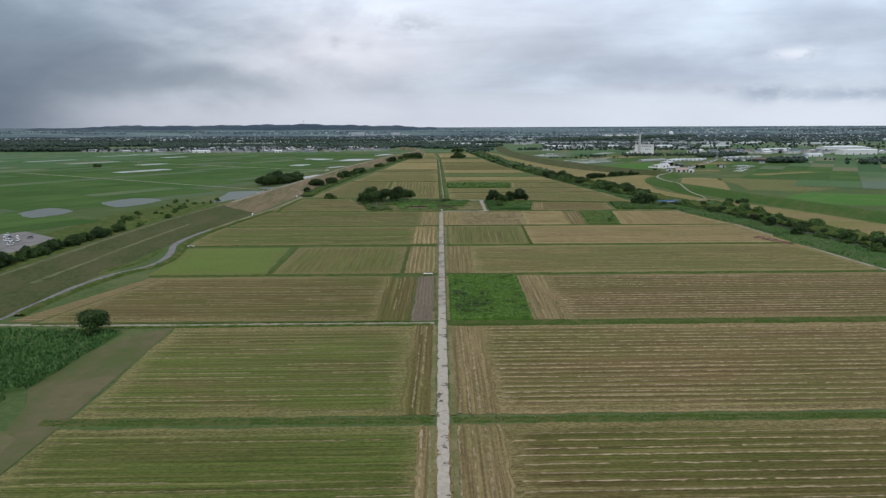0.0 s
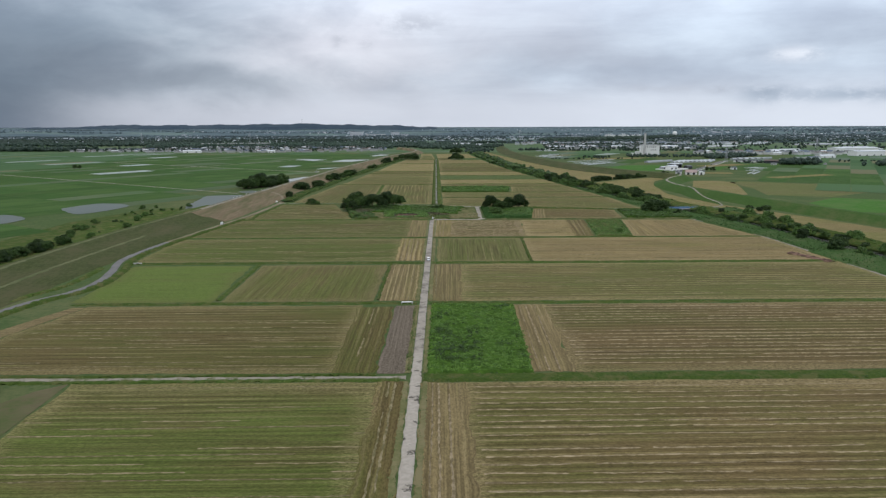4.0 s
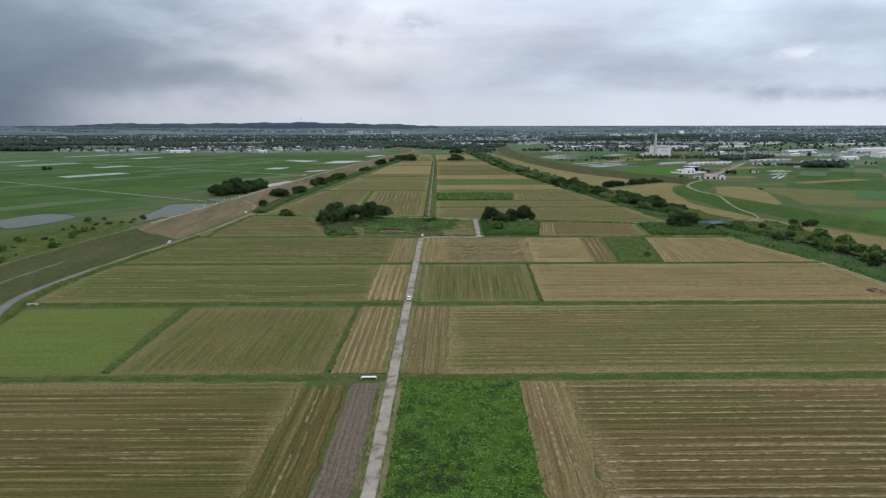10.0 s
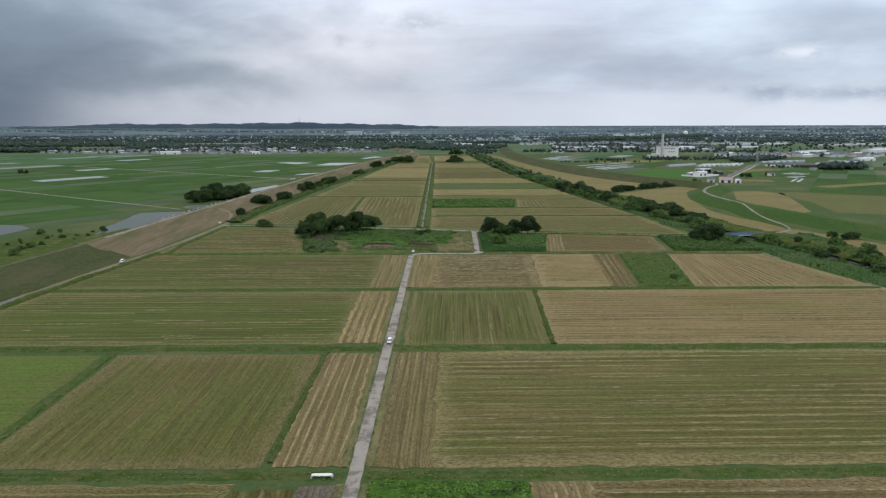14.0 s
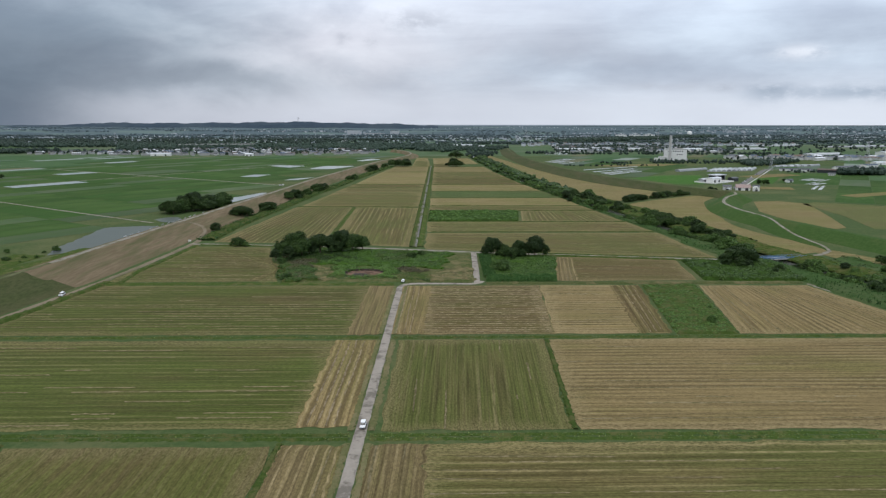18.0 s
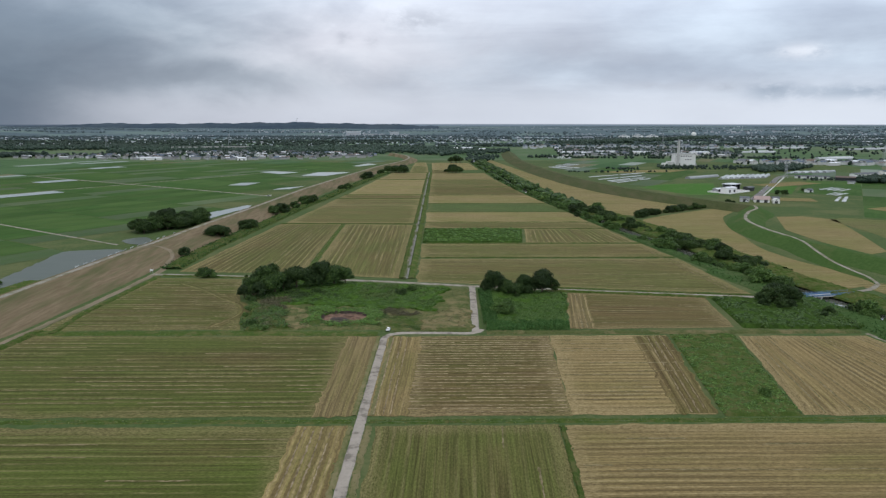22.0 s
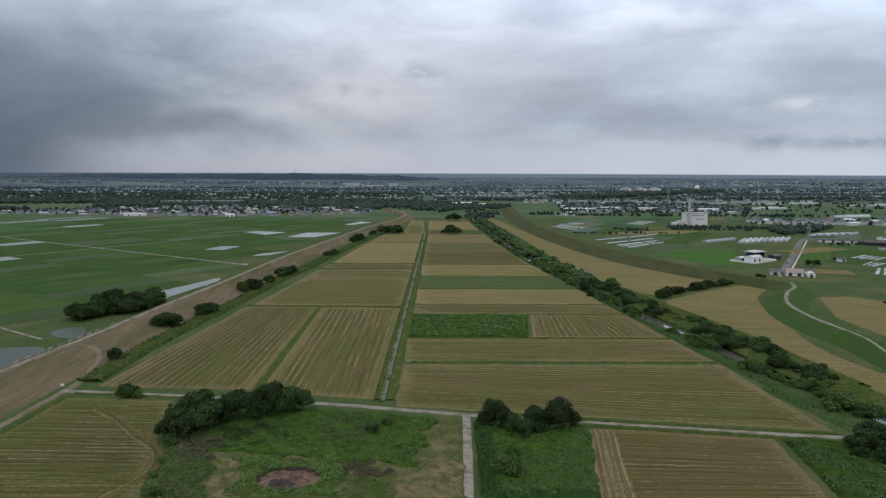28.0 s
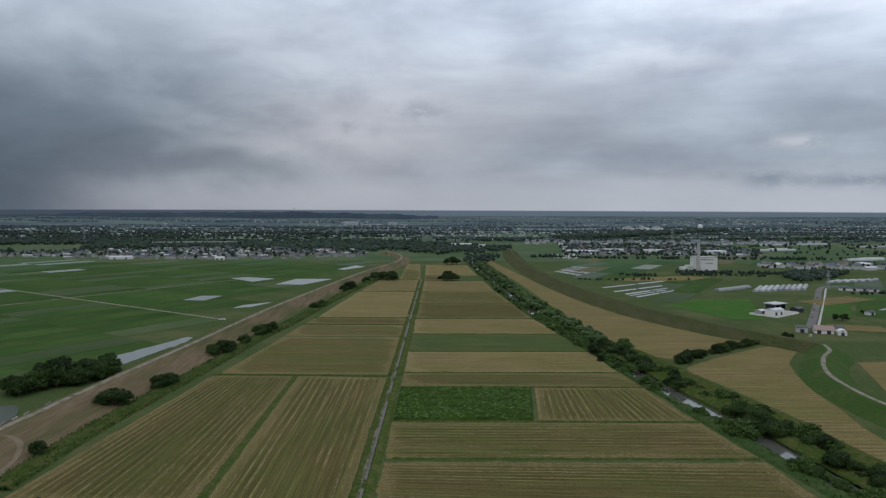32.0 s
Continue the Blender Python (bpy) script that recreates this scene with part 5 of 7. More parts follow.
thicket("withered_shrubs", "dry brown stalks among brambles", [(-52, 573), (-40, 573), (-45, 600), (-56, 606)], 2.2, M_SCRUB, L_BROWN, 1800, 0.22, seed=2.2, warp=1.5, base=False, even=0.3)
thicket("bramble_patch", "green weeds ringing a soil pit", [(-32, 574), (5, 574), (4, 604), (-33, 606)], 0.95, M_VERGE, L_BUSH, 13000, 0.24, 0.9, seed=7.1, warp=1.6, edge=3.0, hole=PIT, even=0.7)
thicket("tall_weeds", "lush green weeds hanging over the rim of a soil pit", [(-30, 575), (3, 575), (2, 603), (-31, 604)], 1.6, M_WEED, L_VINE, 9000, 0.24, seed=0.9, warp=1.2, base=False, hole=(PIT[0], PIT[1], PIT[2] * 0.97, PIT[3] * 0.97), even=0.5)
thicket("bramble_patch", "low green weeds along a scrub plot", [(4, 573), (22, 573), (18, 588), (2, 590)], 0.7, M_VERGE, L_GRASS, 3200, 0.24, 1.0, seed=9.4, warp=2.0)
thicket("reed_bed", "bed of dark green reeds by a field track", [(-126, 176), (-116, 180), (-112, 233), (-162, 236)], 1.6, M_REED, L_REED, 5200, 0.55, 1.1, True, "reeds", 7.0)
thicket("reed_bed", "bed of dark green reeds by a field track", [(-165, 120), (-122, 120), (-118, 174), (-164, 232)], 1.6, M_REED, L_REED, 5200, 0.55, 1.2, True, "reeds", 7.7)
thicket("reed_bed", "green shrubs and reeds by the river bridge", [(155, 571), (206, 569), (207, 612), (161, 620)], 1.9, M_WEED, L_BUSH, 14000, 0.38, 1.2, False, "reeds", 8.3)
thicket("reed_bed", "green shrubs and reeds on the river flat", [(236, 560), (262, 550), (262, 628), (234, 612)], 2.0, M_REED, L_BUSH, 6000, 0.42, 1.2, False, "reeds", 8.9)

# soil pit: a shallow scrape of reddish soil with a dark scarp behind and a puddle in front
PT = np.random.default_rng(5)


def pit_edge(a):
    return 1 + 0.08 * math.sin(3 * a + 1) + 0.06 * math.sin(5 * a + 2) + 0.05 * math.sin(11 * a) + 0.03 * math.sin(17 * a + 1)


def pit_mesh(name, rings, mat, parent=None, label="", cx=PIT[0], cy=PIT[1], rx=PIT[2], ry=PIT[3], rough=0.08, n=64):
    v = []
    for r, zf, zb in rings:
        for k in range(n):
            a = 2 * math.pi * k / n
            j = r * pit_edge(a) * (1 + PT.normal(0, 0.012))
            back = 0.5 + 0.5 * math.sin(a)
            v.append((cx + rx * j * math.cos(a), cy + ry * j * math.sin(a), zf + (zb - zf) * back + PT.uniform(-rough, rough)))
    return mesh_ob(name, v, [(i * n + k, i * n + (k + 1) % n, (i + 1) * n + (k + 1) % n, (i + 1) * n + k) for i in range(len(rings) - 1) for k in range(n)], mat, parent, label)


pit = pit_mesh("soil_pit", [(0.0, 0.62, 0.62), (0.2, 0.60, 0.66), (0.4, 0.52, 0.66), (0.6, 0.42, 0.60), (0.78, 0.34, 0.46), (0.90, 0.30, 0.24), (0.97, 0.34, 0.16)], M_PIT, rough=0.11)
tagged(pit, "scraped pit of reddish brown soil with a dark puddle", "soil pit")
# mud colour used here for the shadow on the pit's back wall
pit_mesh("scarp", [(0.955, 0.26, 0.12), (0.985, 0.36, 0.85), (1.03, 0.40, 1.25), (1.10, 0.15, 0.55)], M_MUD_SHADE, pit, "crumbling soil edge with its shade painted dark")
pit_mesh("puddle", [(0.0, 0.58, 0.74), (0.5, 0.53, 0.72), (0.85, 0.48, 0.66), (1.0, 0.30, 0.40)], M_MUD_SHADE, pit, "dark damp mud", -16.0, 584.2, 4.4, 4.6, 0.06, 40)
for k in range(14):
    a, r = PT.uniform(0, 6.28), PT.uniform(0.2, 0.8)
    bm = bmesh.new()
    bmesh.ops.create_icosphere(bm, subdivisions=1, radius=1.0)
    for vert in bm.verts:
        vert.co = vert.co * PT.uniform(0.75, 1.15)
        vert.co.z *= 0.55
    sz = PT.uniform(0.25, 0.6)
    bmesh.ops.transform(bm, matrix=Matrix.Translation((PIT[0] + PIT[2] * r * math.cos(a), PIT[1] + 1.2 + 0.7 * PIT[3] * r * math.sin(a), 0.55)) @ Matrix.Diagonal((sz, sz, sz, 1)), verts=bm.verts)
    bm_ob("clod", bm, M_PIT, pit)


# ---- trees ----
bm = bmesh.new()
bmesh.ops.create_icosphere(bm, subdivisions=1, radius=1.0)
ICO_V = np.array([v.co[:] for v in bm.verts])
ICO_F = np.array([[v.index for v in f.verts] for f in bm.faces])
bm.free()


def crown(r, h, base, n_lobes, n_leaf, leaf, rng):
    """Leaf masses: lobes round the middle, a shell of leaf clumps on each and a shadowed heart."""
    c, rad = [], []
    for i in range(n_lobes):
        a, e = rng.uniform(0, 2 * math.pi), rng.uniform(0.05, 1.0)
        d = r * rng.uniform(0.56, 0.78) * math.sqrt(rng.uniform(0.05, 1.0)) * (1.0 - 0.45 * e)
        c.append((d * math.cos(a), d * math.sin(a), base + (h - base) * (0.22 + 0.58 * e)))
        rad.append(r * rng.uniform(0.16, 0.40) * (1.1 - 0.35 * e))
    c, rad = np.array(c), np.array(rad)
    i = rng.choice(n_lobes, n_leaf * 2, p=rad ** 2 / (rad ** 2).sum())
    d = rng.normal(0, 1, (n_leaf * 2, 3))
    d /= np.linalg.norm(d, axis=1)[:, None]
    d[:, 2] = np.where(d[:, 2] < -0.5, -d[:, 2], d[:, 2])
    p = c[i] + d * (rad[i] * (0.66 + 0.62 * rng.uniform(0, 1, n_leaf * 2) ** 1.4))[:, None] * np.array([1, 1, 0.85])
    inner = (np.linalg.norm((p[:, None, :] - c[None]) / np.array([1, 1, 0.85]), axis=2) < rad[None] * 0.62).any(axis=1)
    p, d = p[~inner][:n_leaf], d[~inner][:n_leaf]
    v, f = leaf_quads(p, d, leaf, rng)
    core = np.concatenate([c[k] + ICO_V * rad[k] * np.array([0.68, 0.68, 0.58]) * rng.uniform(0.85, 1.1, (len(ICO_V), 1)) for k in range(n_lobes)])
    cf = np.concatenate([ICO_F + k * len(ICO_V) for k in range(n_lobes)]) + len(v)
    return np.concatenate([v, core]), [list(q) for q in f] + [list(q) for q in cf]


def make_tree(kind, r, h, base, lobes, leaves, leaf, mat, seed):
    rng = np.random.default_rng(seed)
    t = thing(kind, Matrix.Identity(4), "", kind)
    v, f = crown(r, h, base, lobes, leaves, leaf, rng)
    mesh_ob("crown", v, f, mat, t)
    bm = bmesh.new()
    top = (rng.uniform(-0.3, 0.3), rng.uniform(-0.3, 0.3), h * 0.55)
    tube(bm, (0, 0, -0.3), top, 0.035 * h, 0.02 * h, 7)
    for k in range(5):
        a = k * 2 * math.pi / 5 + rng.uniform(-0.4, 0.4)
        z0 = h * rng.uniform(0.18, 0.42)
        tube(bm, (top[0] * z0 / top[2], top[1] * z0 / top[2], z0), (r * 0.55 * math.cos(a), r * 0.55 * math.sin(a), z0 + h * rng.uniform(0.15, 0.3)), 0.014 * h, 0.006 * h, 5)
    bm_ob("trunk", bm, M_BARK, t)
    return t


KINDS = {"tree": [make_tree("tree", 5.2, 8.5, 0.5, 22, 5200, 0.27, L_TREE, 11), make_tree("tree", 4.6, 9.5, 0.6, 21, 5000, 0.27, L_TREE, 12), make_tree("tree", 6.0, 8.0, 0.3, 25, 5600, 0.27, L_TREE, 13),
                  make_tree("tree", 4.2, 8.0, 0.3, 19, 4800, 0.26, L_DARK, 14), make_tree("tree", 5.4, 9.0, 0.4, 22, 5200, 0.27, L_DARK, 15)],
         "bush": [make_tree("bush", 2.4, 2.8, 0.0, 12, 1400, 0.22, L_BUSH, 21), make_tree("bush", 3.0, 3.4, 0.0, 13, 1600, 0.23, L_BUSH, 22), make_tree("bush", 2.6, 2.4, 0.0, 12, 1400, 0.22, L_TREE, 23)]}
USED = set()
TR = np.random.default_rng(77)


def plant(kind, x, y, size=1.0, label="", group="", which=None, z=0.0, squash=1.0):
    src = KINDS[kind][int(TR.integers(len(KINDS[kind]))) if which is None else which]
    m = Matrix.LocRotScale((x, y, z), Euler((0, 0, TR.uniform(0, 6.28))), (size * TR.uniform(0.92, 1.08), size * TR.uniform(0.92, 1.08), size * squash))
    if src.name in USED:
        ob = copy_thing(src, m)
    else:
        ob = src
        ob.matrix_basis = m
        USED.add(src.name)
    return tagged(ob, label, "tree" if kind == "tree" else "bush", group)


LONE = "lone round broadleaf tree at a field edge"
CLUMP = "dark green broadleaf tree in a clump beside scrub"
plant("tree", -121, 229, 1.25, LONE, which=2)
for x, y, s, w in ((-67, 622, 0.95, 3), (-64, 627, 1.3, 0), (-58, 633, 1.5, 0), (-51, 637, 1.4, 3), (-45, 640, 1.3, 2), (-39, 643, 1.35, 4), (-33, 646, 1.25, 4), (-27, 648, 1.2, 2), (-21, 649, 1.0, 0), (-60, 622, 1.2, 3), (-54, 631, 1.25, 2), (-66, 632, 1.2, 1)):
    plant("tree", x, y, s, CLUMP, "trees beside the scrub plot", w)
for x, y, s, w in ((51.5, 633, 0.95, 3), (56, 631, 1.05, 4), (59.5, 629, 0.9, 3), (62, 625, 0.85, 0), (65.5, 622.5, 0.8, 2), (70, 627, 0.95, 4), (76.0, 629, 1.35, 3), (79.5, 628, 1.15, 4), (84.5, 630, 0.85, 1)):
    plant("tree", x, y, s, "broadleaf tree at the head of the vine plot", "trees on the vine plot", w)
for x, y, s in ((54.5, 596, 1.5), (58, 590, 1.3), (-34, 632, 1.3), (-40, 628, 1.0), (-62, 616, 1.1), (-101, 670, 1.7), (-96, 668, 1.2), (9, 627, 1.2), (-52, 577, 1.0), (-58, 590, 0.9), (14, 634, 0.7), (130, 500, 0.6), (137, 520, 0.5), (-106, 671, 0.9), (60, 605, 0.9)):
    plant("bush", x, y, s, "rounded green shrub on rough ground")
LT = "broadleaf tree in the green strip below the levee"
for x, y, s in ((-133, 727, 1.15), (-135, 799, 1.2), (-131, 803, 1.0), (-125, 836, 1.0), (-120, 842, 0.95), (-122, 925, 1.0), (-117, 932, 1.05), (-114, 944, 0.9), (-112, 968, 0.9), (-109, 1002, 1.1), (-105, 1010, 1.05), (-102, 1024, 1.0),
                (-89, 1155, 0.85), (-85, 1168, 0.9), (-82, 1186, 0.7), (-78, 1300, 1.0), (-75, 1315, 1.1), (-71, 1328, 1.1), (-68, 1340, 0.9), (-60, 1420, 0.9), (-63, 1400, 0.7)):
    plant("tree", x, y, s * 1.12, LT, "trees below the levee", z=-1.1, squash=0.85)
for k in range(13):
    plant("tree", -52 + 2.7 * k + TR.uniform(-1, 1), 1442 + TR.uniform(-9, 9), TR.uniform(1.2, 1.5), "dark tree in a copse among fields", "copse among fields", squash=0.85)
for x, y, s in ((46, 1432, 1.3), (51, 1434, 1.6), (57, 1435, 1.7), (63, 1434, 1.6), (68, 1431, 1.3), (54, 1428, 1.4), (61, 1428, 1.4), (62, 1700, 1.7), (72, 1712, 1.8), (80, 1706, 1.6)):
    plant("tree", x, y, s, "dark tree in a round copse at the field end", "round copse", squash=0.75)
for k in range(24):
    t = k / 23
    plant("tree", -203 + 33 * t + TR.uniform(-6, 6), 822 + 50 * t + TR.uniform(-8, 8), TR.uniform(1.25, 1.7), "dark tree in a clump by the paddies", "clump by the paddies", z=-1.4, squash=TR.uniform(0.7, 1.0))
for k in range(36):
    y = 318 + 4.3 * k
    plant("tree", -224 + 0.058 * (y - 346) + TR.uniform(-3, 3), y, TR.uniform(0.65, 0.95), "broadleaf tree in the row behind the levee", "tree row behind the levee", z=-1.2, squash=TR.uniform(0.8, 1.0))
for k in range(34):
    plant("bush", TR.uniform(-240, -204), TR.uniform(470, 660), TR.uniform(0.4, 0.9), "green shrub on weedy ground behind the levee", "shrubs behind the levee")
BT = "broadleaf tree in the riverside thicket"
FAR_BANK = []
for k in range(210):
    y = 690 + 1060 * (k + TR.uniform(-0.5, 0.5)) / 210
    o = -TR.uniform(6.5, 9.0) if TR.random() < 0.13 else TR.uniform(6.5, 19)
    if o < 15 and (715 < y < 748 or 792 < y < 832 or 850 < y < 876 or 1105 < y < 1140):
        continue
    if y > 960:
        FAR_BANK.append((float(river_x(y)) + o, y, TR.uniform(0.8, 1.25)))
        continue
    plant("tree", float(river_x(y)) + o, y, TR.uniform(0.7, 1.05) * (1.15 if y > 1200 else 1.0), BT, "riverside trees", z=-0.9, squash=TR.uniform(0.65, 0.9))
for k in range(110):
    y = 690 + 560 * (k + TR.uniform(-0.5, 0.5)) / 110
    if not (715 < y < 748 or 792 < y < 832 or 850 < y < 876 or 1105 < y < 1140):
        if y > 960:
            FAR_BANK.append((float(river_x(y)) + TR.uniform(7, 13), y, TR.uniform(0.8, 1.15)))
            continue
        plant("tree", float(river_x(y)) + TR.uniform(7, 13), y, TR.uniform(0.7, 1.0), BT, "riverside trees", z=-1.2, squash=TR.uniform(0.65, 0.85))
for k in range(190):
    y = 290 + 700 * (k + TR.uniform(-0.5, 0.5)) / 190
    o = -TR.uniform(6.0, 9.5) if TR.random() < 0.25 else TR.uniform(6.0, 26)
    if 596 < y < 646 or (646 < y < 700 and o > 12):
        continue
    if o < 12 and (715 < y < 748 or 792 < y < 832 or 850 < y < 876):
        continue
    plant("bush", float(river_x(y)) + o, y, TR.uniform(0.8, 1.9), "green shrub on the river bank", "riverside shrubs", z=-0.4, squash=0.9)
for k in range(190):
    y = 560 + 640 * (k + TR.uniform(-0.5, 0.5)) / 190
    if not (600 < y < 640 or 715 < y < 748 or 792 < y < 832 or 850 < y < 876 or 1105 < y < 1140):
        plant("bush", float(river_x(y)) - TR.uniform(2.2, 6.6), y, TR.uniform(1.0, 1.6), "green shrub on the river bank", "riverside shrubs", z=-0.9, squash=0.9)
for x, y, s in ((267, 608, 0.8), (274, 606, 0.85), (281, 608, 0.8)):
    plant("tree", x, y, s, "broad dark shrub-like tree by the bridge", "trees by the bridge", z=-0.8, squash=0.75)
for x, y, s in ((233, 430, 1.25), (238, 437, 1.0), (246, 398, 1.1), (254, 380, 1.3), (262, 372, 1.2), (268, 365, 1.1), (236, 470, 0.8), (250, 455, 0.7), (243, 510, 0.6), (240, 560, 0.6)):
    plant("tree", x, y, s, BT, "riverside trees", z=-0.9, squash=0.85)
for k in range(30):
    t = k / 29
    plant("tree", 206 + 86 * t + TR.uniform(-2, 2), 903 + 66 * t + TR.uniform(-3, 3), TR.uniform(0.55, 0.95), "tree in the row across the flood plain", "row across the flood plain", z=-1.0, squash=TR.uniform(0.65, 0.9))
for x, y, s in ((-568, 1176, 0.8), (-562, 1180, 0.7), (424, 1082, 0.6), (428, 1079, 0.65), (433, 1082, 0.6), (476, 1124, 0.6), (330, 985, 0.8), (322, 978, 0.7)):
    plant("tree", x, y, s, "small broadleaf tree near farm plots")


for x, y, sz in ((179, 603, 0.95), (184, 608, 1.25), (189, 612, 1.2), (194, 609, 1.1), (184, 598, 0.85), (198, 613, 0.8), (190, 601, 0.9), (197, 585, 0.7), (202, 590, 0.6), (205, 642, 0.8), (200, 650, 0.8), (236, 590, 0.6)):
    plant("tree", x, y, sz * 0.95, "broad dark shrub-like tree by the bridge", "trees by the bridge", squash=0.75)


# ---- paddies ----
PR = np.random.default_rng(31)


def paddies(e1, e2, origin, ni, nj, w, l, inside, near, tint, label):
    """Flat plots in a turned grid, parted by low bunds."""
    e1, e2, o = np.array(e1), np.array(e2), np.array(origin)
    far_v, far_f = [], []
    for i in range(*ni):
        for j in range(*nj):
            a, b = i * w + 0.35, j * l + 0.5
            q = [o + e1 * (a + s * (w - 0.7)) + e2 * (b + t * (l - 1.0)) for s, t in ((0, 0), (1, 0), (1, 1), (0, 1))]
            if not all(inside(*p) for p in q):
                continue
            c = sum(q) / 4
            n = PR.random()
            if near(*c):
                mat, txt, nm, zz = (M_FILM, "flooded paddy with pale sky reflection in its colour", "flooded_paddy", 0.16) if n < tint[0] else ((M_RICEPALE, "thin young rice over grey water", "rice_paddy", 0.12) if n < tint[1] else (M_RICE, label, "rice_paddy", 0.12))
                if mat is M_FILM and PR.random() < 0.6:
                    s0 = PR.uniform(0.1, 0.5)
                    q = [q[0] * (1 - s0) + q[3] * s0, q[1] * (1 - s0) + q[2] * s0, q[2], q[3]]
                ob = mesh_ob(nm, [(*p, zz) for p in q], [(0, 1, 2, 3)], mat, uv=[(0, 0), (0, w), (l, w), (l, 0)])
                if mat is M_FILM:
                    ob.data.materials[0] = M_SHINE
                tagged(ob, txt, "paddy", "rice paddies", "structure")
            else:
                far_f.append(list(range(len(far_v), len(far_v) + 4)))
                far_v += [(*p, land(*p) + 0.35) for p in q]
    if far_v:
        tagged(mesh_ob("far_paddies", far_v, far_f, M_RICEFAR), "patchwork of distant green rice paddies", "paddies", kind="stuff")


# pale base colour stands for the cloudy sky mirrored in still water
M_SHINE = plain("sky_painted_water", (0.20, 0.222, 0.215), 0.3, 0.2, grain=0.12, scale=0.05, vary=0.2)
M_RICEFAR, g, b = material("distant_rice", 0.9, 0.1)
isl = g.n("ShaderNodeNewGeometry").outputs["Random Per Island"]
c1 = g.mix(g.ramp(isl, 0.0, 0.8), (0.028, 0.076, 0.019), (0.054, 0.105, 0.036))
two = g.m("FRACT", g.m("MULTIPLY", isl, 57.0))
c1 = g.mix(g.ramp(two, 0.78, 0.80), c1, (0.120, 0.118, 0.058))
c1 = g.mix(g.ramp(two, 0.90, 0.92), c1, (0.085, 0.120, 0.080))
g.put(b.inputs["Base Color"], g.mix(g.ramp(isl, 0.95, 0.96), c1, (0.22, 0.25, 0.22)))


def left_land(x, y):
    lx = np.interp(y, [p[1] for p in CREST_L], [p[0] for p in CREST_L])
    return x < lx - 24 - max(0, 26 - abs(y - 845) * 0.6) and y > 250 and y < 1815 + 0.00011 * max(0, -x - 400) ** 2 and x > -1500 and not (y < 700 and x > -250)


paddies((-0.833, 0.553), (0.553, 0.833), (-162, 1083), (-22, 46), (-14, 18), 30.0, 104.0, left_land, lambda x, y: -620 < x and 480 < y < 1700, (0.012, 0.17), "flat green rice paddy")


def right_land(x, y):
    rx = np.interp(y, [900, 938, 962, 1015, 1085, 1158, 1262, 1450, 1850, 2100], [400, 420, 400, 345, 300, 275, 255, 235, 230, 240])
    return x > rx + 12 and y > 700 and y < 1880 and x < 1500 and not (340 < x < 460 and 975 < y < 1225) and not (440 < x < 560 and 1280 < y < 1400) and not (430 < x < 760 and 1480 < y < 1660) \
        and abs((x - 376) - (y - 1040) * 0.6006) > 14 - 10 * (y < 1035 or y > 1350)


paddies((0.852, -0.523), (0.523, 0.852), (378, 1040), (-14, 34), (-5, 12), 34.0, 102.0, right_land, lambda x, y: x < 620 and 850 < y < 1500, (0.06, 0.16), "flat green paddy behind the far levee")
road1 = [(-160, 1081), (-388, 1233), (-511, 1314), (-900, 1572)]
label_road(road("paddy_road", road1, 3.0, M_PATH, 0.3, 20, 0.1), "pale straight farm road through rice paddies")
label_road(road("paddy_road", [(-490, 1080), (-388, 1235), (-289, 1384), (-200, 1517)], 1.5, M_PATH, 0.32, 20, 0.1), "pale straight farm road through rice paddies")
label_road(road("paddy_road", [(-195, 770), (-300, 842), (-470, 960), (-700, 1115)], 1.7, M_PATH, 0.3, 20, 0.1), "pale straight farm road through rice paddies")


def sheet_quad(name, label, q, mat, z=0.2, category="paddy"):
    ob = mesh_ob(name, [(*p, z) for p in q], [(0, 1, 2, 3)], mat, uv=[(0, 0), (60, 0), (60, 30), (0, 30)])
    return tagged(ob, label, category, "pale paddies", "structure")


POND = "flooded paddy with grey reflecting water"
for q in ([(-204, 640), (-190, 655), (-183, 690), (-176, 730), (-184, 752), (-206, 750), (-219, 742), (-216, 712), (-214, 690), (-211, 660)], [(-200, 785), (-188, 774), (-175, 771), (-179, 790), (-187, 801), (-196, 799)], [(-192, 921), (-183, 898), (-175, 890), (-168, 930), (-159, 980), (-165, 995), (-178, 960)],
          [(-312, 644), (-277, 607), (-262, 664), (-297, 682)], [(-345, 569), (-315, 540), (-305, 580), (-338, 604)]):
    loop = curve([(*p,) for p in q + [q[0]]], 5.0)[:-1, :2]
    loop = loop + RNG.normal(0, 0.5, loop.shape)
    ob = mesh_ob("flooded_paddy", np.column_stack([loop, np.full(len(loop), 0.22)]), [list(range(len(loop)))], M_SHINE if q[0][1] > 900 else M_POND, uv=loop)
    tagged(ob, POND, "paddy", "pale paddies", "structure")
PALE = "pale flooded paddy without crop"
for q in ([(-251, 1216), (-225, 1213), (-217, 1256), (-242, 1255)], [(-176, 1155), (-158, 1164), (-144, 1203), (-171, 1178)], [(-183, 1378), (-143, 1374), (-114, 1450), (-168, 1449)], [(-130, 1609), (-116, 1598), (-86, 1660), (-107, 1686)],
          [(-268, 1458), (-222, 1409), (-200, 1452), (-247, 1475)], [(-737, 1693), (-715, 1690), (-690, 1736), (-719, 1751)]):
    sheet_quad("flooded_paddy", PALE, q, M_SHINE, 0.26)
FILM = "field covered with pale plastic film"
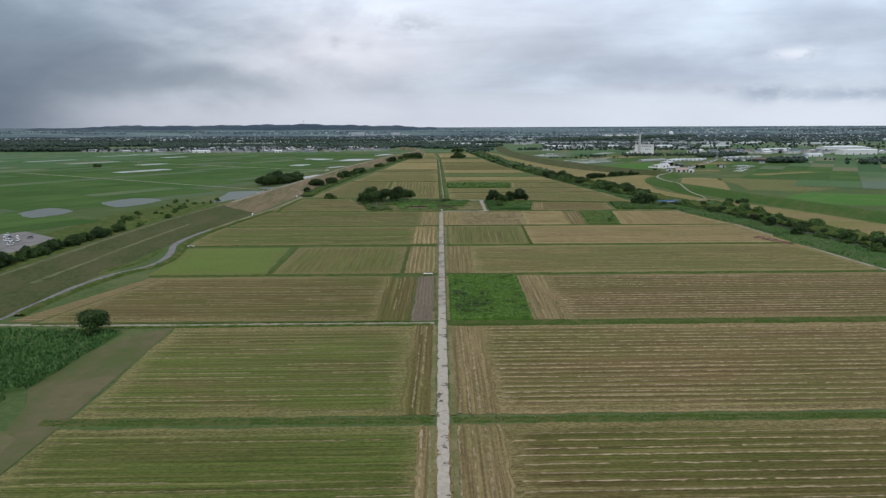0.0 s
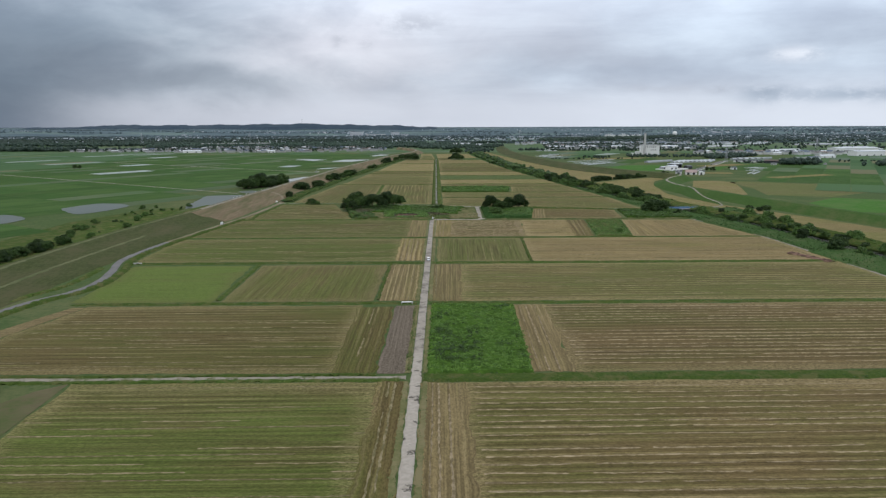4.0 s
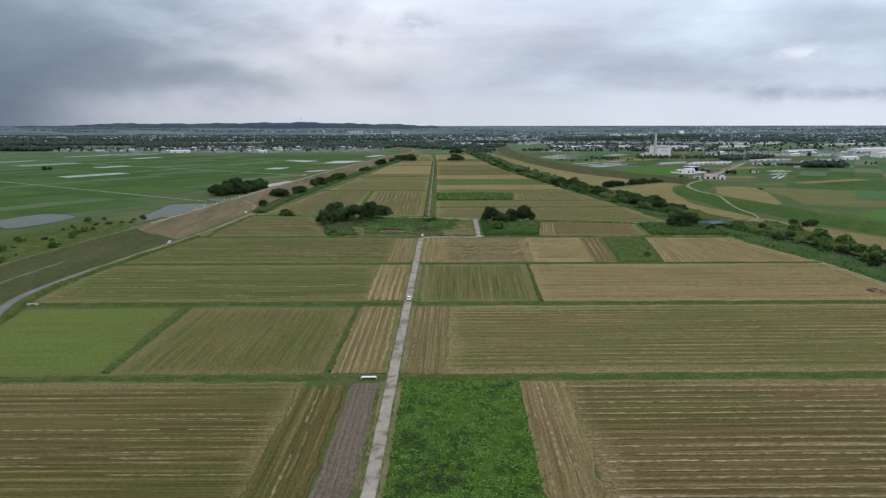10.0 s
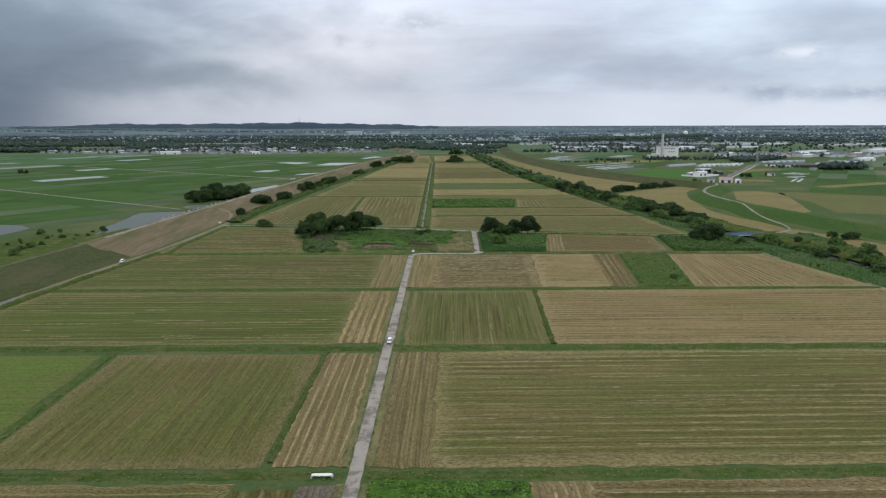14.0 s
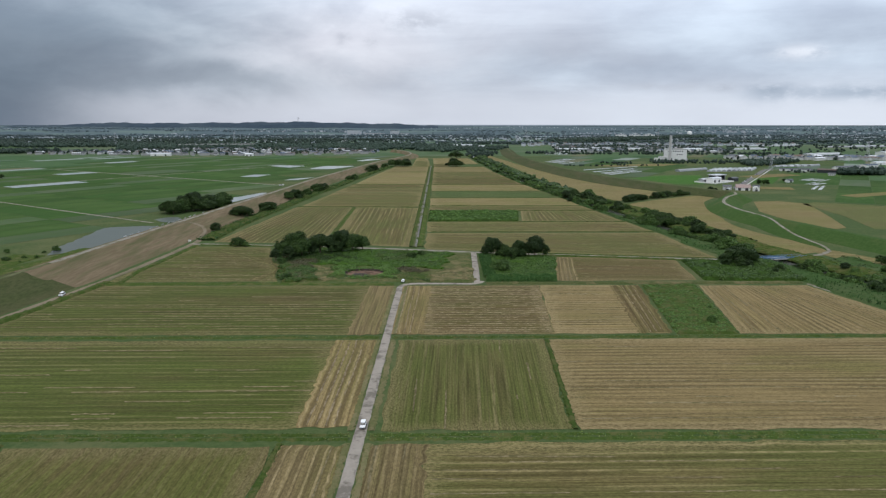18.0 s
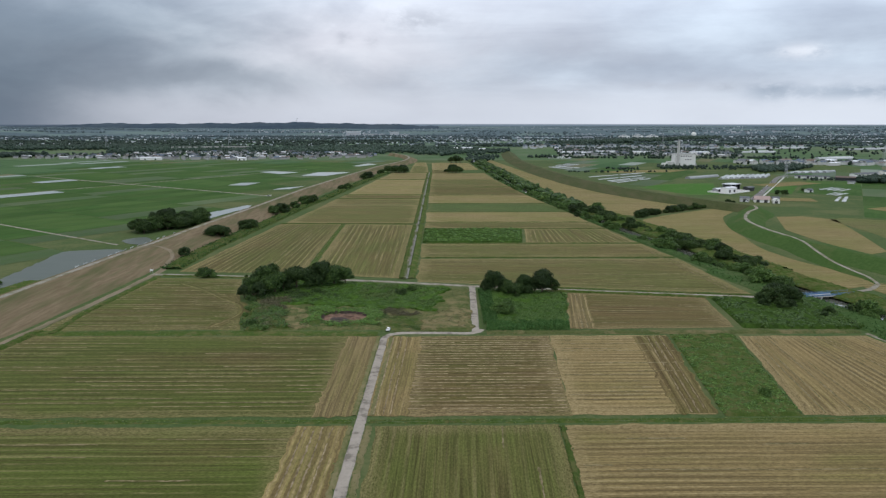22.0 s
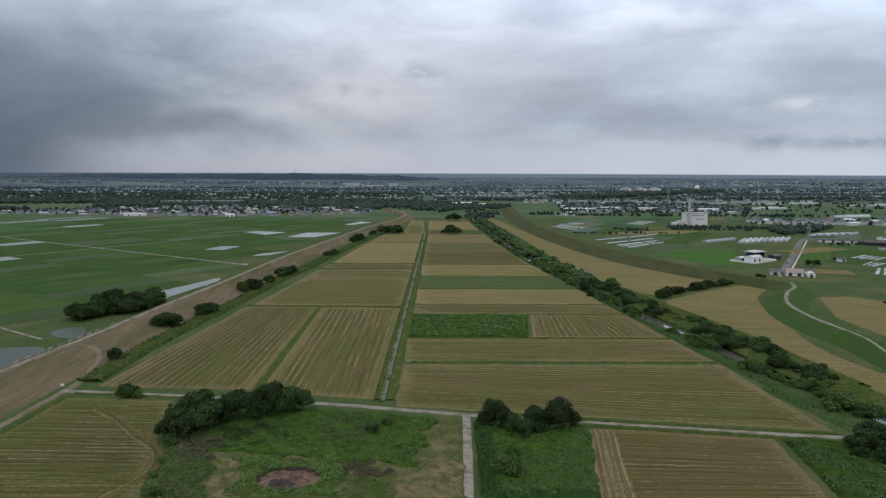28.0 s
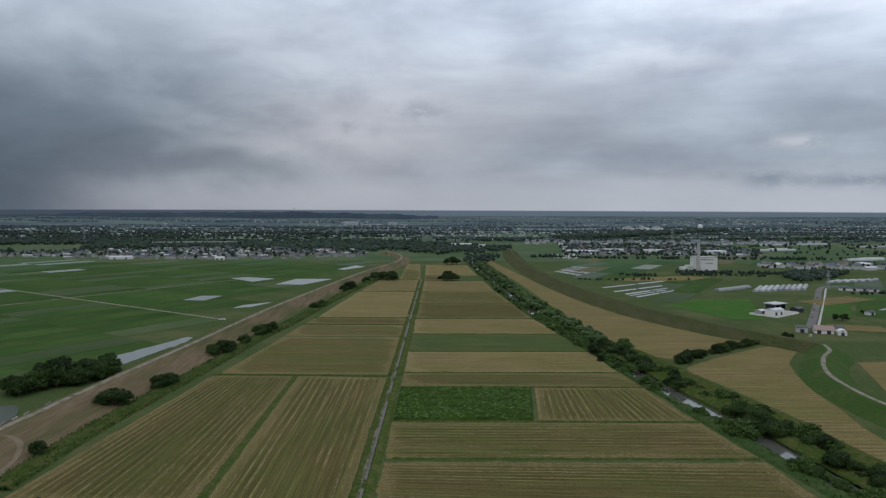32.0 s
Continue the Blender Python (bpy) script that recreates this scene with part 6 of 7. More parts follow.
for q, n in (([(289, 1686), (238, 1575), (267, 1483), (379, 1598)], 3), ([(255, 1345), (279, 1238), (350, 1308), (381, 1440)], 2),
             ([(290, 1875), (335, 1853), (372, 1968), (301, 2010)], 3), ([(525, 1126), (509, 1152), (542, 1178), (558, 1156)], 1), ([(489, 1076), (483, 1099), (509, 1127), (522, 1102)], 1), ([(464, 1014), (442, 1037), (470, 1069), (499, 1067)], 1)):
    q = [np.array(p, dtype=float) for p in q]
    n = 4 * n
    for k in range(n):
        a, c = (k + 0.08) / n, (k + RNG.uniform(0.45, 0.85)) / n
        if RNG.random() < 0.78:
            e = [q[0] * (1 - a) + q[1] * a, q[0] * (1 - c) + q[1] * c, q[3] * (1 - c) + q[2] * c, q[3] * (1 - a) + q[2] * a]
            cut = RNG.uniform(0.35, 0.65)
            for u0, u1 in ((RNG.uniform(0, 0.08), cut - 0.02), (cut + 0.02, RNG.uniform(0.8, 1.0))):
                sheet_quad("film_field", FILM, [e[0] * (1 - u0) + e[3] * u0, e[1] * (1 - u0) + e[2] * u0, e[1] * (1 - u1) + e[2] * u1, e[0] * (1 - u1) + e[3] * u1], M_FILM, 0.26, "field")


# ---- town and distance ----
def house_mesh(w, d, h, rh, over=0.6):
    """Walls with a gabled top, and a roof slab with eaves."""
    x, y = w / 2, d / 2
    wall = ([(-x, -y, 0), (x, -y, 0), (x, y, 0), (-x, y, 0), (-x, -y, h), (x, -y, h), (x, y, h), (-x, y, h), (-x, 0, h + rh), (x, 0, h + rh)],
            [(0, 1, 5, 4), (2, 3, 7, 6), (1, 2, 6, 9, 5), (3, 0, 4, 8, 7)])
    xo, yo, k = x + over, y + over, rh * over / y
    t = 0.25
    roof = ([(-xo, -yo, h - k), (xo, -yo, h - k), (xo, 0, h + rh + t), (-xo, 0, h + rh + t), (xo, yo, h - k), (-xo, yo, h - k), (-xo, -yo, h - k - t), (xo, -yo, h - k - t), (xo, yo, h - k - t), (-xo, yo, h - k - t), (-xo, 0, h + rh - 0.1), (xo, 0, h + rh - 0.1)],
            [(0, 1, 2, 3), (3, 2, 4, 5), (6, 7, 1, 0), (5, 4, 8, 9), (1, 7, 11, 2), (2, 11, 8, 4), (0, 3, 10, 6), (3, 5, 9, 10)])
    return wall, roof


HR = np.random.default_rng(404)
HOUSES = []
for w, d, h, rh, wm, rm, wn in ((11, 8.5, 5.4, 2.2, M_CREAM, M_ROOFG, 4), (13, 9, 5.6, 2.6, M_CREAM, M_ROOFB, 5), (9.5, 8, 5.6, 1.9, M_WHITE, M_ROOFG, 3), (12, 9.5, 3.6, 2.6, M_CREAM, M_ROOFR, 4), (14, 9, 4.6, 1.6, M_CREAM, M_ROOFG, 4), (10, 9, 5.6, 1.6, M_GREYWALL, M_ROOFR, 3)):
    hs = thing("house", Matrix.Identity(4), "", "house")
    wall, roof = house_mesh(w, d, h, rh)
    mesh_ob("wall", *wall, wm, hs)
    mesh_ob("roof", *roof, rm, hs)
    for k in range(wn):
        xk = -w / 2 + w * (k + 0.5) / wn
        bmw = bmesh.new()
        box(bmw, xk - 0.8, -d / 2 - 0.06, 0.9, xk + 0.8, -d / 2 + 0.02, 2.4)
        bm_ob("window", bmw, M_GLASS, hs)
    HOUSES.append(hs)
HUSED = set()


def put_house(x, y, turn, label, group):
    src = HOUSES[int(HR.integers(len(HOUSES)))]
    s = HR.uniform(0.7, 1.0)
    m = Matrix.LocRotScale((x, y, land(x, y)), Euler((0, 0, turn)), (s, s, s))
    if src.name in HUSED:
        ob = copy_thing(src, m)
    else:
        ob = src
        ob.matrix_basis = m
        HUSED.add(src.name)
    return tagged(ob, label, "house", group)


TOWN_L = [(-1000, 1900), (-700, 1845), (-420, 1822), (-240, 1850), (-120, 1930), (-110, 2040), (-260, 2150), (-420, 2240), (-700, 2130)]
TOWN_R = [(330, 1960), (560, 1960), (760, 1930), (830, 2150), (700, 2350), (400, 2420)]
for x, y in scatter(TOWN_L, 130, HR):
    put_house(x, y, HR.choice([0.3, 0.3 + math.pi / 2]) + HR.normal(0, 0.1), "small tiled house in the village by the paddies", "village by the paddies")
for x, y in scatter(TOWN_R, 85, HR):
    put_house(x, y, HR.choice([-0.4, -0.4 + math.pi / 2]) + HR.normal(0, 0.1), "small tiled house in the town beyond the river", "town beyond the river")
for x, y, tn in ((600, 1230, -0.5), (660, 1250, -0.5), (690, 1230, 0.9), (640, 1290, -0.5), (720, 1300, -0.5), (150, 2250, 0.1)):
    put_house(x, y, tn, "tiled house among farm plots", "houses among farm plots")


def far_stuff(name, label, poly, n, template, size, mats, seed, category):
    """Many small things far off in one mesh."""
    rng = np.random.default_rng(seed)
    p = scatter(poly, n, rng)
    V, F, MI, base = [], [], [], 0
    for x, y in p:
        z = land(x, y)
        tv, tf = template[int(rng.integers(len(template)))]
        a, s = rng.uniform(0, 6.28) if category != "houses" else rng.choice([0.2, 1.77]) + rng.normal(0, 0.1), rng.uniform(*size)
        c, sn = math.cos(a) * s, math.sin(a) * s
        q = np.column_stack([tv[:, 0] * c - tv[:, 1] * sn + x, tv[:, 0] * sn + tv[:, 1] * c + y, tv[:, 2] * s * rng.uniform(0.85, 1.2) + z])
        V.append(q)
        mi = rng.integers(0, len(mats) - 1) if category == "houses" else 0
        for f, isroof in tf:
            F.append([base + i for i in f])
            MI.append(1 + mi if isroof else 0)
        base += len(q)
    ob = mesh_ob(name, np.concatenate(V), F, mats[0])
    for m in mats[1:]:
        ob.data.materials.append(m)
    ob.data.polygons.foreach_set("material_index", np.array(MI, dtype=np.int32))
    ob.data.update()
    return tagged(ob, label, category, kind="stuff")


def tree_template(seed):
    rng = np.random.default_rng(seed)
    v, f = [], []
    for k in range(4):
        c = np.array([rng.uniform(-2.6, 2.6), rng.uniform(-2.6, 2.6), rng.uniform(2.6, 6.0)])
        f += [([int(i) + k * len(ICO_V) for i in q], False) for q in ICO_F]
        v.append(c + ICO_V * rng.uniform(2.3, 3.4) * rng.uniform(0.75, 1.2, (len(ICO_V), 1)) * np.array([1, 1, 0.95]))
    v = np.concatenate(v)
    v[:, 2] = np.maximum(v[:, 2], 0)
    return v, f


def house_template(w, d, h, rh):
    wall, roof = house_mesh(w, d, h, rh)
    return np.array(wall[0] + roof[0], dtype=float), [(f, False) for f in wall[1]] + [([i + len(wall[0]) for i in f], True) for f in roof[1][:2]]


TT = [tree_template(k) for k in range(5)]
HT = [house_template(11, 8.5, 5.4, 2.2), house_template(14, 9, 5.6, 2.0), house_template(9, 8, 5.6, 1.8), house_template(22, 12, 5.5, 1.5)]
V, F = [], []
for k in range(70):
    y = 965 + 480 * k / 70
    if not 1105 < y < 1140:
        FAR_BANK.append((float(river_x(y)) - 4.5 - (k * 7 % 5) * 0.6, y, 0.42 + (k * 3 % 7) * 0.05))
for k, (x, y, s) in enumerate(FAR_BANK):
    tv, tf = TT[k % 5]
    a = k * 2.4
    c, sn = math.cos(a) * s, math.sin(a) * s
    F += [[i + len(V) * len(tv) for i in f] for f, _ in tf]
    V.append(np.column_stack([tv[:, 0] * c - tv[:, 1] * sn + x, tv[:, 0] * sn + tv[:, 1] * c + y, tv[:, 2] * s * 0.8 - 0.6]))
tagged(mesh_ob("riverside_wood", np.concatenate(V), F, L_TREE), "continuous dark trees along the far reach of the river", "woods", kind="stuff")
WOODS = "far dark woods and garden trees"
VILLAGE_WOODS = [([(-1000, 1895), (-420, 1850), (-120, 1950), (-130, 2180), (-420, 2300), (-720, 2180)], 520, (0.6, 1.15)),
           ([(-860, 2130), (-420, 2180), (-110, 2060), (-60, 2160), (-400, 2420), (-860, 2300)], 700, (0.9, 1.6)),
           ([(-1700, 2280), (-600, 2330), (-580, 2440), (-1800, 2480)], 800, (1.0, 1.7)),
           ([(-1700, 1960), (-980, 1910), (-900, 1980), (-1700, 2100)], 1000, (1.0, 1.7)),
           ([(-340, 2230), (-60, 2120), (40, 1960), (130, 2080), (160, 2300), (-100, 2550), (-330, 2500)], 750, (0.9, 1.6)),
           ([(330, 1960), (760, 1930), (860, 2150), (800, 2380), (400, 2440)], 820, (0.6, 1.2)),
           ([(240, 1890), (420, 1850), (900, 1830), (900, 1850), (420, 1875), (245, 1915)], 150, (0.6, 1.0)),
           ([(250, 1440), (420, 1440), (420, 1446), (252, 1448)], 26, (0.35, 0.55))]
TOWN_WOODS = [([(420, 2740), (560, 2720), (1360, 3490), (1330, 3570), (530, 2810)], 1000, (1.4, 2.2)),
           ([(700, 1700), (1100, 1760), (1100, 1775), (700, 1716)], 70, (0.5, 0.9)),
           ([(560, 1270), (900, 1330), (900, 1342), (560, 1280)], 40, (0.4, 0.7)),
           ([(860, 1960), (1800, 1800), (1800, 2500), (900, 2400)], 260, (0.6, 1.2)),
           ([(180, 2560), (1750, 2760), (1760, 2830), (180, 2620)], 420, (0.9, 1.4)),
           ([(571, 1411), (656, 1477), (732, 1565), (640, 1560), (581, 1513)], 190, (0.7, 1.15)),
           ([(440, 1553), (643, 1521), (645, 1531), (442, 1563)], 75, (0.5, 0.9)),
           ([(615, 1226), (680, 1226), (690, 1255), (622, 1258)], 60, (1.0, 1.5))]
PLAIN_WOODS = [([(425, 1520), (560, 1490), (565, 1500), (430, 1534)], 40, (0.45, 0.7)),
           ([(100, 1880), (225, 2160), (260, 2300), (120, 2200)], 90, (0.8, 1.3)),
           ([(95, 1760), (150, 1760), (190, 1990), (110, 1900)], 70, (0.7, 1.2)),
           ([(330, 1500), (385, 1490), (390, 1512), (335, 1520)], 24, (0.5, 0.7)),
           ([(720, 1180), (760, 1150), (900, 1240), (860, 1300)], 40, (0.8, 1.2)),
           ([(620, 1640), (1300, 1560), (1320, 1640), (640, 1720)], 90, (0.6, 1.1))]
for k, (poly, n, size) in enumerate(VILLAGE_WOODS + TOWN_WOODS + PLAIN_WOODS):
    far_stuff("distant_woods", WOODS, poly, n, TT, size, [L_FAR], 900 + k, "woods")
BELT = np.random.default_rng(77)


def belts(n, y0, y1, lo, hi, trees, size, mats, template, category, name, label):
    """Long low belts of woods or rows of houses across the far plain, smaller towards the skyline."""
    spots, sizes = [], []
    for k in range(n):
        y = y0 + (y1 - y0) * ((k + BELT.uniform(0, 1)) / n) ** 1.1
        x, half = BELT.uniform(lo, hi) * y, BELT.uniform(60, 420)
        for q in range(int(trees * half / 200)):
            spots.append((x + BELT.uniform(-half, half), y + BELT.normal(0, 9) + 0.02 * half * math.sin(q)))
            sizes.append(BELT.uniform(*size) * np.interp(y, [4300, 4500, 4700, 4900], [1.0, 0.6, 0.44, 0.35]))
    V, F, MI, base = [], [], [], 0
    for (x, y), s in zip(spots, sizes):
        tv, tf = template[int(BELT.integers(len(template)))]
        a = BELT.uniform(0, 6.28) if category == "woods" else BELT.choice([0.2, 1.77]) + BELT.normal(0, 0.1)
        c, sn = math.cos(a) * s, math.sin(a) * s
        V.append(np.column_stack([tv[:, 0] * c - tv[:, 1] * sn + x, tv[:, 0] * sn + tv[:, 1] * c + y, tv[:, 2] * s * (0.8 if category == "woods" else 1.0) + land(x, y)]))
        mi = 1 + int(BELT.integers(len(mats) - 1)) if len(mats) > 1 else 0
        for f, isroof in tf:
            F.append([base + i for i in f])
            MI.append(mi if isroof else 0)
        base += len(tv)
    ob = mesh_ob(name, np.concatenate(V), F, mats[0])
    for m in mats[1:]:
        ob.data.materials.append(m)
    ob.data.polygons.foreach_set("material_index", np.array(MI, dtype=np.int32))
    ob.data.update()
    return tagged(ob, label, category, kind="stuff")


# belts step from L_FAR to L_HAZE, haze being in the leaf colour
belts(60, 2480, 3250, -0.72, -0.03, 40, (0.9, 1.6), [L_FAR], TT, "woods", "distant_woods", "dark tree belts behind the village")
belts(40, 2560, 3300, 0.0, 0.72, 30, (0.8, 1.4), [L_MIST], TT, "woods", "distant_woods", "belts of trees tinted misty blue across the far plain")
belts(80, 3100, 4000, -0.72, 0.72, 36, (0.9, 1.5), [L_MIST], TT, "woods", "distant_woods", "belts of trees tinted misty blue across the far plain")
belts(150, 3900, 4880, -0.72, 0.72, 36, (0.9, 1.5), [L_HAZE], TT, "woods", "distant_woods", "thin tree belts tinted hazy blue below the skyline")
belts(130, 2650, 4800, -0.72, 0.72, 12, (0.5, 0.85), [M_FARWALL, M_ROOFM, M_ROOFM, M_FARWALL], HT, "houses", "distant_houses", "distant spread of tiled town houses")
far_stuff("distant_houses", "closely set tiled village houses", TOWN_L, 400, HT, (0.6, 0.95), [M_CREAM, M_ROOFG, M_ROOFB, M_ROOFG, M_ROOFR, M_ROOFG, M_ROOFW], 961, "houses")
far_stuff("distant_houses", "closely set tiled town houses", TOWN_R, 330, HT, (0.6, 0.95), [M_CREAM, M_ROOFG, M_ROOFB, M_ROOFG, M_ROOFR, M_ROOFG, M_ROOFW], 962, "houses")
far_stuff("distant_houses", "spread of small houses beyond the town", [(300, 2420), (1000, 2380), (1300, 2560), (340, 2640)], 160, HT, (0.7, 1.1), [M_FARWALL, M_ROOFG, M_ROOFB, M_ROOFG, M_ROOFR, M_ROOFM], 964, "houses")
far_stuff("distant_houses", "houses scattered among farm plots", [(600, 1640), (1300, 1560), (1350, 1640), (640, 1730)], 90, HT, (0.85, 1.15), [M_CREAM, M_ROOFG, M_ROOFB, M_ROOFG, M_ROOFR, M_ROOFG, M_ROOFW], 963, "houses")

# wooded ridge on the skyline, its haze painted into the slate blue colour
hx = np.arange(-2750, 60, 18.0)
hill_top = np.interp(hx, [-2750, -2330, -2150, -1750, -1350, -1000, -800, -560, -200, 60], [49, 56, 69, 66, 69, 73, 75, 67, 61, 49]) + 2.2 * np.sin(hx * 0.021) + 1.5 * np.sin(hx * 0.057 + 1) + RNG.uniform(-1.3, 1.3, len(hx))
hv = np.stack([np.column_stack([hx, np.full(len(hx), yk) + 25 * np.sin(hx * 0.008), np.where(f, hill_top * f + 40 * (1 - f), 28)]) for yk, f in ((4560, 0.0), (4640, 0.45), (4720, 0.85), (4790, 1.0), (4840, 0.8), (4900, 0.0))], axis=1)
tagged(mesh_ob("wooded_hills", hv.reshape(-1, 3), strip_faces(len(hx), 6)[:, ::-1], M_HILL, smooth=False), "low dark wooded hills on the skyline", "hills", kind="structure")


# ---- buildings and works ----
def block(name, x0, y0, z0, x1, y1, z1, mat, parent, label="", bev=0.0):
    bm = bmesh.new()
    box(bm, x0, y0, z0, x1, y1, z1, bev)
    return bm_ob(name, bm, mat, parent, label)


# waste plant with tall chimney
plant_hall = thing("waste_plant", pose(504, 1614, 0, 0, 0, -4), "tall white waste plant with rows of small windows", "plant building")
block("main_block", -17.5, -12, 0, 21.5, 12, 23, M_WHITE, plant_hall)
block("roof_parapet", -17.8, -12.3, 22.2, 21.8, 12.3, 23.5, M_CREAM, plant_hall)
block("annex", -28, -9, 0, -17.55, 10, 8, M_CREAM, plant_hall)
block("annex", -37, -6, 0, -28.05, 9, 5, M_WHITE, plant_hall)
block("low_hall", 21.55, -5, 0, 26, 10, 5, M_GREYWALL, plant_hall)
for k in range(7):
    block("window", -15 + 4.4 * k, -12.12, 18, -12.4 + 4.4 * k, -11.95, 19.7, M_GLASS, plant_hall)
for k in range(3):
    block("window", 2 + 4.4 * k, -12.12, 11.5, 4.4 + 4.4 * k, -11.95, 13.2, M_GLASS, plant_hall)
block("gate", -14, -12.15, 0, -7, -11.95, 6, M_DARK, plant_hall)
stack = thing("chimney_stack", pose(488, 1592, 0), "tall pale concrete chimney beside the waste plant", "chimney")
bm = bmesh.new()
tube(bm, (0, 0, 0), (0, 0, 48), 3.3, 2.4, 8)
bm_ob("shaft", bm, M_CONC, stack)
bm = bmesh.new()
tube(bm, (0, 0, 48), (0, 0, 50.5), 2.5, 2.4, 8)
bm_ob("cap", bm, M_GREYWALL, stack)

# yard with white halls
yard = thing("paved_yard", pose(385, 1123, 0, 0, 0, 38), "walled pale yard with concrete paving", "yard")
block("paving", -23, -14, 0, 23, 14, 0.5, M_CONC, yard)
for x0, y0, x1, y1 in ((-23.3, -14.3, 23.3, -14), (-23.3, 14, 23.3, 14.3), (-23.3, -14, -23, 14), (23, -14, 23.3, 14)):
    block("wall", x0, y0, 0, x1, y1, 1.6, M_WHITE, yard)


def hall(x, y, turn, w, d, h, rh, wall_mat, roof_mat, label, doors=2, z=0.0):
    t = thing("hall", pose(x, y, z, 0, 0, turn), label, "building")
    wall, roof = house_mesh(w, d, h, rh, 0.5)
    mesh_ob("wall", *wall, wall_mat, t)
    mesh_ob("roof", *roof, roof_mat, t)
    for k in range(doors):
        xk = -w / 2 + w * (k + 0.5) / doors
        block("door", xk - 1.6, -d / 2 - 0.08, 0.0, xk + 1.6, -d / 2 + 0.03, 3.0, M_DARK, t)
    return t


hall(382, 1117, 30, 17, 10, 5.5, 0.9, M_WHITE, M_ROOFW, "low white hall with pale metal roof", 2, 0.5)
hall(370, 1122, 30, 8, 7, 3.6, 0.8, M_GREYWALL, M_ROOFW, "small grey store beside a white hall", 1, 0.5)
shed = thing("open_shed", pose(399, 1149, 0, 0, 0, 30), "dark open-fronted shed with a pale flat roof", "shed")
block("back_wall", -9, 5.6, 0, 9, 6, 7, M_GREYWALL, shed)
for k in (-9, -0.2, 8.6):
    block("post", k, -6, 0, k + 0.4, -5.6, 7, M_STEEL, shed)
# sides take the near-black colour, for the shaded inside of the shed
for k in (-9, 8.8):
    block("side_wall", k, -5.5, 0, k + 0.2, 5.55, 7, M_DARK, shed)
block("roof", -10, -7, 7, 10, 7, 7.9, M_ROOFW, shed)
hall(415, 1136, 30, 11, 8, 4.5, 1.0, M_DARK, M_ROOFG, "dark shed with a grey roof", 1)

# farmhouse at the levee bend
hall(375, 1018, -20, 15, 10, 3.4, 3.0, M_WHITE, M_ROOFP, "white farmhouse with a wide pinkish-brown roof", 2)
arch = thing("arched_barn", Matrix.Translation((386, 1009, 0)) @ Euler((0, 0, radians(-20))).to_matrix().to_4x4() @ Matrix.Scale(0.74, 4), "white barn with a rounded arched roof", "barn")
bm = bmesh.new()
prof = [(-4.5, 0), (-4.5, 3.6)] + [(-4.5 * math.cos(k * math.pi / 10), 3.6 + 3.0 * math.sin(k * math.pi / 10)) for k in range(1, 10)] + [(4.5, 3.6), (4.5, 0)]
a = [bm.verts.new((x, -6, z)) for x, z in prof]
c = [bm.verts.new((x, 6, z)) for x, z in prof]
for k in range(len(prof) - 1):
    bm.faces.new((a[k], a[k + 1], c[k + 1], c[k]))
bm.faces.new(list(reversed(a)))
bm.faces.new(c)
bm_ob("shell", bm, M_WHITE, arch)
block("door", -1.8, -6.1, 0, 1.8, -5.95, 3.4, M_DARK, arch)
block("window", -0.9, -6.1, 4.2, 0.9, -5.95, 5.2, M_GLASS, arch)
hall(359, 1023, -20, 9, 8, 4.6, 0.9, M_CREAM, M_ROOFG, "small cream outbuilding by the farmhouse", 1)
hall(394, 1026, -20, 7, 6, 3.5, 1.4, M_WHITE, M_ROOFG, "small white outbuilding by the farmhouse", 1)
bt = thing("blue_shelter", pose(316, 990, 0.3, 0, 0, -35), "low open shelter with blue sheeting", "shelter")
block("roof", -7, -3, 2.6, 7, 3, 2.9, M_BLUE, bt)
for k in (-6.6, -2.2, 2.2, 6.4):
    for q in (-2.8, 2.6):
        block("post", k, q, 0, k + 0.2, q + 0.2, 2.6, M_STEEL, bt)


# greenhouses
def tunnel(x, y, turn, w, l, h, label="long plastic greenhouse tunnel", group="greenhouses"):
    t = thing("greenhouse", pose(x, y, 0, 0, 0, turn), label, "greenhouse", group)
    bm = bmesh.new()
    n = 8
    pr = [(-w / 2 * math.cos(k * math.pi / n), h * math.sin(k * math.pi / n) ** 0.8) for k in range(n + 1)]
    a = [bm.verts.new((-l / 2, u, z)) for u, z in pr]
    c = [bm.verts.new((l / 2, u, z)) for u, z in pr]
    for k in range(n):
        bm.faces.new((a[k], c[k], c[k + 1], a[k + 1]))
    bm.faces.new(a)
    bm.faces.new(list(reversed(c)))
    bm_ob("cover", bm, M_FILM, t)
    block("door", l / 2 - 0.05, -1, 0, l / 2 + 0.06, 1, 2, M_GREYWALL, t)
    return t


tunnel(434, 1332, 35, 9, 74, 3.6)
for k in range(9):
    tunnel(466 + 9.2 * k, 1326 + 2.6 * k + 3, 58, 6.2, 62, 3.0)
for k in range(6):
    tunnel(620 + 14 * k, 1420 + 4 * k, 40, 7, 40, 3.2)
for x, y, l in ((900, 2150, 110), (930, 2185, 70), (1120, 2420, 150), (1010, 2400, 90), (1330, 2330, 260), (1420, 2390, 200), (930, 1840, 90), (960, 1865, 60), (1180, 1900, 120), (1250, 2050, 90)):
    tunnel(x, y, 12, 16, l, 4.5, "long row of pale greenhouses far off")

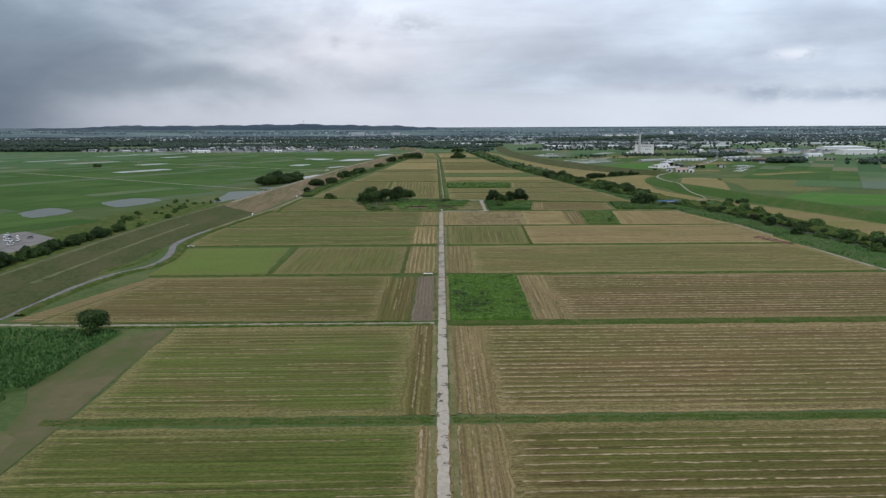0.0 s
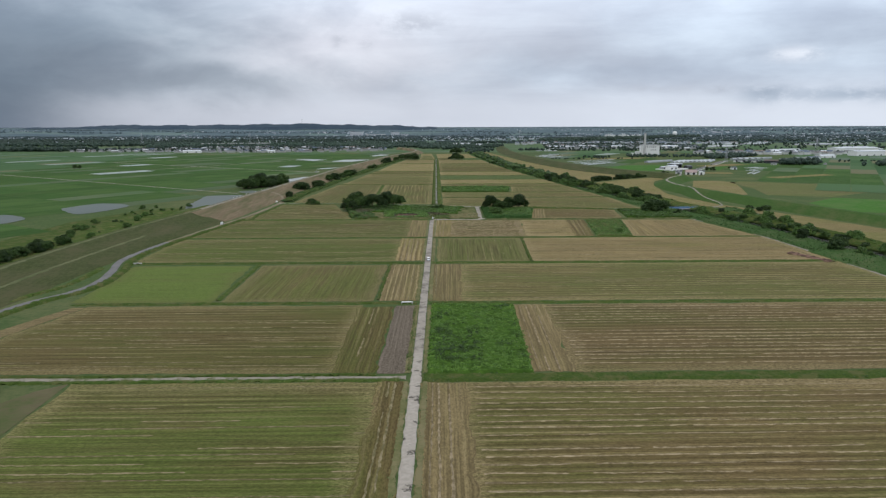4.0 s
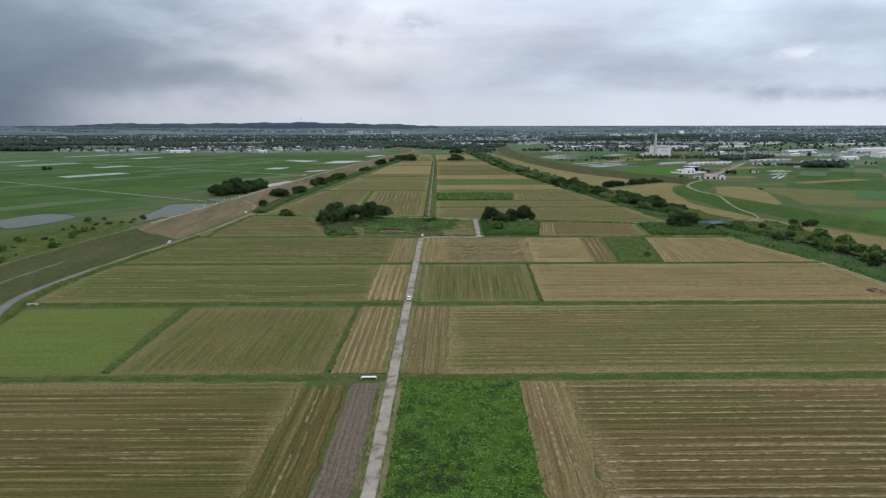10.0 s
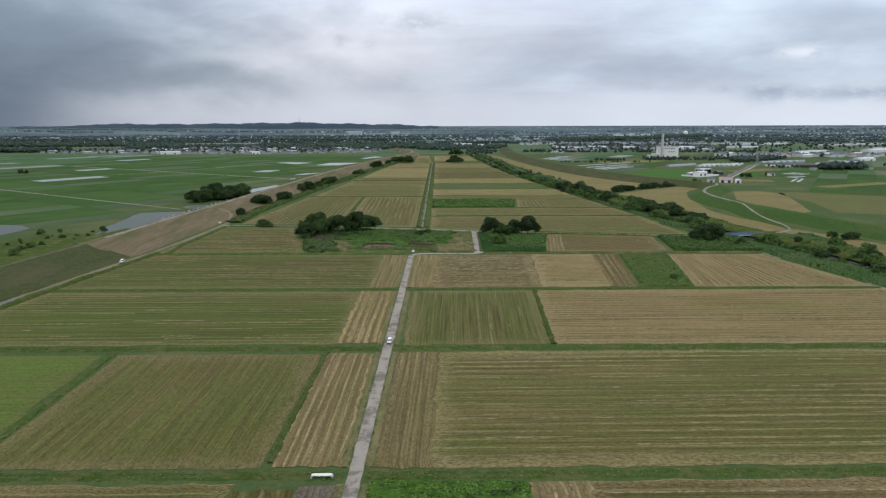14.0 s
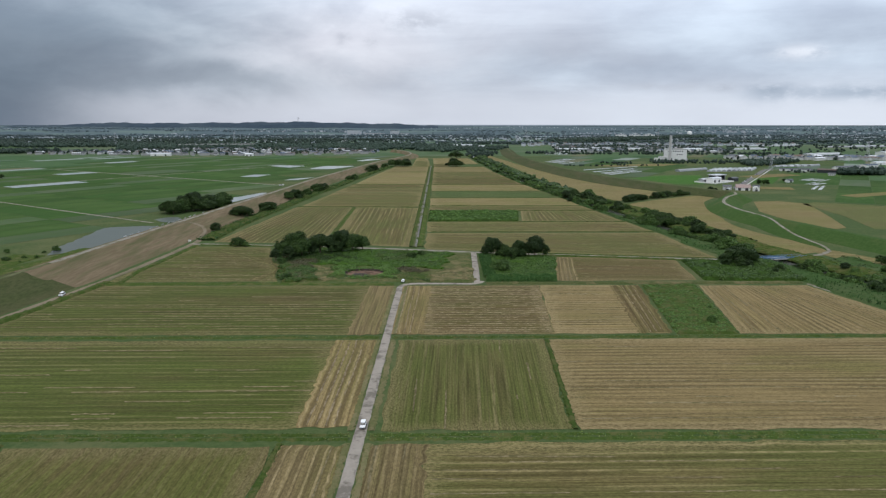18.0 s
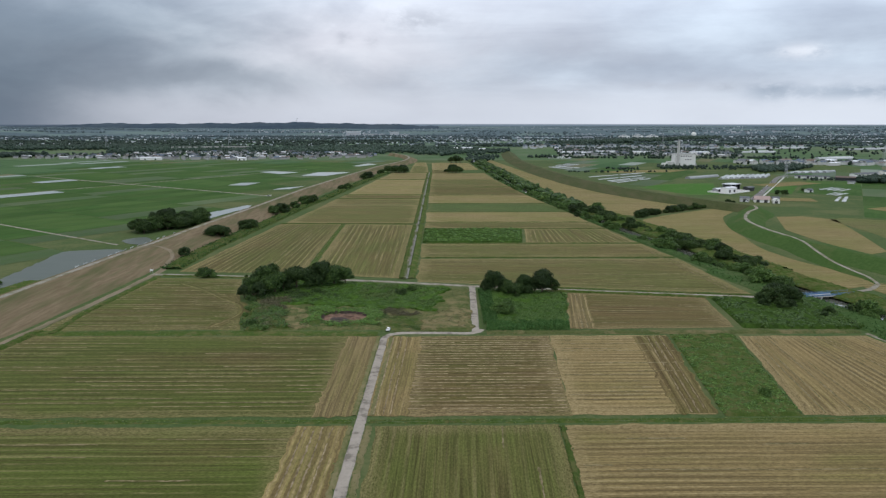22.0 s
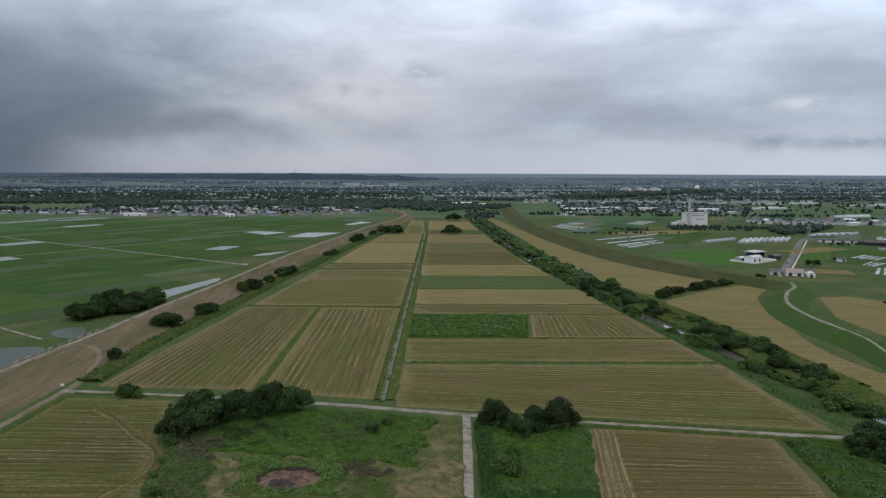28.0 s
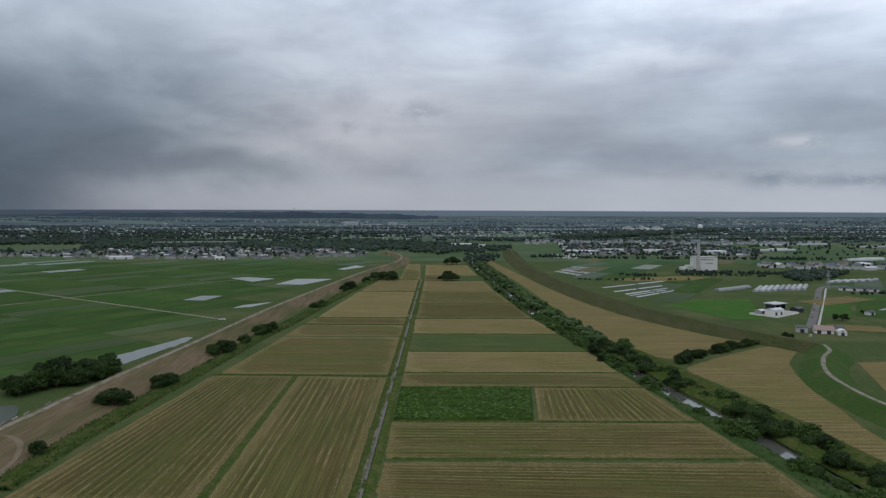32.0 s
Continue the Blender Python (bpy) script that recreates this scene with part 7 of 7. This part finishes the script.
# long farm and factory halls on the plain
for x, y, tn, w, d, h, rm, txt in ((700, 1360, 20, 52, 11, 4, M_ROOFG, "long pale farm hall with grey roof"), (760, 1395, 20, 30, 12, 5, M_ROOFB, "pale farm hall with blue-grey roof"),
                                   (830, 1470, 15, 38, 14, 5, M_ROOFW, "long pale farm hall with metal roof"), (-600, 1828, 8, 44, 12, 5, M_ROOFW, "long white hall at the village edge"), (-395, 1812, 8, 18, 10, 5, M_ROOFW, "white hall at the village edge"),
                                   (110, 2270, 5, 52, 20, 9, M_ROOFW, "white hall among dark trees"), (160, 2250, 5, 26, 16, 7, M_ROOFW, "white hall among dark trees"),
                                   (380, 2030, -15, 60, 18, 7, M_ROOFW, "pale factory hall at the town edge"), (470, 2080, -15, 50, 18, 7, M_ROOFW, "pale factory hall at the town edge"), (560, 2060, -15, 44, 16, 7, M_ROOFW, "pale factory hall at the town edge"),
                                   (980, 1560, 10, 90, 26, 10, M_ROOFW, "wide pale warehouse on the plain"), (1040, 1718, 8, 115, 30, 12, M_ROOFW, "tall pale factory block on the plain"), (690, 2010, 0, 46, 16, 8, M_ROOFW, "pale factory hall at the town edge")):
    hall(x, y, tn, w, d, h, 1.6, M_WHITE, rm, txt, max(2, int(w / 16)))
# closed near-black walls stand for the shade inside an open shed
hall(621, 1278, -25, 26, 12, 5, 1.5, M_DARK, M_ROOFR, "farm shed with brown roof, open shade painted as dark walls", 3)
hall(594, 1318, -25, 46, 9, 3.4, 1.0, M_WHITE, M_ROOFG, "long low white cattle shed", 4)
hall(480, 1118, 20, 8, 6, 3.2, 1.2, M_WHITE, M_ROOFG, "small white shed beside shrubs", 1)
for x, w, d, h in ((-435, 80, 34, 23), (-200, 52, 34, 22), (-318, 120, 26, 9), (-140, 50, 24, 9)):
    t = thing("factory", pose(x, 4290, land(x, 4290) - 1, 0, 0, 3), "large white factory block under the wooded hills", "factory", "factories under the hills")
    block("body", -w / 2, -d / 2, 0, w / 2, d / 2, h, M_FARWHITE, t)
    block("roof", -w / 2 - 1, -d / 2 - 1, h, w / 2 + 1, d / 2 + 1, h + 1.5, M_CREAM, t)
    block("dark_band", -w / 2 + 4, -d / 2 - 0.3, h * 0.45, w / 2 - 4, -d / 2 + 0.1, h * 0.6, M_GREYWALL, t)


# storage tanks and water tower
def tank(x, y, r, h, dome, label):
    t = thing("storage_tank", pose(x, y, land(x, y) - 1), label, "tank", "storage tanks")
    bm = bmesh.new()
    tube(bm, (0, 0, 0), (0, 0, h), r, r, 24)
    bm_ob("drum", bm, M_WHITE, t)
    bm = bmesh.new()
    for k, (q, z) in enumerate(((1.0, 0.0), (0.8, 0.5), (0.5, 0.85), (0.2, 1.0))):
        tube(bm, (0, 0, h + dome * z), (0, 0, h + dome * (z + 0.02) + 0.05), r * q, r * q * 0.98, 24)
    bm_ob("dome", bm, M_WHITE, t)
    return t


for x, y in ((976, 3735), (1050, 3745), (1124, 3757)):
    tank(x, y, 28, 11, 7, "wide white storage tank with domed top")
for x, y in ((863, 3745), (795, 3757)):
    hall(x, y, 5, 44, 22, 7, 2, M_FARWHITE, M_ROOFM, "white depot hall beside storage tanks", 3, land(x, y) - 1)
tower = thing("water_tower", pose(1281, 3618, land(1281, 3618) - 1), "white spherical water tower on a stem", "water tower")
bm = bmesh.new()
tube(bm, (0, 0, 0), (0, 0, 13), 4, 3, 12)
bm_ob("stem", bm, M_CONC, tower)
bm = bmesh.new()
bmesh.ops.create_uvsphere(bm, u_segments=20, v_segments=12, radius=11.5, matrix=Matrix.Translation((0, 0, 21)))
bm_ob("sphere", bm, M_WHITE, tower)


# lattice pylons
def pylon(x, y, h, label="grey steel lattice pylon far off"):
    t = thing("pylon", pose(x, y, land(x, y)), label, "pylon", "pylons")
    bm = bmesh.new()
    legs = ((-1, -1), (1, -1), (1, 1), (-1, 1))
    lv = [0, 0.2, 0.4, 0.6, 0.8, 1.0]
    wd = [0.085 * h * (1 - 0.85 * v) for v in lv]
    for i in range(5):
        for k in range(4):
            a, c = legs[k], legs[(k + 1) % 4]
            tube(bm, (a[0] * wd[i], a[1] * wd[i], lv[i] * h), (a[0] * wd[i + 1], a[1] * wd[i + 1], lv[i + 1] * h), 0.16, 0.16, 4)
            tube(bm, (a[0] * wd[i], a[1] * wd[i], lv[i] * h), (c[0] * wd[i + 1], c[1] * wd[i + 1], lv[i + 1] * h), 0.1, 0.1, 4)
    bm_ob("mast", bm, M_STEEL, t)
    for z, w in ((0.68, 0.17), (0.8, 0.15), (0.92, 0.12)):
        bm = bmesh.new()
        tube(bm, (-w * h, 0, z * h), (w * h, 0, z * h), 0.18, 0.18, 4)
        tube(bm, (-w * h, 0, z * h), (0, 0, (z + 0.06) * h), 0.1, 0.1, 4)
        tube(bm, (w * h, 0, z * h), (0, 0, (z + 0.06) * h), 0.1, 0.1, 4)
        bm_ob("crossarm", bm, M_STEEL, t)
    return t


for x, y, h in ((560, 1330, 26), (860, 1560, 40), (760, 2500, 46), (1100, 2620, 46), (1450, 2760, 46), (380, 2900, 46), (-940, 2350, 44), (-640, 2560, 44), (-300, 2800, 44), (1900, 3000, 46)):
    pylon(x, y, h)
pylon(-850, 4760, 42, "lattice mast on the skyline ridge").matrix_world.translation.z = 62

# road viaduct behind the village
via = thing("viaduct", pose(-615, 2300, 0, 0, 0, 12), "pale concrete road viaduct behind the village", "viaduct")
block("deck", -110, -5, 9, 110, 5, 10.6, M_CONC, via)
for s in (-5.2, 4.9):
    block("parapet", -110, s, 10.6, 110, s + 0.3, 11.8, M_CONC, via)
for k in range(7):
    block("pier", -100 + 33 * k, -2, 0, -98 + 33 * k, 2, 9, M_CONC, via)

# bridge over the river
br = thing("river_bridge", pose(220.0, 623.2, 0, 0, 0, 12), "small concrete farm bridge with blue railings", "bridge")
block("deck", -14, -2.2, 0.3, 14, 2.2, 0.8, M_CONC, br)
for s in (-2.15, 2.05):
    for z in (1.45, 1.95):
        block("rail", -14, s, z, 14, s + 0.1, z + 0.14, M_BLUE, br)
    block("panel", -14, s + 0.03, 0.85, 14, s + 0.07, 1.4, M_BLUE, br, "blue railing panel")
    for k in range(10):
        block("post", -13.9 + 3.07 * k, s, 0.8, -13.78 + 3.07 * k, s + 0.12, 2.1, M_BLUE, br)
for k in (-4.5, 4.5):
    block("pier", k - 0.5, -1.8, -3.2, k + 0.5, 1.8, 0.3, M_CONC, br)
for k in (-14.3, 13.0):
    block("abutment", k, -2.4, -1, k + 1.3, 2.4, 0.3, M_CONC, br)

# concrete ditch channel beside the long fields
label_road(road("ditch_path", [(9.3 + (y - 657) * 0.0105, y) for y in (662, 760, 862, 1000, 1200, 1440)], 0.9, M_DITCHPATH, 0.62, 4, 0.06), "weedy grey path along the farm ditch", "track")
chan = thing("ditch_channel", pose(0, 0, 0), "open concrete farm ditch in short sections", "channel", kind="structure")
yk = 664.0
while yk < 1440:
    ln = 9.0 if yk < 900 else 18.0
    if RNG.random() < 0.75:
        x = 10.6 + (yk - 657) * 0.0105
        bm = bmesh.new()
        for o0, o1, z0, z1 in ((-0.52, -0.38, 0.1, 0.55), (0.38, 0.52, 0.1, 0.55), (-0.37, 0.37, 0.1, 0.2)):
            box(bm, x + o0, yk + 0.15, z0, x + o1, yk + ln - 0.15, z1)
        bm_ob("channel_section", bm, M_CHAN, chan)
    yk += ln


# ---- vehicles ----
def car(x, y, z, turn, paint, label, l=3.5, w=1.52, h=1.55, van=False):
    t = thing("car", pose(x, y, z, 0, 0, turn), label, "car")
    bm = bmesh.new()
    hood = 0.78 if not van else 0.95
    pr = [(-l / 2, 0.32), (-l / 2, 0.72), (-l / 2 + 0.08, hood), (-l / 2 + (0.9 if not van else 0.35), hood + 0.07), (l / 2 - 0.1, hood + 0.1), (l / 2, 0.75), (l / 2, 0.32)]
    a = [bm.verts.new((u, -w / 2, v)) for u, v in pr]
    c = [bm.verts.new((u, w / 2, v)) for u, v in pr]
    for k in range(len(pr)):
        bm.faces.new((a[k], a[(k + 1) % len(pr)], c[(k + 1) % len(pr)], c[k]))
    bm.faces.new(list(reversed(a)))
    bm.faces.new(c)
    bmesh.ops.recalc_face_normals(bm, faces=bm.faces)
    bmesh.ops.bevel(bm, geom=list(bm.edges), offset=0.06, segments=2, affect="EDGES")
    bm_ob("body", bm, paint, t)
    x0, x1 = -l / 2 + (0.75 if not van else 0.3), l / 2 - 0.12
    xa, xb = x0 + (0.5 if not van else 0.3), x1 - 0.25
    bm = bmesh.new()
    v = [bm.verts.new(p) for p in ((x0, -w / 2 + 0.05, hood), (x1, -w / 2 + 0.05, hood), (x1, w / 2 - 0.05, hood), (x0, w / 2 - 0.05, hood), (xa, -w / 2 + 0.16, h - 0.07), (xb, -w / 2 + 0.16, h - 0.07), (xb, w / 2 - 0.16, h - 0.07), (xa, w / 2 - 0.16, h - 0.07))]
    for q in ((0, 1, 5, 4), (1, 2, 6, 5), (2, 3, 7, 6), (3, 0, 4, 7), (4, 5, 6, 7)):
        bm.faces.new([v[i] for i in q])
    bm_ob("cabin_glass", bm, M_GLASS, t, "dark tinted glass")
    block("roof", xa - 0.05, -w / 2 + 0.12, h - 0.08, xb + 0.08, w / 2 - 0.12, h, paint, t, bev=0.03)
    for sx in (-l / 2 + 0.62, l / 2 - 0.62):
        for sy in (-w / 2 + 0.02, w / 2 - 0.02):
            bm = bmesh.new()
            tube(bm, (sx, sy - 0.09, 0.28), (sx, sy + 0.09, 0.28), 0.28, 0.28, 14)
            wh = bm_ob("wheel", bm, M_TYRE, t)
            bm = bmesh.new()
            tube(bm, (sx, sy - 0.1, 0.28), (sx, sy + 0.1, 0.28), 0.16, 0.16, 10)
            bm_ob("rim", bm, M_STEEL, wh)
    for sy in (-0.52, 0.52):
        block("headlight", -l / 2 - 0.02, sy - 0.16, 0.58, -l / 2 + 0.06, sy + 0.16, 0.72, M_LAMP, t)
    block("bumper", -l / 2 - 0.05, -w / 2 + 0.1, 0.3, -l / 2 + 0.05, w / 2 - 0.1, 0.45, M_DARK, t)
    return t


car(main_x(409) + 0.35, 409, 0.2, 89, M_CARW, "small white car parked on the farm road", 3.3, 1.42, 1.45)
car(6.6, 569.2, 0.15, 78, M_CARW, "small white van parked by the road corner", 2.5, 1.2, 1.3, True)
for x, y, tn, p in ((409, 1097, 57, M_CARD), (425, 1123, 57, M_CARW), (440, 1150, 57, M_CARD), (463, 1187, 57, M_CARW), (498, 1246, 57, M_CARD), (336, 968, 30, M_CARW), (372, 1030, 10, M_CARD), (-258, 412, 20, M_CARW), (-262, 420, 25, M_CARD), (-268, 428, 20, M_CARW),
                    (-275, 440, 20, M_CARD), (-284, 452, 25, M_CARW), (-164, 1079, 30, M_CARW)):
    car(x, y, 6.25 if x == 336 else 0.3, tn, p, "white car parked beside a road" if p is M_CARW else "dark car parked beside a road")

for k in range(14):
    car(-262 - 7.5 * (k % 5) + RNG.uniform(-1.5, 1.5), 418 + 11 * (k // 5) + 1.2 * (k % 5), 0.3, 20 + 90 * (k % 2), (M_CARW, M_CARD, M_CARW)[k % 3], "white car in a yard behind the levee" if k % 3 != 1 else "dark car in a yard behind the levee")
car(-145.3, 545, 0.25, 100, M_CARW, "white car on the dirt track below the levee", 4.2, 1.7, 1.5)

# concrete slab over the ditch, culvert head, fence boards, weir
slab = thing("culvert_slab", pose(-5.4, 321.6, 0.2, 0, 0, 0), "pale concrete slab bridging the ditch", "slab")
block("slab", -2.1, -0.45, 0.5, 2.1, 0.45, 0.72, M_WHITE, slab, bev=0.03)
for k in (-2.3, 2.0):
    block("footing", k, -0.45, -0.2, k + 0.3, 0.45, 0.5, M_CONC, slab)
cul = thing("culvert_head", pose(-146.5, 403.5, 0), "concrete culvert head at the end of a ditch", "culvert")
block("head_wall", -2.2, -0.2, -0.2, 2.2, 0.2, 1.0, M_CONC, cul)
# flat dark block on the wall for the shaded pipe mouth
block("opening", -0.7, -0.25, 0.0, 0.7, -0.19, 0.7, M_DARK, cul)
for k in range(16):
    yb = 668 + 8.2 * k
    xb = np.interp(yb, [p[1] for p in CREST_L], [p[0] for p in CREST_L]) - 3.1
    if RNG.random() < 0.82:
        fb = thing("safety_fence", pose(float(xb), yb, 6.0, 0, 0, 94), "white safety fence board on the levee edge", "fence", "safety fences")
        block("board", -2.6, -0.05, 0.45, 2.6, 0.05, 0.85, M_CREAM, fb)
        for q in (-2.3, 2.2):
            block("post", q, -0.06, 0, q + 0.1, 0.06, 1.05, M_STEEL, fb)
weir = thing("river_weir", pose(float(river_x(1128)), 1128, -1.9, 0, 0, 8), "small pale concrete weir across the river", "weir")
block("sill", -5, -0.6, 0, 5, 0.6, 1.6, M_WHITE, weir)
for k in (-5.6, 4.8):
    block("pier", k, -1.2, -0.5, k + 0.8, 1.2, 3.4, M_CONC, weir)
for x, y in ((-135.6, 681), (-160.5, 1077.5)):
    sg = thing("notice_board", pose(x, y, 0.1), "white notice board on two posts", "sign")
    block("board", -0.9, -0.04, 0.9, 0.9, 0.04, 2.0, M_WHITE, sg)
    for q in (-0.8, 0.7):
        block("post", q, -0.05, 0, q + 0.1, 0.05, 0.9, M_STEEL, sg)
